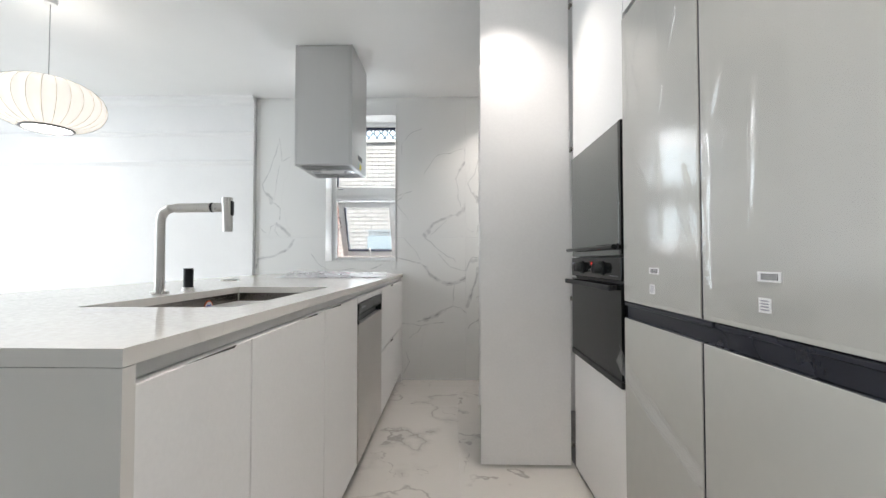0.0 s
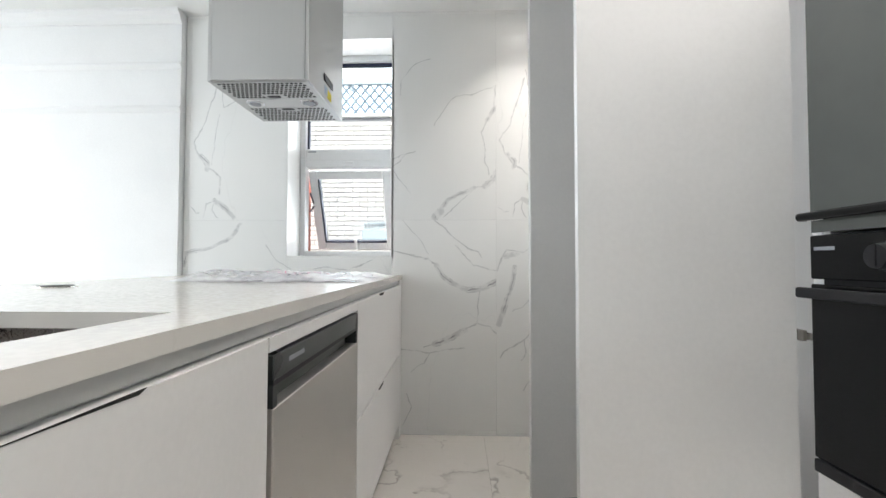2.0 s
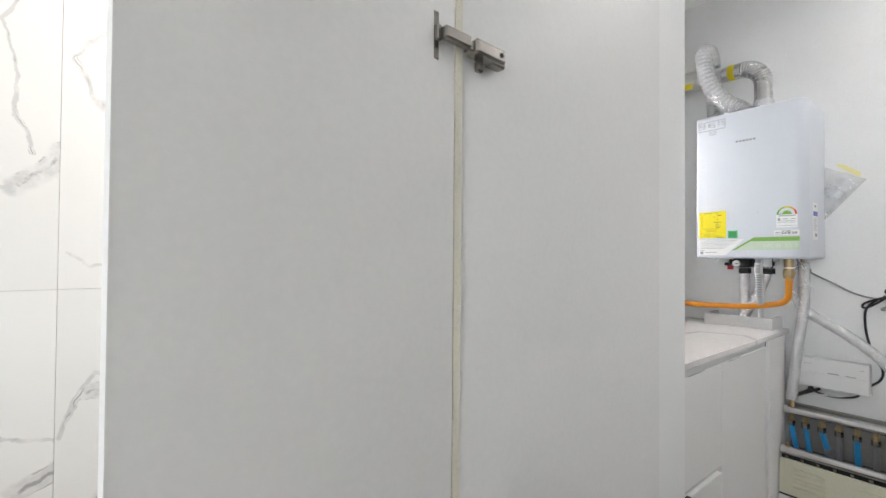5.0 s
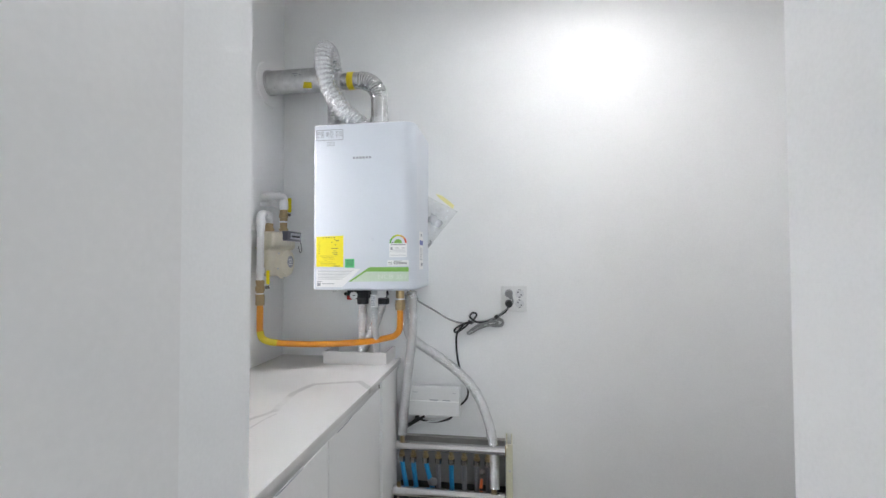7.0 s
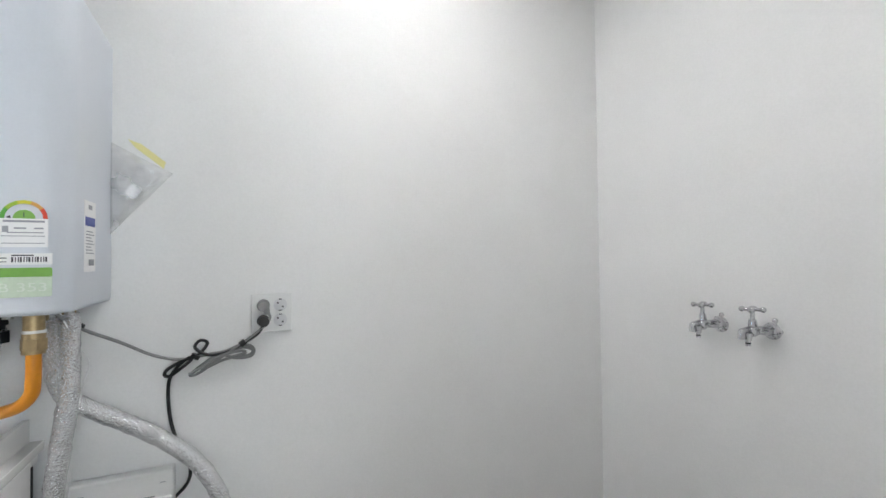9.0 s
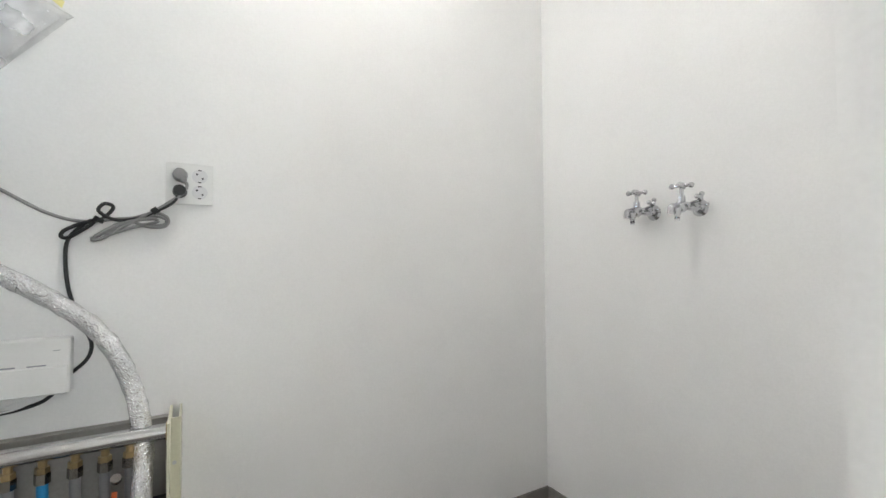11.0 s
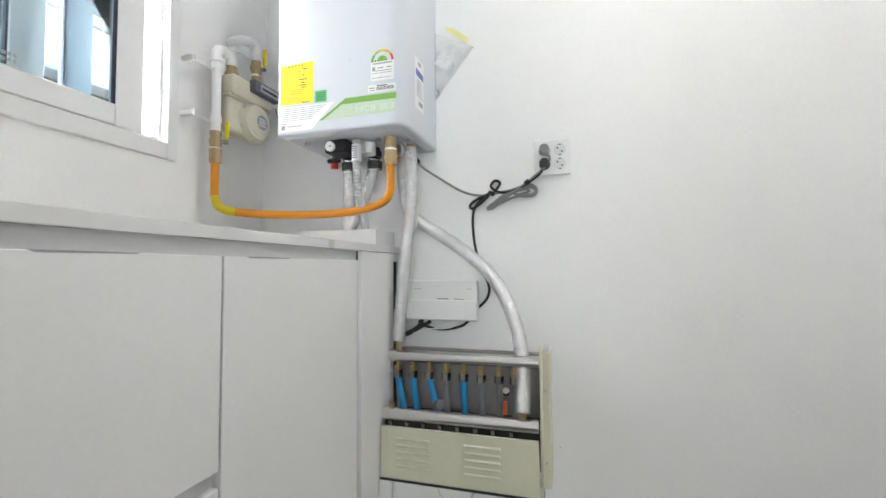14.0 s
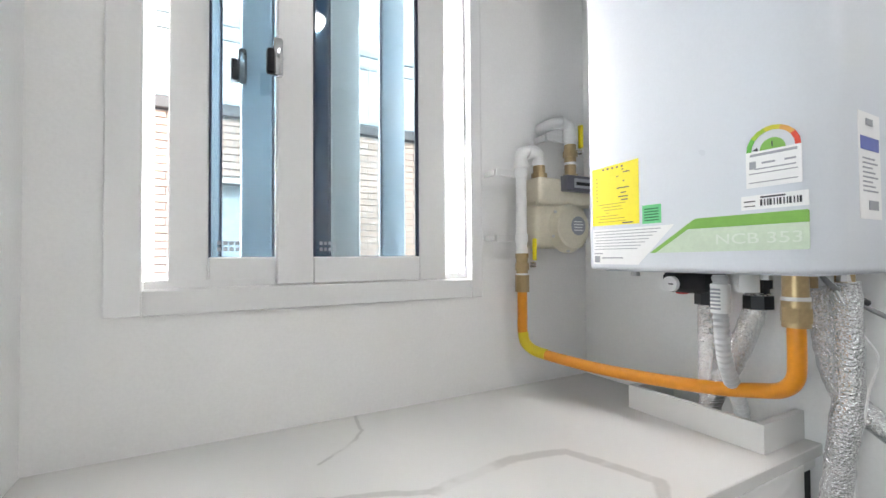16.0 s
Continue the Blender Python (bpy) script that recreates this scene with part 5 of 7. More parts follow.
for i, (c, n) in enumerate(SEG):
    a0, a1 = math.pi - math.pi * i / 5, math.pi - math.pi * (i + 1) / 5
    pts = [(3.1155 + 0.036 * math.cos(a), 1.482 + 0.036 * math.sin(a)) for a in (a0, (a0 + a1) / 2, a1)] + [(3.1155 + 0.029 * math.cos(a), 1.482 + 0.029 * math.sin(a)) for a in (a1, (a0 + a1) / 2, a0)]
    lab("energy_arc", [(2 * 3.1155 - y, z) for y, z in pts], mat("energy_" + n, c, 0.5))
lab("energy_dial", [(3.1155 + 0.017 * math.cos(math.pi * k / 10), 1.482 + 0.017 * math.sin(math.pi * k / 10)) for k in range(11)], GREEN)
lettering("energy_grade", "1", 0.012, FACE @ Matrix.Translation((-3.1155, 1.489, 0)), INK, boiler)
lab("energy_pointer", [(3.143, 1.484), (3.136, 1.488), (3.135, 1.482)], INK)
bars("energy_print", [(3.084 + 0.0, 3.146, 1.4745, 1.4785), (3.138, 3.147, 1.455, 1.467), (3.112, 3.130, 1.4615, 1.4645), (3.086, 3.100, 1.4615, 1.4645), (3.086, 3.140, 1.4535, 1.4555), (3.084, 3.148, 1.447, 1.4485), (3.084, 3.148, 1.433, 1.4345)], INK_GREY)
lab("barcode_label", rect(3.072, 3.160, 1.392, 1.414), PAPER)
bars("barcode", [(3.080 + 0.0042 * i, 3.080 + 0.0042 * i + (0.0016 if i % 3 else 0.0028), 1.397, 1.407) for i in range(13)] + [(3.10, 3.133, 1.409, 1.4115), (3.14, 3.156, 1.404, 1.406), (3.14, 3.156, 1.397, 1.3985)], INK)
# upper notice and name plate
part("notice_border", joined(*[plate(rect(*r), "x", BX - 0.0008, 0.0008) for r in ((3.348, 3.465, 1.912, 1.9145), (3.348, 3.465, 1.9545, 1.957), (3.348, 3.3505, 1.9145, 1.9545), (3.4625, 3.465, 1.9145, 1.9545))]), INK_GREY, boiler, smooth=False)
lettering("notice", "연통 빠짐 주의", 0.030, FACE @ Matrix.Translation((-3.4065, 1.9345, 0)), INK_GREY, boiler, 0.62)
bars("notice_small_print", [(3.385, 3.419, 1.903 - 0.007 * i, 1.905 - 0.007 * i) for i in range(3)], INK_GREY)
bars("name_plate", [(3.228 + 0.0135 * i, 3.2385 + 0.0135 * i, 1.831, 1.840) for i in range(6)], INK_GREY)
# side label
part("side_label", B(2.588, 2.668, BY0 - 0.0008, BY0, 1.374, 1.535), PAPER, boiler, smooth=False)
part("side_label_head", B(2.594, 2.662, BY0 - 0.0014, BY0 - 0.0008, 1.478, 1.498), INK_BLUE, boiler, smooth=False)
part("side_label_print", joined(*[B(2.600, 2.655 - 0.01 * (i % 3), BY0 - 0.0014, BY0 - 0.0008, 1.415 + 0.007 * i, 1.4172 + 0.007 * i) for i in range(8)], B(2.62, 2.655, BY0 - 0.0014, BY0 - 0.0008, 1.388, 1.402), B(2.615, 2.64, BY0 - 0.0014, BY0 - 0.0008, 1.516, 1.526)), INK_GREY, boiler, smooth=False)
# underside fittings
part("bottom_plate", B(BX + 0.03, EW - 0.004, BY0 + 0.03, BY1 - 0.02, BZ0 - 0.003, BZ0 + 0.002), BOILER, boiler, smooth=False)
for y, x in ((3.413, 2.57), (3.175, 2.60), (3.085, 2.64)):
    part("bolt", C((x, y, BZ0 - 0.014), (x, y, BZ0 - 0.002), 0.010, 0.008, 8), GALV, boiler)
valve = part("filling_valve", joined(B(2.566, 2.640, 3.266, 3.345, BZ0 - 0.044, BZ0 - 0.003, 0.008), B(2.600, 2.690, 3.300, 3.372, BZ0 - 0.034, BZ0 - 0.006, 0.006), tube([(2.660, 3.350, BZ0 - 0.022), (2.690, 3.380, BZ0 - 0.026), (2.715, 3.398, BZ0 - 0.030)], 0.012, 12, 4), B(2.640, 2.700, 3.236, 3.300, BZ0 - 0.026, BZ0 - 0.008, 0.004)), BLACK, boiler)
part("gauge", C((2.556, 3.325, BZ0 - 0.027), (2.566, 3.325, BZ0 - 0.027), 0.0155, seg=20), PAPER, valve)
part("gauge_hand", B(2.5552, 2.5560, 3.317, 3.327, BZ0 - 0.0280, BZ0 - 0.0255), INK, valve, smooth=False)
part("wing_grip", B(2.700, 2.716, 3.372, 3.424, BZ0 - 0.040, BZ0 - 0.024, 0.005), BLACK, valve)
part("red_knob", C((2.720, 3.402, BZ0 - 0.058), (2.718, 3.401, BZ0 - 0.036), 0.0135, seg=14), RED, valve)
part("pump_cap", joined(C((2.640, 3.232, BZ0 - 0.040), (2.640, 3.232, BZ0 - 0.002), 0.026, seg=24), B(2.610, 2.618, 3.226, 3.238, BZ0 - 0.034, BZ0 - 0.012)), WHITE_PLASTIC, boiler)
for y, x in ((3.332, 2.700), (3.235, 2.700)):
    part("pipe_union", joined(C((x, y, BZ0 - 0.075), (x, y, BZ0 - 0.002), 0.019, seg=12), C((x, y, BZ0 - 0.076), (x, y, BZ0 - 0.050), 0.027, seg=8), C((x, y, BZ0 - 0.036), (x, y, BZ0 - 0.016), 0.025, seg=8)), BLACK, boiler)
part("gas_union", joined(C((2.600, 3.133, BZ0 - 0.040), (2.600, 3.133, BZ0 - 0.002), 0.0185, seg=20), C((2.600, 3.133, BZ0 - 0.090), (2.600, 3.133, BZ0 - 0.046), 0.020, seg=20), C((2.600, 3.133, BZ0 - 0.082), (2.600, 3.133, BZ0 - 0.058), 0.0228, seg=6)), BRASS, boiler)
part("union_ring", C((2.600, 3.133, BZ0 - 0.047), (2.600, 3.133, BZ0 - 0.040), 0.0200, seg=20), PAPER, boiler)
for y in (3.100, 3.150):
    part("return_union", C((2.690, y, BZ0 - 0.030), (2.690, y, BZ0 - 0.002), 0.014, seg=10), BRASS, boiler)

# ---- flue and air duct ----
flue = thing("flue_pipe", (2.64, 3.5, 2.0), "galvanised steel flue pipe from boiler to wall", "flue")
part("pipe", C((2.660, 3.779, 2.243), (2.650, 3.500, 2.238), 0.053, seg=32), GALV, flue)
part("wall_collar", C((2.660, 3.779, 2.243), (2.660, 3.762, 2.243), 0.0565, seg=32), GALV, flue)
part("wall_plate", C((2.660, 3.7795, 2.235), (2.660, 3.7745, 2.235), 0.100, 0.097, 36), PAINT, flue, "white round wall plate")
part("inner_pipe", C((2.640, 3.500, 2.222), (2.640, 3.325, 2.218), 0.037, seg=28), GALV, flue)
part("joint_ring", C((2.640, 3.425, 2.220), (2.640, 3.413, 2.220), 0.041, seg=28), GALV, flue)
ang = [(2.640, 3.325, 2.218)] + [(2.640, 3.325 - 0.088 * math.sin(a), 2.130 + 0.088 * math.cos(a)) for a in [math.pi / 2 * k / 8 for k in range(1, 9)]]
part("elbow", tube(ang, 0.0385, 24, 1, 0.045, 0.011), GALV, flue)
part("drop_pipe", C((2.640, 3.237, 2.130), (2.640, 3.237, 2.000), 0.0365, seg=28), GALV, flue)
part("foot_collar", joined(C((2.640, 3.237, 2.040), (2.640, 3.237, 1.981), 0.042, seg=28)), FOIL, flue)
part("tape", C((2.640, 3.378, 2.220), (2.640, 3.350, 2.2195), 0.0382, seg=28), YELLOW_TAPE, flue, "yellow warning tape")
part("tape", plate([(3.532, 2.178), (3.575, 2.182), (3.570, 2.210), (3.535, 2.205)], "x", 2.594, 0.002), YELLOW_TAPE, flue, "yellow warning tape", False)
part("pen_mark", joined(*[B(2.5905, 2.5925, a, b, c, c + 0.004, 0, 1, None) for a, b, c in ((3.600, 3.625, 2.246), (3.606, 3.615, 2.236), (3.585, 3.592, 2.240))]), INK_GREY, flue, smooth=False)
duct = thing("air_duct", (2.57, 3.46, 1.98), "flexible silver air duct arching over the boiler", "duct")
part("hose", tube([(2.62, 3.290, 1.981), (2.61, 3.325, 2.022), (2.595, 3.382, 2.068), (2.58, 3.436, 2.147), (2.575, 3.464, 2.240), (2.58, 3.472, 2.318), (2.62, 3.475, 2.358), (2.685, 3.478, 2.345), (2.722, 3.480, 2.250), (2.735, 3.478, 2.10), (2.735, 3.470, 1.981)], 0.038, 22, 9, 0.075, 0.015), FOIL_DUCT, duct)

# ---- gas meter on the window wall ----
pipe = thing("gas_pipe", (2.50, 3.713, 1.227), "white gas pipe with brass valve, clipped to wall", "gas pipe")
part("riser", C((2.497, 3.713, 1.330), (2.497, 3.713, 1.580), 0.0145, seg=20), WHITE_PLASTIC, pipe)
part("elbow", tube([(2.497, 3.713, 1.566), (2.497, 3.713, 1.598), (2.510, 3.712, 1.612), (2.546, 3.710, 1.612), (2.559, 3.710, 1.598), (2.559, 3.710, 1.578)], 0.0165, 16, 4), WHITE_PLASTIC, pipe)
part("collar", joined(C((2.497, 3.713, 1.566), (2.497, 3.713, 1.580), 0.0195), C((2.517, 3.712, 1.612), (2.526, 3.712, 1.612), 0.0190), C((2.559, 3.710, 1.576), (2.559, 3.710, 1.589), 0.0195)), WHITE_PLASTIC, pipe)
for z in (1.550, 1.372):
    part("clip", joined(B(2.425, 2.500, 3.726, 3.732, z - 0.008, z + 0.010), B(2.420, 2.432, 3.732, 3.779, z - 0.006, z + 0.008), C((2.497, 3.713, z - 0.010), (2.497, 3.713, z + 0.012), 0.0172)), WHITE_PLASTIC, pipe)
part("valve_body", joined(C((2.497, 3.713, 1.226), (2.497, 3.713, 1.272), 0.0190, seg=8), C((2.497, 3.713, 1.276), (2.497, 3.713, 1.330), 0.0160, seg=16), C((2.497, 3.713, 1.285), (2.497, 3.713, 1.305), 0.0190, seg=8), C((2.497, 3.713, 1.318), (2.497, 3.713, 1.331), 0.0180, seg=8)), BRASS, pipe)
part("valve_ring", C((2.497, 3.713, 1.271), (2.497, 3.713, 1.277), 0.0165, seg=16), PAPER, pipe)
part("valve_stem", C((2.515, 3.700, 1.300), (2.527, 3.690, 1.300), 0.007, seg=10), NICKEL, pipe)
part("lever", B(2.524, 2.531, 3.688, 3.704, 1.312, 1.372, 0.003), YELLOW, pipe, smooth=False)
meter = thing("gas_meter", (2.62, 3.70, 1.33), "cream cast gas meter with grey counter", "gas meter")
part("union", joined(C((2.559, 3.710, 1.536), (2.559, 3.710, 1.580), 0.017, seg=16), C((2.559, 3.710, 1.541), (2.559, 3.710, 1.555), 0.022, seg=8)), BRASS, meter)
part("upper_body", B(2.528, 2.725, 3.672, 3.748, 1.468, 1.540, 0.010, 3), METER, meter)
part("lower_body", B(2.530, 2.720, 3.690, 3.750, 1.345, 1.470, 0.016, 3), METER, meter)
part("flange", B(2.524, 2.728, 3.686, 3.756, 1.463, 1.473, 0.002), METER, meter, smooth=False)
part("diaphragm_cover", joined(C((2.645, 3.693, 1.405), (2.645, 3.668, 1.405), 0.074, 0.060, 28), C((2.645, 3.668, 1.405), (2.645, 3.664, 1.405), 0.052, 0.044, 28)), METER, meter)
part("name_plate", C((2.660, 3.6645, 1.408), (2.660, 3.6630, 1.408), 0.027, seg=20), INK_GREY, meter)
part("plate_print", joined(*[B(2.643, 2.677 - 0.004 * (i % 2), 3.6622, 3.6630, 1.394 + 0.008 * i, 1.397 + 0.008 * i) for i in range(4)]), PAPER, meter, smooth=False)
for a in range(6):
    q = math.pi * 2 * a / 6 + 0.4
    part("screw", C((2.645 + 0.068 * math.cos(q), 3.684, 1.405 + 0.068 * math.sin(q)), (2.645 + 0.068 * math.cos(q), 3.678, 1.405 + 0.068 * math.sin(q)), 0.004, seg=8), GALV, meter)
cnt = part("counter", B(2.604, 2.735, 3.648, 3.676, 1.503, 1.547, 0.004, 2), mat("dark_grey_counter", (0.10, 0.10, 0.12), 0.3), meter)
part("counter_face", B(2.630, 2.725, 3.6465, 3.6480, 1.512, 1.538), mat("pale_grey_face", (0.40, 0.41, 0.44), 0.35), cnt, smooth=False)
part("counter_window", B(2.637, 2.715, 3.6455, 3.6465, 1.519, 1.528), BLACK, cnt, smooth=False)
part("signal_wire", tube([(2.730, 3.652, 1.505), (2.738, 3.648, 1.470), (2.728, 3.650, 1.450), (2.718, 3.655, 1.480)], 0.0018, 6, 6), CABLE_GREY, meter)
part("outlet_valve", joined(C((2.674, 3.706, 1.548), (2.674, 3.706, 1.590), 0.0165, seg=14), C((2.674, 3.706, 1.595), (2.674, 3.706, 1.648), 0.0175, seg=16), C((2.674, 3.706, 1.612), (2.674, 3.706, 1.630), 0.021, seg=8), C((2.674, 3.706, 1.552), (2.674, 3.706, 1.562), 0.021, seg=8)), BRASS, meter)
part("valve_ring", C((2.674, 3.706, 1.589), (2.674, 3.706, 1.596), 0.019, seg=14), PAPER, meter)
part("valve_stem", C((2.690, 3.698, 1.628), (2.704, 3.690, 1.628), 0.007, seg=10), NICKEL, meter)
part("lever", B(2.700, 2.708, 3.684, 3.702, 1.640, 1.708, 0.003), YELLOW, meter, smooth=False)
part("outlet_pipe", tube([(2.674, 3.706, 1.640), (2.674, 3.706, 1.688), (2.670, 3.708, 1.706), (2.652, 3.712, 1.711), (2.630, 3.722, 1.710), (2.622, 3.742, 1.708), (2.622, 3.779, 1.706)], 0.0168, 16, 4), WHITE_PLASTIC, meter)
part("collar", joined(C((2.674, 3.706, 1.678), (2.674, 3.706, 1.692), 0.0195), C((2.644, 3.714, 1.711), (2.652, 3.713, 1.711), 0.0195)), WHITE_PLASTIC, meter)
part("clip", joined(B(2.605, 2.674, 3.726, 3.732, 1.660, 1.678), C((2.674, 3.706, 1.656), (2.674, 3.706, 1.680), 0.0205), B(2.600, 2.612, 3.730, 3.779, 1.660, 1.676)), WHITE_PLASTIC, meter)
scuff = thing("wall_patch", (2.62, 3.779, 1.25), "small raised paint patch on the wall", "patch")
part("patch", B(2.585, 2.655, 3.7785, 3.7800, 1.244, 1.250), PAINT, scuff, smooth=False)

hose = thing("orange_gas_hose", (2.55, 3.4, 1.08), "orange sleeved gas hose linking meter and boiler", "gas hose")
part("hose", tube([(2.497, 3.713, 1.228), (2.497, 3.713, 1.165), (2.497, 3.712, 1.110), (2.503, 3.700, 1.082), (2.515, 3.670, 1.068), (2.535, 3.610, 1.060), (2.565, 3.500, 1.054), (2.600, 3.370, 1.055), (2.618, 3.270, 1.063), (2.620, 3.200, 1.077), (2.612, 3.160, 1.090), (2.604, 3.138, 1.114), (2.600, 3.133, 1.150), (2.600, 3.133, 1.205)], 0.0134, 18, 6), ORANGE, hose)
part("tape", tube([(2.497, 3.712, 1.117), (2.4985, 3.708, 1.095), (2.503, 3.700, 1.082), (2.508, 3.685, 1.073), (2.515, 3.670, 1.068), (2.522, 3.648, 1.065)], 0.0143, 18, 6), YELLOW_TAPE, hose, "yellow printed tape")

# ---- hoses under the boiler ----
def foil_hose(label, pts, r):
    t = thing("insulated_hose", pts[0], label, "hose", "foil hoses")
    for a, b in ((Vector(pts[0]), Vector(pts[1])), (Vector(pts[-1]), Vector(pts[-2]))):
        part("end_cuff", C(a, a + (b - a).normalized() * 0.022, r + 0.0012, r + 0.0004, 20), FOIL_DUCT, t)
    part("foil_wrap", tube(pts, r, 20, 10, 0.0, 0.006, 0.0030), FOIL, t)
    return t


foil_hose("silver foil wrapped hose dropping into the pipe box", [(2.700, 3.332, 1.250), (2.700, 3.332, 1.142), (2.700, 3.333, 1.050), (2.702, 3.334, 0.960)], 0.0210)
foil_hose("silver foil wrapped hose slanting into the pipe box", [(2.700, 3.235, 1.250), (2.700, 3.243, 1.210), (2.700, 3.260, 1.160), (2.700, 3.286, 1.098), (2.700, 3.325, 1.020), (2.702, 3.352, 0.960)], 0.0210)
foil_hose("silver foil wrapped hose running down to the manifold", [(2.690, 3.102, 1.275), (2.690, 3.098, 1.200), (2.688, 3.099, 1.080), (2.690, 3.114, 0.960), (2.695, 3.129, 0.840), (2.698, 3.140, 0.730), (2.698, 3.147, 0.640)], 0.0210)
foil_hose("silver foil wrapped hose curving to the manifold's end", [(2.735, 3.150, 1.260), (2.750, 3.146, 1.150), (2.760, 3.130, 1.075), (2.765, 3.085, 1.028), (2.762, 2.975, 0.960), (2.758, 2.862, 0.868), (2.750, 2.799, 0.777), (2.735, 2.760, 0.670), (2.705, 2.741, 0.565), (2.662, 2.740, 0.485), (2.648, 2.740, 0.452)], 0.0215)
t = thing("drain_hose", (2.60, 3.24, 0.98), "grey corrugated drain hose falling into the pipe box", "hose")
part("hose", tube([(2.580, 3.241, 1.285), (2.580, 3.241, 1.222), (2.580, 3.239, 1.166), (2.592, 3.239, 1.115), (2.626, 3.244, 1.068), (2.668, 3.254, 1.018), (2.694, 3.264, 0.960)], 0.0128, 16, 10, 0.10, 0.010), CORR, t)
part("label", C((2.580, 3.241, 1.268), (2.580, 3.241, 1.215), 0.0162, seg=16), PAPER, t, "white barcode label")
part("label_print", joined(*[B(2.5630, 2.5640, 3.232, 3.250, 1.222 + 0.007 * i, 1.2255 + 0.007 * i) for i in range(6)]), INK_GREY, t, smooth=False)

# ---- wall socket and cables ----
SOCKET_WELL = mat("shaded_white_outlet", (0.70, 0.70, 0.71), 0.4)
sock = thing("wall_socket", (EW, 2.648, 1.236), "white four-way wall socket with two plugs in", "socket")
part("plate", B(EW - 0.010, EW - 0.0005, 2.590, 2.706, 1.178, 1.295, 0.003, 2), WHITE_PLASTIC, sock, smooth=False)
for y in (2.672, 2.624):
    for z in (1.260, 1.214):
        r = part("outlet", joined(C((EW - 0.0115, y, z), (EW - 0.0098, y, z), 0.0195, seg=24)), SOCKET_WELL, sock)
        part("well", joined(C((EW - 0.0122, y + 0.007, z + 0.006), (EW - 0.0112, y + 0.007, z + 0.006), 0.003, seg=8), C((EW - 0.0122, y - 0.007, z - 0.006), (EW - 0.0112, y - 0.007, z - 0.006), 0.003, seg=8), B(EW - 0.0122, EW - 0.0112, y - 0.004, y + 0.004, z - 0.0185, z - 0.0155), B(EW - 0.0122, EW - 0.0112, y - 0.004, y + 0.004, z + 0.0155, z + 0.0185)), INK, r, smooth=False)
cab1 = thing("grey_power_cable", (EW - 0.02, 2.75, 1.12), "grey power cable bundled and plugged into wall socket", "cable")
part("plug", joined(C((EW - 0.012, 2.672, 1.260), (EW - 0.042, 2.672, 1.260), 0.0185, 0.015, 20), B(EW - 0.045, EW - 0.024, 2.655, 2.672, 1.235, 1.255, 0.005)), CABLE_GREY, cab1)
part("lead", tube([(2.64, 3.115, 1.290), (2.660, 3.105, 1.268), (2.74, 3.085, 1.228), (2.785, 3.020, 1.183), (2.796, 2.950, 1.140), (2.796, 2.885, 1.122), (2.792, 2.815, 1.130), (2.788, 2.775, 1.135), (2.788, 2.730, 1.150), (2.786, 2.700, 1.138), (2.788, 2.705, 1.115), (2.790, 2.745, 1.112), (2.790, 2.790, 1.126), (2.792, 2.835, 1.100), (2.792, 2.862, 1.076), (2.790, 2.840, 1.080), (2.786, 2.800, 1.108), (2.784, 2.760, 1.135), (2.780, 2.715, 1.165), (2.775, 2.672, 1.200), (2.772, 2.655, 1.225), (2.775, 2.662, 1.245)], 0.0042, 10, 8), CABLE_GREY, cab1)
part("bundle", joined(tube([(2.794, 2.865, 1.078), (2.792, 2.800, 1.112), (2.790, 2.740, 1.140), (2.788, 2.705, 1.135), (2.790, 2.710, 1.118), (2.792, 2.770, 1.112), (2.795, 2.835, 1.086)], 0.0042, 8, 6), tube([(2.786, 2.855, 1.085), (2.784, 2.790, 1.122), (2.783, 2.735, 1.133), (2.784, 2.722, 1.126), (2.786, 2.760, 1.116)], 0.0042, 8, 6)), CABLE_GREY, cab1)
part("ferrule", C((2.705, 3.095, 1.252), (2.735, 3.087, 1.238), 0.0062, seg=12), CABLE_BLACK, cab1)
part("signal_lead", tube([(2.655, 3.110, 1.288), (2.690, 3.085, 1.200), (2.720, 3.070, 1.150), (2.730, 3.085, 1.090), (2.735, 3.100, 1.000)], 0.0018, 6, 6), PAPER, cab1, "thin white wire")
cab2 = thing("black_power_cable", (EW - 0.02, 2.85, 0.95), "black power cable looped and plugged into wall socket", "cable")
part("plug", joined(C((EW - 0.012, 2.672, 1.214), (EW - 0.044, 2.672, 1.214), 0.018, 0.015, 20)), CABLE_BLACK, cab2)
part("lead", tube([(2.775, 2.672, 1.205), (2.778, 2.690, 1.178), (2.782, 2.725, 1.155), (2.786, 2.765, 1.135), (2.790, 2.815, 1.128), (2.795, 2.850, 1.150), (2.797, 2.838, 1.170), (2.797, 2.820, 1.160), (2.796, 2.845, 1.128), (2.794, 2.880, 1.118), (2.793, 2.916, 1.098), (2.793, 2.922, 1.082), (2.793, 2.905, 1.082), (2.791, 2.860, 1.118), (2.796, 2.870, 1.122), (2.798, 2.905, 1.085), (2.799, 2.915, 1.040), (2.800, 2.908, 0.950), (2.802, 2.885, 0.870), (2.802, 2.862, 0.815), (2.802, 2.868, 0.775), (2.802, 2.895, 0.745), (2.800, 2.915, 0.730)], 0.0045, 10, 8), CABLE_BLACK, cab2)
part("tie", C((2.792, 2.846, 1.132), (2.792, 2.852, 1.122), 0.012, seg=10), CABLE_BLACK, cab2)
part("tie", C((2.782, 2.722, 1.160), (2.782, 2.735, 1.150), 0.009, seg=10), CABLE_BLACK, cab2)
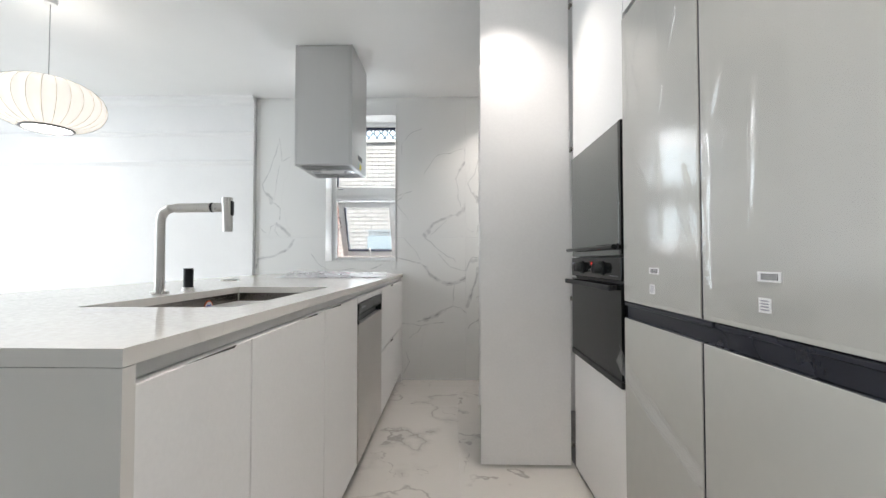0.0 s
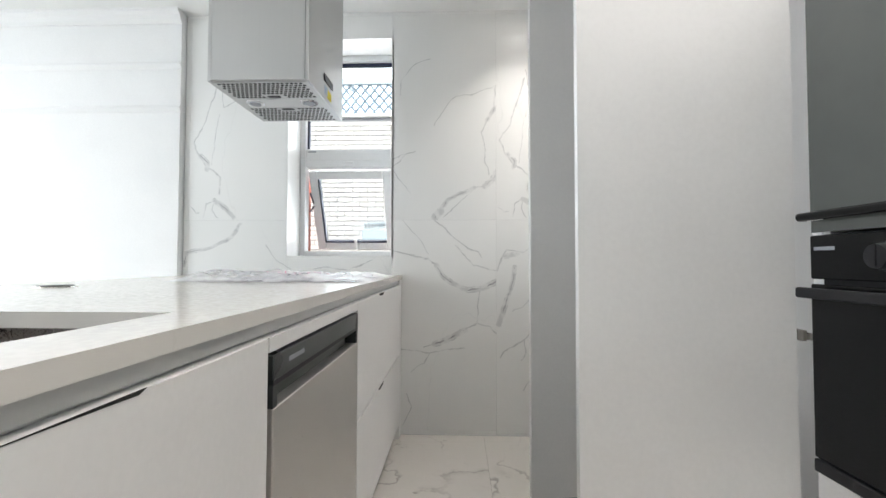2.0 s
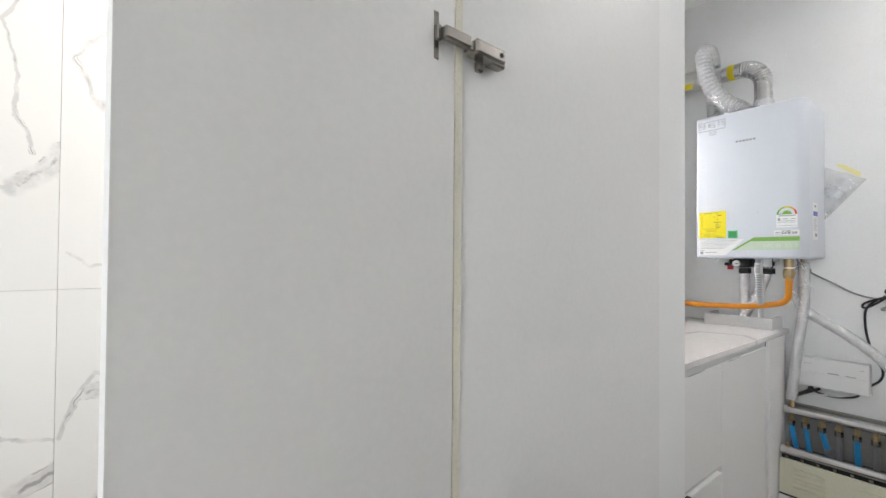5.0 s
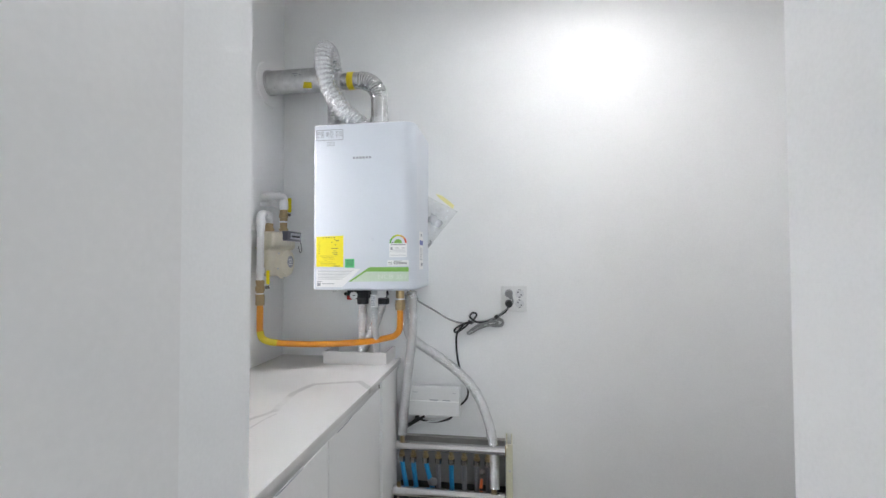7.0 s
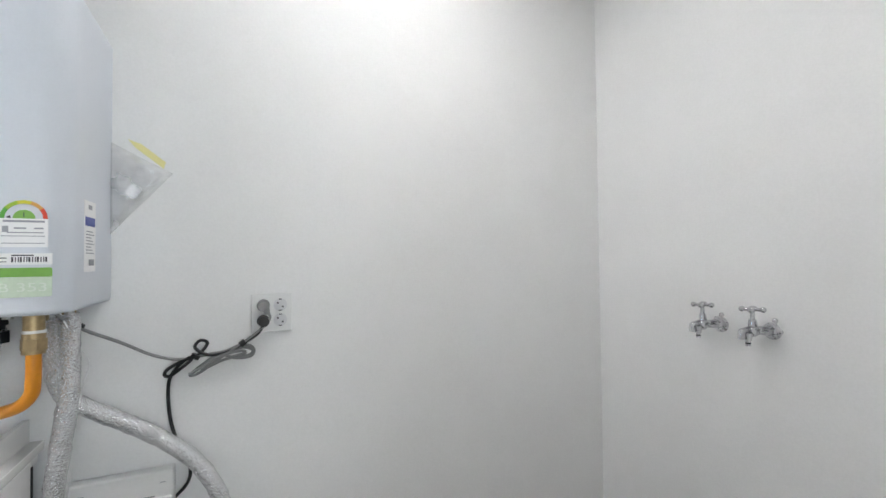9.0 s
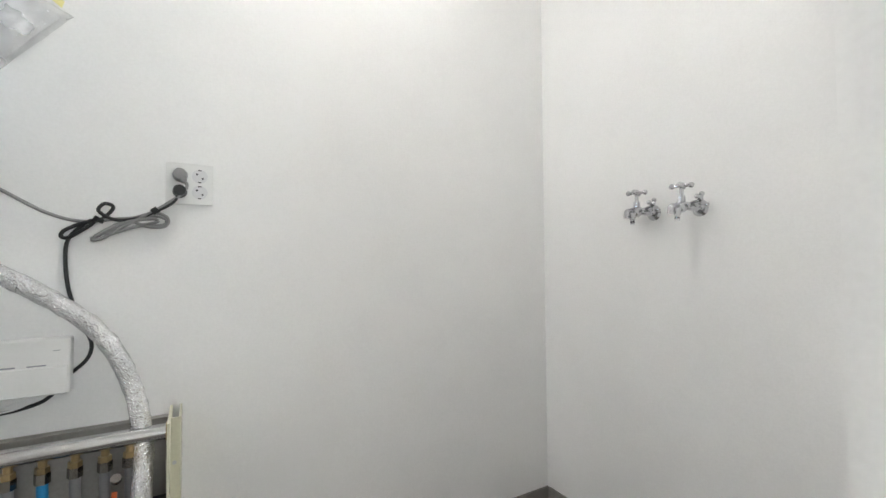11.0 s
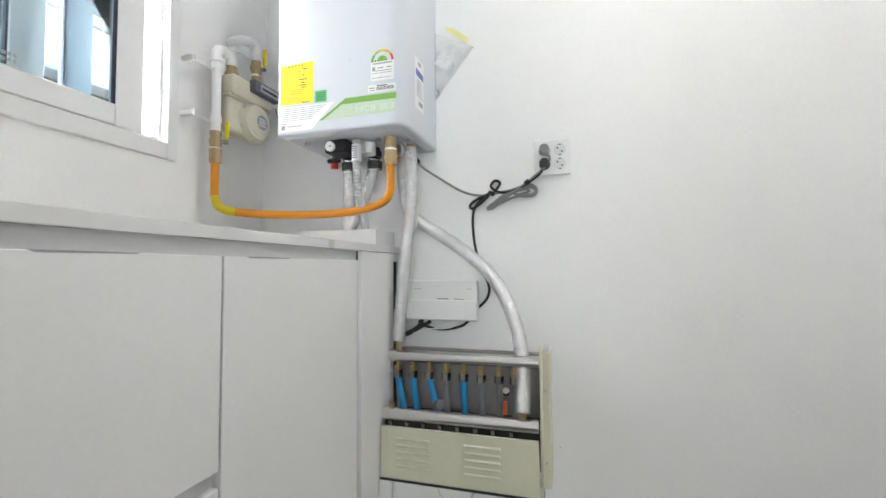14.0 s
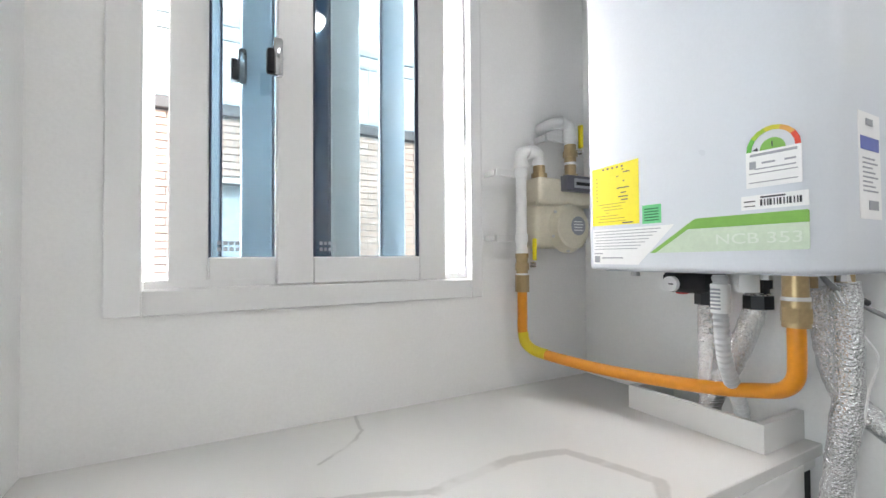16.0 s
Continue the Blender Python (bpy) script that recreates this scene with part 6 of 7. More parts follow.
part("lower_lead", joined(tube([(2.785, 2.930, 0.698), (2.785, 2.955, 0.680), (2.782, 3.010, 0.668), (2.778, 3.060, 0.672), (2.770, 3.100, 0.690), (2.768, 3.085, 0.700)], 0.0045, 8, 6), tube([(2.770, 3.085, 0.692), (2.765, 3.115, 0.665), (2.755, 3.150, 0.648), (2.745, 3.178, 0.638)], 0.0085, 8, 6), tube([(2.775, 3.060, 0.695), (2.765, 3.100, 0.672), (2.752, 3.140, 0.655), (2.740, 3.172, 0.640)], 0.006, 8, 6)), CABLE_BLACK, cab2)
wire = thing("white_wire", (2.76, 3.13, 0.7), "thin white wires hanging beside the control box", "cable")
part("wire", joined(tube([(2.745, 3.118, 1.000), (2.75, 3.112, 0.900), (2.752, 3.118, 0.810), (2.752, 3.146, 0.720), (2.755, 3.135, 0.660), (2.770, 3.060, 0.668), (2.785, 2.990, 0.690)], 0.0020, 6, 8), tube([(2.770, 3.080, 0.668), (2.780, 3.000, 0.672), (2.785, 2.960, 0.690)], 0.0022, 6, 8)), PAPER, wire)

ctl = thing("heating_controller", (2.79, 3.02, 0.70), "white plastic heating controller box on wall", "control box")
part("housing", B(2.768, EW - 0.001, 2.896, 3.148, 0.698, 0.835, 0.006, 3), WHITE_PLASTIC, ctl, smooth=False)
part("cover", B(2.763, 2.769, 2.899, 3.145, 0.701, 0.768, 0.002), WHITE_PLASTIC, ctl, smooth=False)
part("print", joined(B(2.7670, 2.7682, 2.995, 3.035, 0.770, 0.774), B(2.7670, 2.7682, 2.940, 2.975, 0.770, 0.773), B(2.7670, 2.7682, 3.09, 3.125, 0.8045, 0.806), B(2.7670, 2.7682, 2.915, 2.928, 0.8045, 0.806)), INK_GREY, ctl, smooth=False)

# ---- plastic bag hung on the boiler's side ----
bag = thing("plastic_bag", (2.79, 2.98, 1.6), "clear plastic bag of papers hung beside the boiler", "bag")
P0, P1, P2 = Vector((2.80, 3.046, 1.715)), Vector((2.796, 2.905, 1.640)), Vector((2.80, 3.046, 1.470))


def bag_face(s):
    def f(u, v):
        top = P0.lerp(P1, u)
        low = P2.lerp(P1, u)
        q = top.lerp(low, v)
        e = min(u + 0.05, 1 - u, v, 1 - v)
        return (q.x - (0.004 + 0.018 * min(1, e * 5) + 0.006 * noise.noise((u * 6, v * 6, s))) * s, q.y, q.z)
    return f


part("front", sheet(22, 22, bag_face(1)), BAG, bag)
part("paper", plate([(3.040, 1.500), (3.040, 1.660), (2.975, 1.665), (2.930, 1.640)], "x", 2.800, 0.003), PAPER, bag, smooth=False)
part("yellow_note", plate([(3.005, 1.722), (2.990, 1.702), (2.925, 1.650), (2.920, 1.668), (2.975, 1.712)], "x", 2.776, 0.001), mat("pale_yellow_note", (0.84, 0.79, 0.38), 0.6), bag, smooth=False)

# ---- heating manifold ----
man = thing("heating_manifold", (2.72, 2.93, 0.23), "underfloor heating manifold in open cream metal case", "manifold")
part("back_plate", B(2.780, EW - 0.001, 2.694, 3.170, 0.230, 0.600), BACK_AND_SHADE, man, smooth=False)
part("side_channel", joined(B(2.650, EW - 0.001, 2.684, 2.690, 0.215, 0.622), B(2.690, 2.694, 2.664, 2.690, 0.225, 0.622), B(2.694, EW - 0.001, 2.662, 2.666, 0.225, 0.622)), CREAM, man, "cream metal side channel", False)
for z in (0.51, 0.30):
    part("screw", C((2.688, 2.675, z), (2.690, 2.675, z), 0.005, seg=8), GALV, man)
part("dark_base", B(2.640, 2.779, 2.692, 3.172, 0.372, 0.398), GAP, man, smooth=False)
part("upper_tube", C((2.702, 2.692, 0.588), (2.702, 3.176, 0.588), 0.0195, seg=28), STEEL_Y, man, "polished steel header tube")
part("lower_tube", C((2.645, 2.694, 0.418), (2.645, 3.174, 0.418), 0.0205, seg=28), STEEL_Y, man, "polished steel header tube")
part("end_plug", C((2.645, 3.150, 0.430), (2.645, 3.150, 0.452), 0.010, seg=8), BRASS, man)
part("end_plug", C((2.702, 2.688, 0.588), (2.702, 2.694, 0.588), 0.023, seg=12), BRASS, man)
HOSES = ((3.150, 1, 0.020), (3.098, 1, 0.012), (3.042, 1, 0.030), (2.985, 0, 0.0), (2.928, 1, 0.002), (2.871, 0, 0.0), (2.816, 0, 0.0), (2.768, 0, 0.0))
for y, blue, bend in HOSES:
    part("outlet_nut", joined(C((2.700, y, 0.556), (2.700, y, 0.572), 0.0085, seg=8), C((2.700, y, 0.543), (2.700, y, 0.556), 0.0135, seg=6)), BRASS, man)
    part("lock_nut", C((2.700, y, 0.520), (2.700, y, 0.543), 0.0150, seg=6), NICKEL, man)
    part("circuit_hose", tube([(2.700, y, 0.534), (2.700, y - bend * 0.2, 0.500), (2.704, y - bend * 0.6, 0.450), (2.710, y - bend, 0.400)], 0.0106, 14, 6), BLUE_HOSE if blue else GREY_HOSE, man)
part("hose_stub", C((2.705, 3.022, 0.436), (2.685, 3.000, 0.444), 0.016, seg=12), GREY_HOSE, man)
part("valve_lever", plate([(2.791, 0.434), (2.804, 0.436), (2.799, 0.474), (2.789, 0.473)], "x", 2.676, 0.005), RED_ORANGE, man, "orange valve lever", False)
part("valve_body", C((2.690, 2.792, 0.495), (2.680, 2.792, 0.505), 0.011, seg=10), NICKEL, man)
part("hose_nut", C((2.648, 2.741, 0.436), (2.648, 2.741, 0.462), 0.012, seg=8), BRASS, man)
part("hose_nut", C((2.698, 3.147, 0.606), (2.698, 3.147, 0.650), 0.010, seg=8), BRASS, man)
part("red_tag", B(2.735, 2.742, 3.160, 3.172, 0.64, 0.72), RED, man, smooth=False)
for i in range(8):
    part("lower_nut", C((2.640, 3.150 - 0.054 * i, 0.386), (2.640, 3.150 - 0.054 * i, 0.399), 0.008, seg=8), NICKEL, man)
LP = part("louver_panel", plate([(2.694, 0.386), (3.174, 0.386), (3.176, 0.230), (2.690, 0.230)], "x", 2.618, 0.010), CREAM, man, "cream louvred metal panel", False)
for ya in (2.800, 3.015):
    for i in range(5):
        part("louver", B(2.6125, 2.619, ya, ya + 0.110, 0.267 + 0.0205 * i, 0.276 + 0.0205 * i, 0.0028), CREAM, LP, smooth=False)
part("fold_plate", joined(B(2.620, 2.660, 2.684, 2.690, 0.215, 0.262), C((2.640, 2.6835, 0.247), (2.640, 2.684, 0.247), 0.004, seg=8)), CREAM, man, smooth=False)
part("black_seam", B(2.612, 2.640, 2.690, 3.176, 0.225, 0.2298), GAP, man, smooth=False)
mbox = thing("marble_boxing", (2.70, 2.93, FU), "white marble tiled boxing below the manifold", "boxing")
part("front_tile", B(2.610, 2.622, 2.688, 3.178, 0.039, 0.2248), MARBLE_WALL, mbox, smooth=False)
part("side_tile", B(2.622, EW - 0.001, 2.688, 2.700, 0.039, 0.2145), MARBLE_WALL, mbox, smooth=False)
step = thing("low_plinth", (2.62, 2.6, FU), "low white tiled plinth along the boiler wall", "plinth")
part("top_tile", B(2.43, EW - 0.001, 2.240, 3.178, 0.028, 0.038, 0.001), MARBLE_WALL, step, smooth=False)
part("edge_tile", joined(B(2.43, EW - 0.001, 2.240, 2.250, FU, 0.0275), B(2.43, 2.44, 2.250, 3.178, FU, 0.0275)), MARBLE_WALL, step, smooth=False)

# ---- taps on the far wall ----
def wall_tap(x):
    t = thing("wall_tap", (x, 1.298, 1.17), "chrome wall tap with cross handle and hose nozzle", "tap", "utility taps")
    y = 1.298
    part("wall_flange", C((x - 0.020, y, 1.170), (x - 0.020, y + 0.008, 1.170), 0.026, 0.020, 20), CHROME, t)
    part("body", joined(tube([(x - 0.020, y + 0.006, 1.170), (x - 0.018, y + 0.035, 1.172), (x, y + 0.060, 1.176), (x + 0.006, y + 0.083, 1.172)], 0.0125, 14, 5), C((x, y + 0.062, 1.172), (x, y + 0.062, 1.206), 0.013, 0.010, 16), ball(bmesh.new(), (x, y + 0.064, 1.172), 0.018)), CHROME, t)
    part("spout", tube([(x + 0.004, y + 0.075, 1.172), (x + 0.010, y + 0.095, 1.172), (x + 0.010, y + 0.100, 1.160), (x + 0.010, y + 0.100, 1.150)], 0.010, 12, 5), CHROME, t)
    part("nozzle", joined(C((x + 0.002, y + 0.083, 1.168), (x + 0.002, y + 0.083, 1.146), 0.013, 0.009, 14), C((x + 0.002, y + 0.083, 1.146), (x + 0.002, y + 0.083, 1.130), 0.0068, seg=12)), CHROME, t)
    part("nozzle_ring", C((x + 0.002, y + 0.083, 1.136), (x + 0.002, y + 0.083, 1.140), 0.0074, seg=12), BLACK, t)
    part("stem", C((x, y + 0.062, 1.206), (x, y + 0.062, 1.228), 0.006, seg=12), CHROME, t)
    cross = bmesh.new()
    for k in range(4):
        a = math.pi / 2 * k + 0.35
        e = (x + 0.026 * math.cos(a), y + 0.062 + 0.026 * math.sin(a), 1.236)
        cyl(cross, (x, y + 0.062, 1.236), e, 0.005, seg=10)
        ball(cross, e, 0.0085, u=12, v=8)
    ball(cross, (x, y + 0.062, 1.237), 0.010, u=12, v=8)
    part("cross_handle", cross, CHROME, t)
    side = bmesh.new()
    cyl(side, (x - 0.012, y + 0.040, 1.180), (x - 0.050, y + 0.050, 1.186), 0.007, seg=10)
    for k in range(4):
        a = math.pi / 2 * k + 0.5
        e = (x - 0.054 + 0.006 * math.sin(a), y + 0.052 + 0.022 * math.cos(a), 1.186 + 0.024 * math.sin(a))
        cyl(side, (x - 0.054, y + 0.052, 1.186), e, 0.0045, seg=8)
        ball(side, e, 0.0075, u=10, v=8)
    part("side_handle", side, CHROME, t)
    return t


wall_tap(2.305)
wall_tap(2.153)

# ---- lamps ----
for lx, ly in DOWNLIGHTS:
    dl = thing("downlight", (lx, ly, CZ), "small round recessed ceiling downlight", "lamp", "kitchen downlights")
    part("ring", joined(C((lx, ly, CZ - 0.006), (lx, ly, CZ - 0.0005), 0.050, 0.054, 28)), WHITE_PLASTIC, dl)
    part("diffuser", C((lx, ly, CZ - 0.0075), (lx, ly, CZ - 0.006), 0.040, seg=24), LED, dl)
cl = thing("ceiling_light", (2.22, 2.27, 2.69), "small round white flush utility ceiling light", "lamp")
part("housing", C((2.22, 2.27, 2.705), (2.22, 2.27, 2.729), 0.118, 0.122, 40), WHITE_PLASTIC, cl)
part("diffuser", C((2.22, 2.27, 2.692), (2.22, 2.27, 2.705), 0.100, 0.114, 40), LED_ROUND, cl)
# body of the added fill panel, out of view
lp = thing("added_fill_panel", (-3.5, 1.7, 2.40), "added flat white panel, out of view, brightening the living wall", "lamp")
part("housing", B(-4.18, -2.82, 1.32, 2.08, 2.412, CZ - 0.0005, 0.004), WHITE_PLASTIC, lp, smooth=False)
part("diffuser", B(-4.15, -2.85, 1.35, 2.05, 2.402, 2.412, 0.003), FILL_PANEL, lp, smooth=False)
pend = thing("pendant_lamp", (-2.18, 2.25, 1.72), "saucer-shaped cream ribbed pendant lamp on grey cord", "lamp")
PC = Vector((-2.18, 2.25, 1.860))


def saucer(u, v):
    a, b = 2 * math.pi * u, -1.25 + 2.55 * v
    rr = 0.255 * math.cos(b) ** 0.75 if abs(b) < 1.57 else 0
    ribs = 1 - 0.030 * abs(math.sin(a * 14))
    return (PC.x + rr * ribs * math.cos(a), PC.y + rr * ribs * math.sin(a), PC.z + 0.135 * math.sin(b))


part("shade", sheet(168, 26, saucer), SHADE, pend)
for k in range(28):
    a = 2 * math.pi * k / 28
    pts = []
    for j in range(11):
        b = -1.22 + 2.45 * j / 10
        rr = 0.2565 * math.cos(b) ** 0.75
        pts.append((PC.x + rr * math.cos(a), PC.y + rr * math.sin(a), PC.z + 0.136 * math.sin(b)))
    part("rib", tube(pts, 0.0012, 5, 1, straight=True), CABLE_GREY, pend)
part("bottom_ring", tube([(PC.x + 0.110 * math.cos(2 * math.pi * k / 32), PC.y + 0.110 * math.sin(2 * math.pi * k / 32), PC.z - 0.131) for k in range(33)], 0.007, 8, 1, straight=True), CABLE_GREY, pend)
part("bulb_disc", C((PC.x, PC.y, PC.z - 0.127), (PC.x, PC.y, PC.z - 0.123), 0.104, seg=32), LED, pend)
part("cord", C((PC.x, PC.y, PC.z + 0.125), (PC.x, PC.y, CZ - 0.02), 0.0020, seg=8), CABLE_GREY, pend)
part("ceiling_cup", C((PC.x, PC.y, CZ - 0.03), (PC.x, PC.y, CZ - 0.0005), 0.030, 0.034, 24), WHITE_PLASTIC, pend)

# ---- outside: the building over the lane ----
ground = setting("ground", B(-40, 40, 3.96, 60, -3.1, -3.0), mat("lane_concrete", (0.30, 0.29, 0.28), 0.9, grain=30, vary=0.2), "pale concrete lane outside")
OY = 7.2
setting("backdrop", B(-90, 90, 70, 70.5, -3.0, 90), SKY_HAZE, "bright hazy white sky")
house = thing("brick_house", (-1, OY + 0.15, -3.0), "pale whitewashed brick house across the lane", "building")
part("wall", joined(B(-9.0, 0.4, OY + 0.012, OY + 0.30, -3.0, 3.06), B(-9.0, -4.4, OY + 0.012, OY + 0.30, 3.06, 3.59), B(-2.67, -1.93, OY + 0.012, OY + 0.30, 3.06, 3.59)), MORTAR, house, smooth=False)
for xa, xb in ((-4.4, -2.67), (-1.93, 0.4)):
    part("ledge", B(xa - 0.02, xb + 0.02, OY - 0.05, OY + 0.30, 3.02, 3.065, 0.006), PAPER, house, "white coping ledge", False)
    lat = bmesh.new()
    n = int((xb - xa) / 0.13)
    for i in range(n):
        cx = xa + (xb - xa) * (i + 0.5) / n
        for k in range(3):
            cz = 3.065 + 0.47 * (k + 0.5) / 3
            for s in (1, -1):
                cyl(lat, (cx - 0.06, OY + 0.1 + 0.01 * s, cz - s * 0.075), (cx + 0.06, OY + 0.1 + 0.01 * s, cz + s * 0.075), 0.017, seg=5)
    part("lattice", lat, LATTICE, house, "blue-grey diamond lattice railing", False)
    part("lattice_rail", joined(B(xa, xb, OY + 0.07, OY + 0.13, 3.535, 3.575), B(xa, xb, OY + 0.08, OY + 0.12, 3.066, 3.085)), FACADE_BLUE, house, smooth=False)
part("wall_coping", B(-2.70, -1.90, OY - 0.03, OY + 0.32, 3.59, 3.63), PAPER, house, smooth=False)
part("roof_frame", joined(tube([(-2.45, OY + 0.6, 3.3), (-2.45, OY + 0.6, 5.4)], 0.03, 8, 1), tube([(-2.45, OY + 0.6, 4.45), (-1.75, OY + 0.6, 3.65)], 0.025, 8, 1), tube([(-2.9, OY + 0.6, 4.4), (-0.4, OY + 0.6, 4.9)], 0.03, 8, 1)), FACADE_BLUE, house, "blue-grey pipe frame on roof")
part("vent_box", B(-1.44, -0.75, OY - 0.06, OY + 0.012, 1.20, 1.43, 0.01), FACADE_BLUE, house, "blue-grey metal box on wall", False)
part("vent_bars", joined(*[B(-1.42 + 0.05 * i, -1.405 + 0.05 * i, OY - 0.05, OY - 0.03, 1.43, 1.52) for i in range(13)], B(-1.44, -0.75, OY - 0.05, OY - 0.03, 1.515, 1.53)), FACADE_BLUE, house, smooth=False)
flat = thing("brick_apartment", (4, OY + 0.15, -3.0), "pale pink brick apartment house with balcony across lane", "building")
part("wall", joined(B(0.42, 1.70, OY + 0.012, OY + 0.30, -3.0, 2.64), B(2.02, 9.0, OY + 0.012, OY + 0.30, -3.0, 2.64), B(1.70, 2.02, OY + 0.012, OY + 0.30, 2.08, 2.64), B(0.42, 9.0, OY + 1.0, OY + 1.2, 2.64, 6.0)), MORTAR, flat, smooth=False)
part("balcony_slab", B(0.42, 9.0, OY - 0.06, OY + 1.0, 2.64, 2.74, 0.006), mat("dark_slab_edge", (0.14, 0.15, 0.17), 0.7), flat, smooth=False)
part("door", B(1.70, 2.02, OY + 0.14, OY + 0.18, -0.2, 2.08), FACADE_BLUE, flat, "blue-grey metal door", False)
part("door_frame", joined(B(1.70, 1.74, OY + 0.0, OY + 0.14, -0.2, 2.08), B(1.74, 2.02, OY + 0.0, OY + 0.14, 2.03, 2.08)), GALV, flat, smooth=False)
part("upper_panel", B(0.42, 9.0, OY + 0.9, OY + 0.99, 2.76, 6.0), mat("pale_blue_wall", (0.62, 0.68, 0.72), 0.7), flat, smooth=False)
part("balcony_rail", joined(B(0.42, 9.0, OY - 0.02, OY + 0.02, 3.50, 3.55), B(0.42, 9.0, OY - 0.015, OY + 0.015, 3.36, 3.39), B(0.42, 9.0, OY - 0.015, OY + 0.015, 2.76, 2.79)), FACADE_BLUE, flat, smooth=False)
for i in range(60):
    x = 0.5 + 0.13 * i
    part("baluster", B(x, x + 0.022, OY - 0.011, OY + 0.011, 2.79, 3.50), PAPER, flat, smooth=False)

# ---- small marks on the utility wall ----
mk = thing("wall_scuff", (EW, 2.24, 0.14), "short grey scuff mark on white wall", "scuff mark")
part("mark", joined(plate([(2.245, 0.131), (2.215, 0.136), (2.210, 0.1385), (2.240, 0.134)], "x", EW - 0.0006, 0.0004), plate([(2.640, 0.300), (2.636, 0.300), (2.637, 0.305)], "x", EW - 0.0006, 0.0004)), INK_GREY, mk, smooth=False)

# ---- pieces: wall tiles, floor tiles, baseboard tiles, bricks ----
def tile_mesh(name, sx, sy, sz, material, bevel=0.0012):
    bm = B(0, sx, 0, sy, 0, sz, bevel)
    me = bpy.data.meshes.new(name)
    bm.to_mesh(me)
    bm.free()
    me.materials.append(material)
    return me


J = 0.0006
xs = [-1.7155, -1.687, -1.087, -0.487, 0.113, 0.622]
zs = [0.0, 0.02, 1.22, 2.42, CZ]
for xa, xb in zip(xs, xs[1:]):
    for za, zb in zip(zs, zs[1:]):
        cells = [(xa, xb, za, zb)]
        if xa < WX1 and xb > WX0 and xb - xa > 0.1:
            cells = []
            if xa < WX0 - 0.012:
                cells.append((xa, min(xb, WX0 - 0.012), za, zb))
            if xb > WX1 + 0.012:
                cells.append((max(xa, WX1 + 0.012), xb, za, zb))
            m0, m1 = max(xa, WX0 - 0.012), min(xb, WX1 + 0.012)
            if za < WZ0 - 0.012:
                cells.append((m0, m1, za, min(zb, WZ0 - 0.012)))
            if zb > WZ1 + 0.012:
                cells.append((m0, m1, max(za, WZ1 + 0.012), zb))
        for a, b, c, d in cells:
            if b - a > 0.006 and d - c > 0.006:
                across = 2 if xa > 0.1 else 1 if xa > -0.5 else 0
                stone = (TILE_UPPER_WINDOW, TILE_UPPER, TILE_UPPER_END)[across] if za > 1.2 else (TILE_LOWER_WINDOW, TILE_LOWER, TILE_LOWER_END)[across]
                piece("tile", tile_mesh("tile", b - a - J, 0.011, d - c - J, stone, 0.0004), (a + J / 2, 3.694, c + J / 2), wall_north)

kitchen_floor = bpy.data.objects["floor_bed"]
full = tile_mesh("tile", 0.6 - J, 1.2 - J, 0.004, MARBLE_FLOOR, 0.0008)
for i in range(-10, 2):
    x = 0.04 + 0.6 * i
    y = 3.692 - 1.2 * 6 + (0.54 if i % 2 else 0.0)
    k = 0
    while y < 3.69:
        y1 = min(y + 1.2, 3.692)
        y0 = max(y, -3.5)
        x1 = min(x + 0.6, 0.616)
        if x1 - x > 0.05 and y1 - y0 > 0.02 and x > -6:
            me = full if (y1 - y0 > 1.199 and x1 - x > 0.599) else tile_mesh("tile", x1 - x - J, y1 - y0 - J, 0.004, MARBLE_FLOOR, 0.0008)
            piece("tile", me, (x + J / 2, y0 + J / 2, -0.004), kitchen_floor)
        y += 1.2
util_floor = bpy.data.objects["floor_utility"]
ut = tile_mesh("tile", 0.3 - 0.004, 0.3 - 0.004, 0.004, TILE_GREY, 0.001)
for i in range(8):
    for j in range(9):
        x, y = 2.803 - 0.3 * (i + 1), 1.304 + 0.3 * j - 0.02
        if x > 0.55:
            piece("tile", ut, (x + 0.002, y + 0.002, FU - 0.004), util_floor)
base_e = tagged(new("baseboard_east"), "brown-grey tile baseboard along boiler wall", "baseboard", kind="structure")
ys = [1.299, 1.428, 1.732, 2.042, 2.239]
for a, b in zip(ys, ys[1:]):
    piece("tile", tile_mesh("tile", 0.009, b - a - 0.003, 0.080, TILE_GREY, 0.001), (EW - 0.0095, a + 0.0015, FU), base_e)
base_s = tagged(new("baseboard_south"), "brown-grey tile baseboard along tap wall", "baseboard", kind="structure")
xb = 2.798
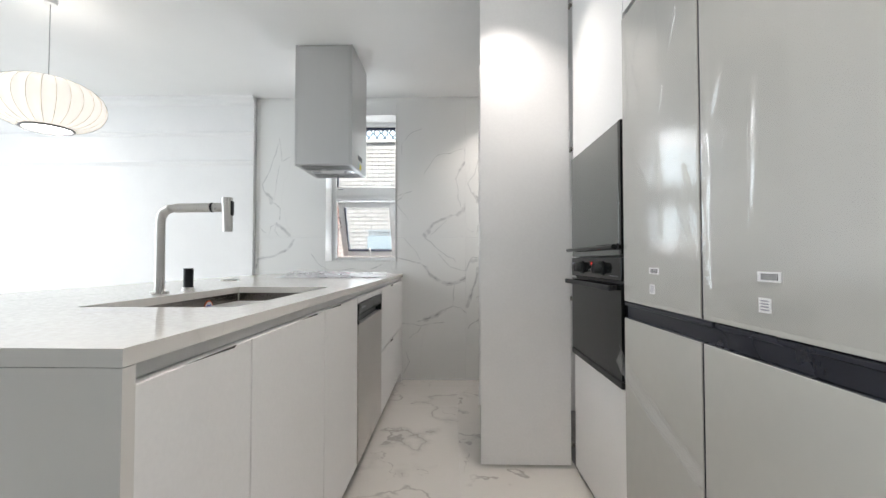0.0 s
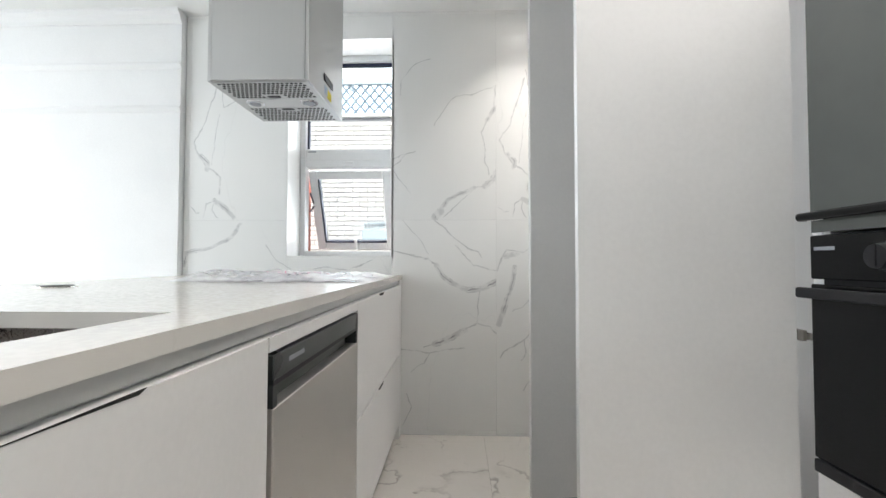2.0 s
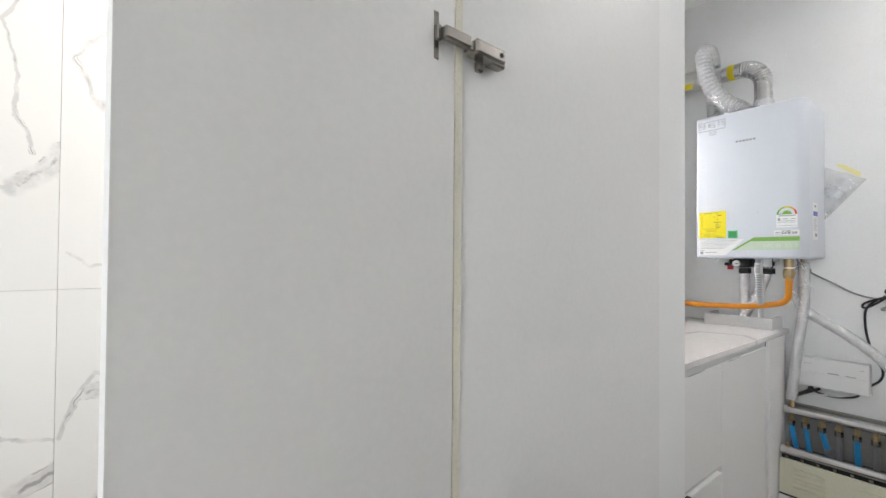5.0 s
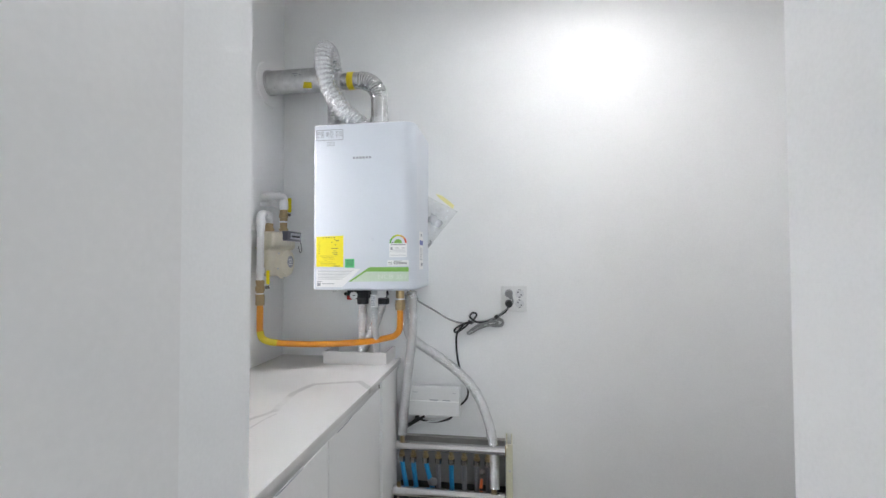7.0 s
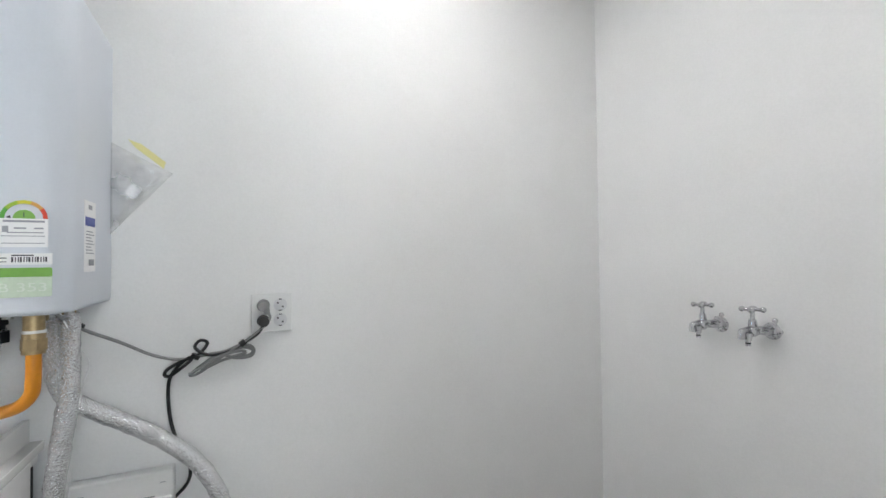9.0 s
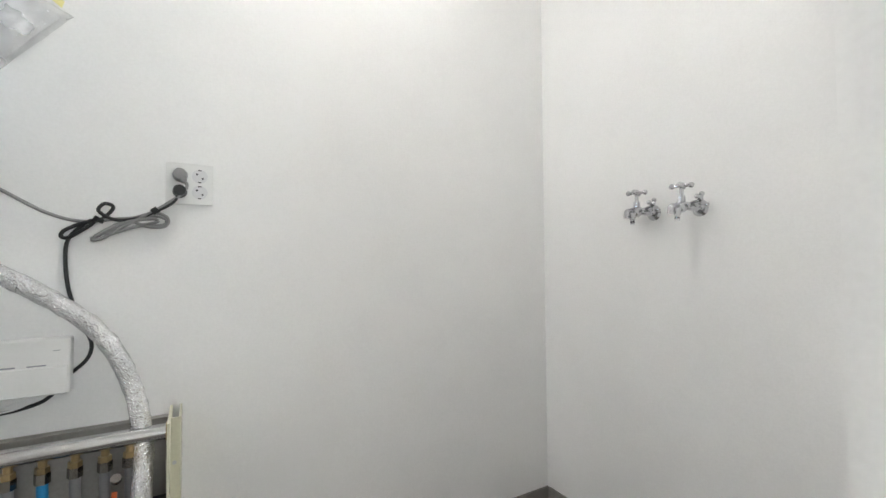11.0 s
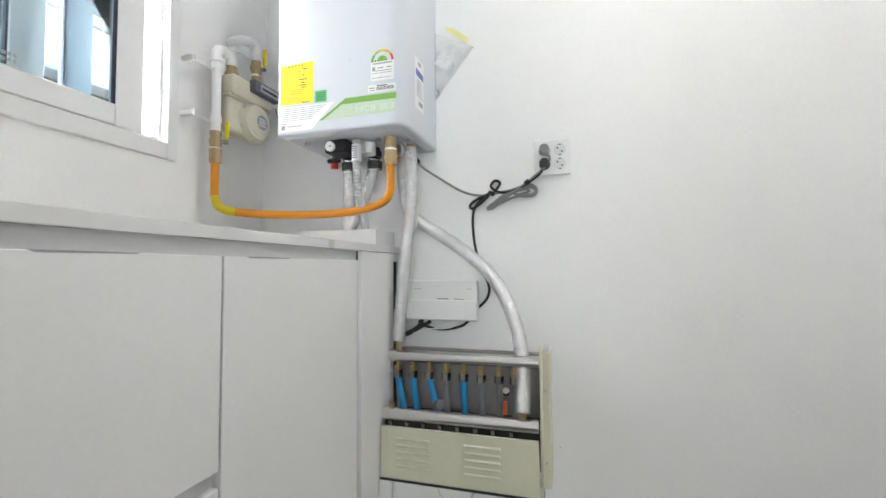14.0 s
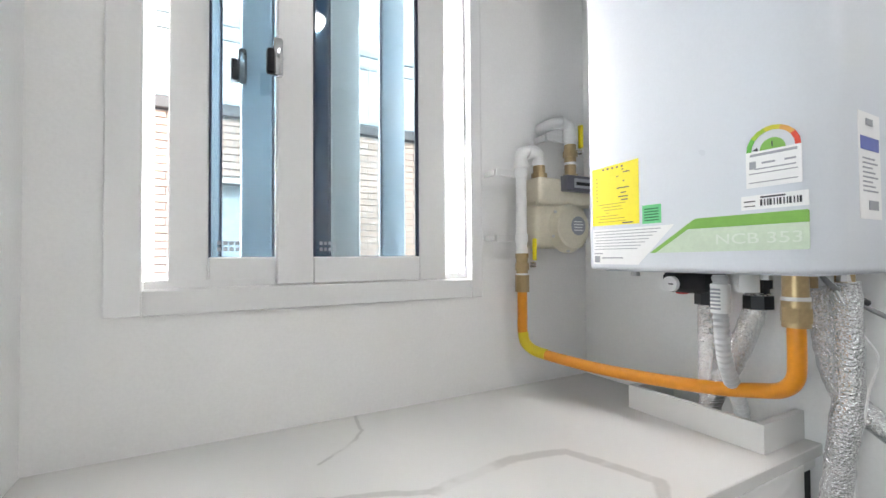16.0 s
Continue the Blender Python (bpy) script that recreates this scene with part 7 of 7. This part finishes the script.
while xb > 1.50:
    xa = max(1.492, xb - 0.305)
    piece("tile", tile_mesh("tile", xb - xa - 0.003, 0.009, 0.080, TILE_GREY, 0.001), (xa + 0.0015, 1.2985, FU), base_s)
    xb -= 0.305

# bricks: those seen through the windows are parts, the rest is one joined sheet
BL, BH = 0.215, 0.0675
brick = tile_mesh("brick", BL - 0.011, 0.020, BH - 0.011, BRICK, 0.003)
brick_p = tile_mesh("brick", BL - 0.011, 0.020, BH - 0.011, BRICK_PINK, 0.003)


def in_door(x, z):
    return 1.70 - BL < x < 2.02 and z < 2.08


def bricks(owner, me, material, x0, x1, z0, z1, near, holes=None):
    verts, faces = [], []
    count = 0
    row = 0
    z = z0
    rng = random.Random(7)
    while z + BH <= z1 + 1e-6:
        x = x0 - (BL / 2 if row % 2 else 0)
        while x < x1:
            if x >= x0 - 1e-6 and x + BL <= x1 + 1e-6 and not (holes and holes(x, z)):
                dy = rng.uniform(-0.004, 0.004)
                if near(x, z) and count < 300:
                    piece("brick", me, (x + 0.005, OY - 0.006 + dy, z + 0.005), owner)
                    count += 1
                else:
                    k = len(verts)
                    for px in (x + 0.005, x + BL - 0.006):
                        for py in (OY - 0.006 + dy, OY + 0.014):
                            for pz in (z + 0.005, z + BH - 0.006):
                                verts.append((px, py, pz))
                    faces += [(k, k + 1, k + 5, k + 4), (k, k + 2, k + 3, k + 1), (k + 4, k + 5, k + 7, k + 6), (k + 1, k + 3, k + 7, k + 5), (k, k + 4, k + 6, k + 2)]
            x += BL
        z += BH
        row += 1
    me2 = bpy.data.meshes.new("brickwork")
    me2.from_pydata(verts, [], faces)
    me2.materials.append(material)
    me2.update()
    ob = new("brickwork", me2)
    ob.location = -base_of(owner)
    ob.parent = owner
    ob["kind"] = "stuff"


bricks(house, brick, BRICK, -4.6, 0.4, 0.2, 3.02, lambda x, z: -2.35 < x < -0.95 and 1.05 < z < 3.02)
bricks(house, brick, BRICK, -2.67, -1.93, 3.02, 3.60, lambda x, z: False)
bricks(flat, brick_p, BRICK_PINK, 0.42, 4.6, 0.2, 2.64, lambda x, z: 1.2 < x < 3.2 and 1.35 < z < 2.64, in_door)
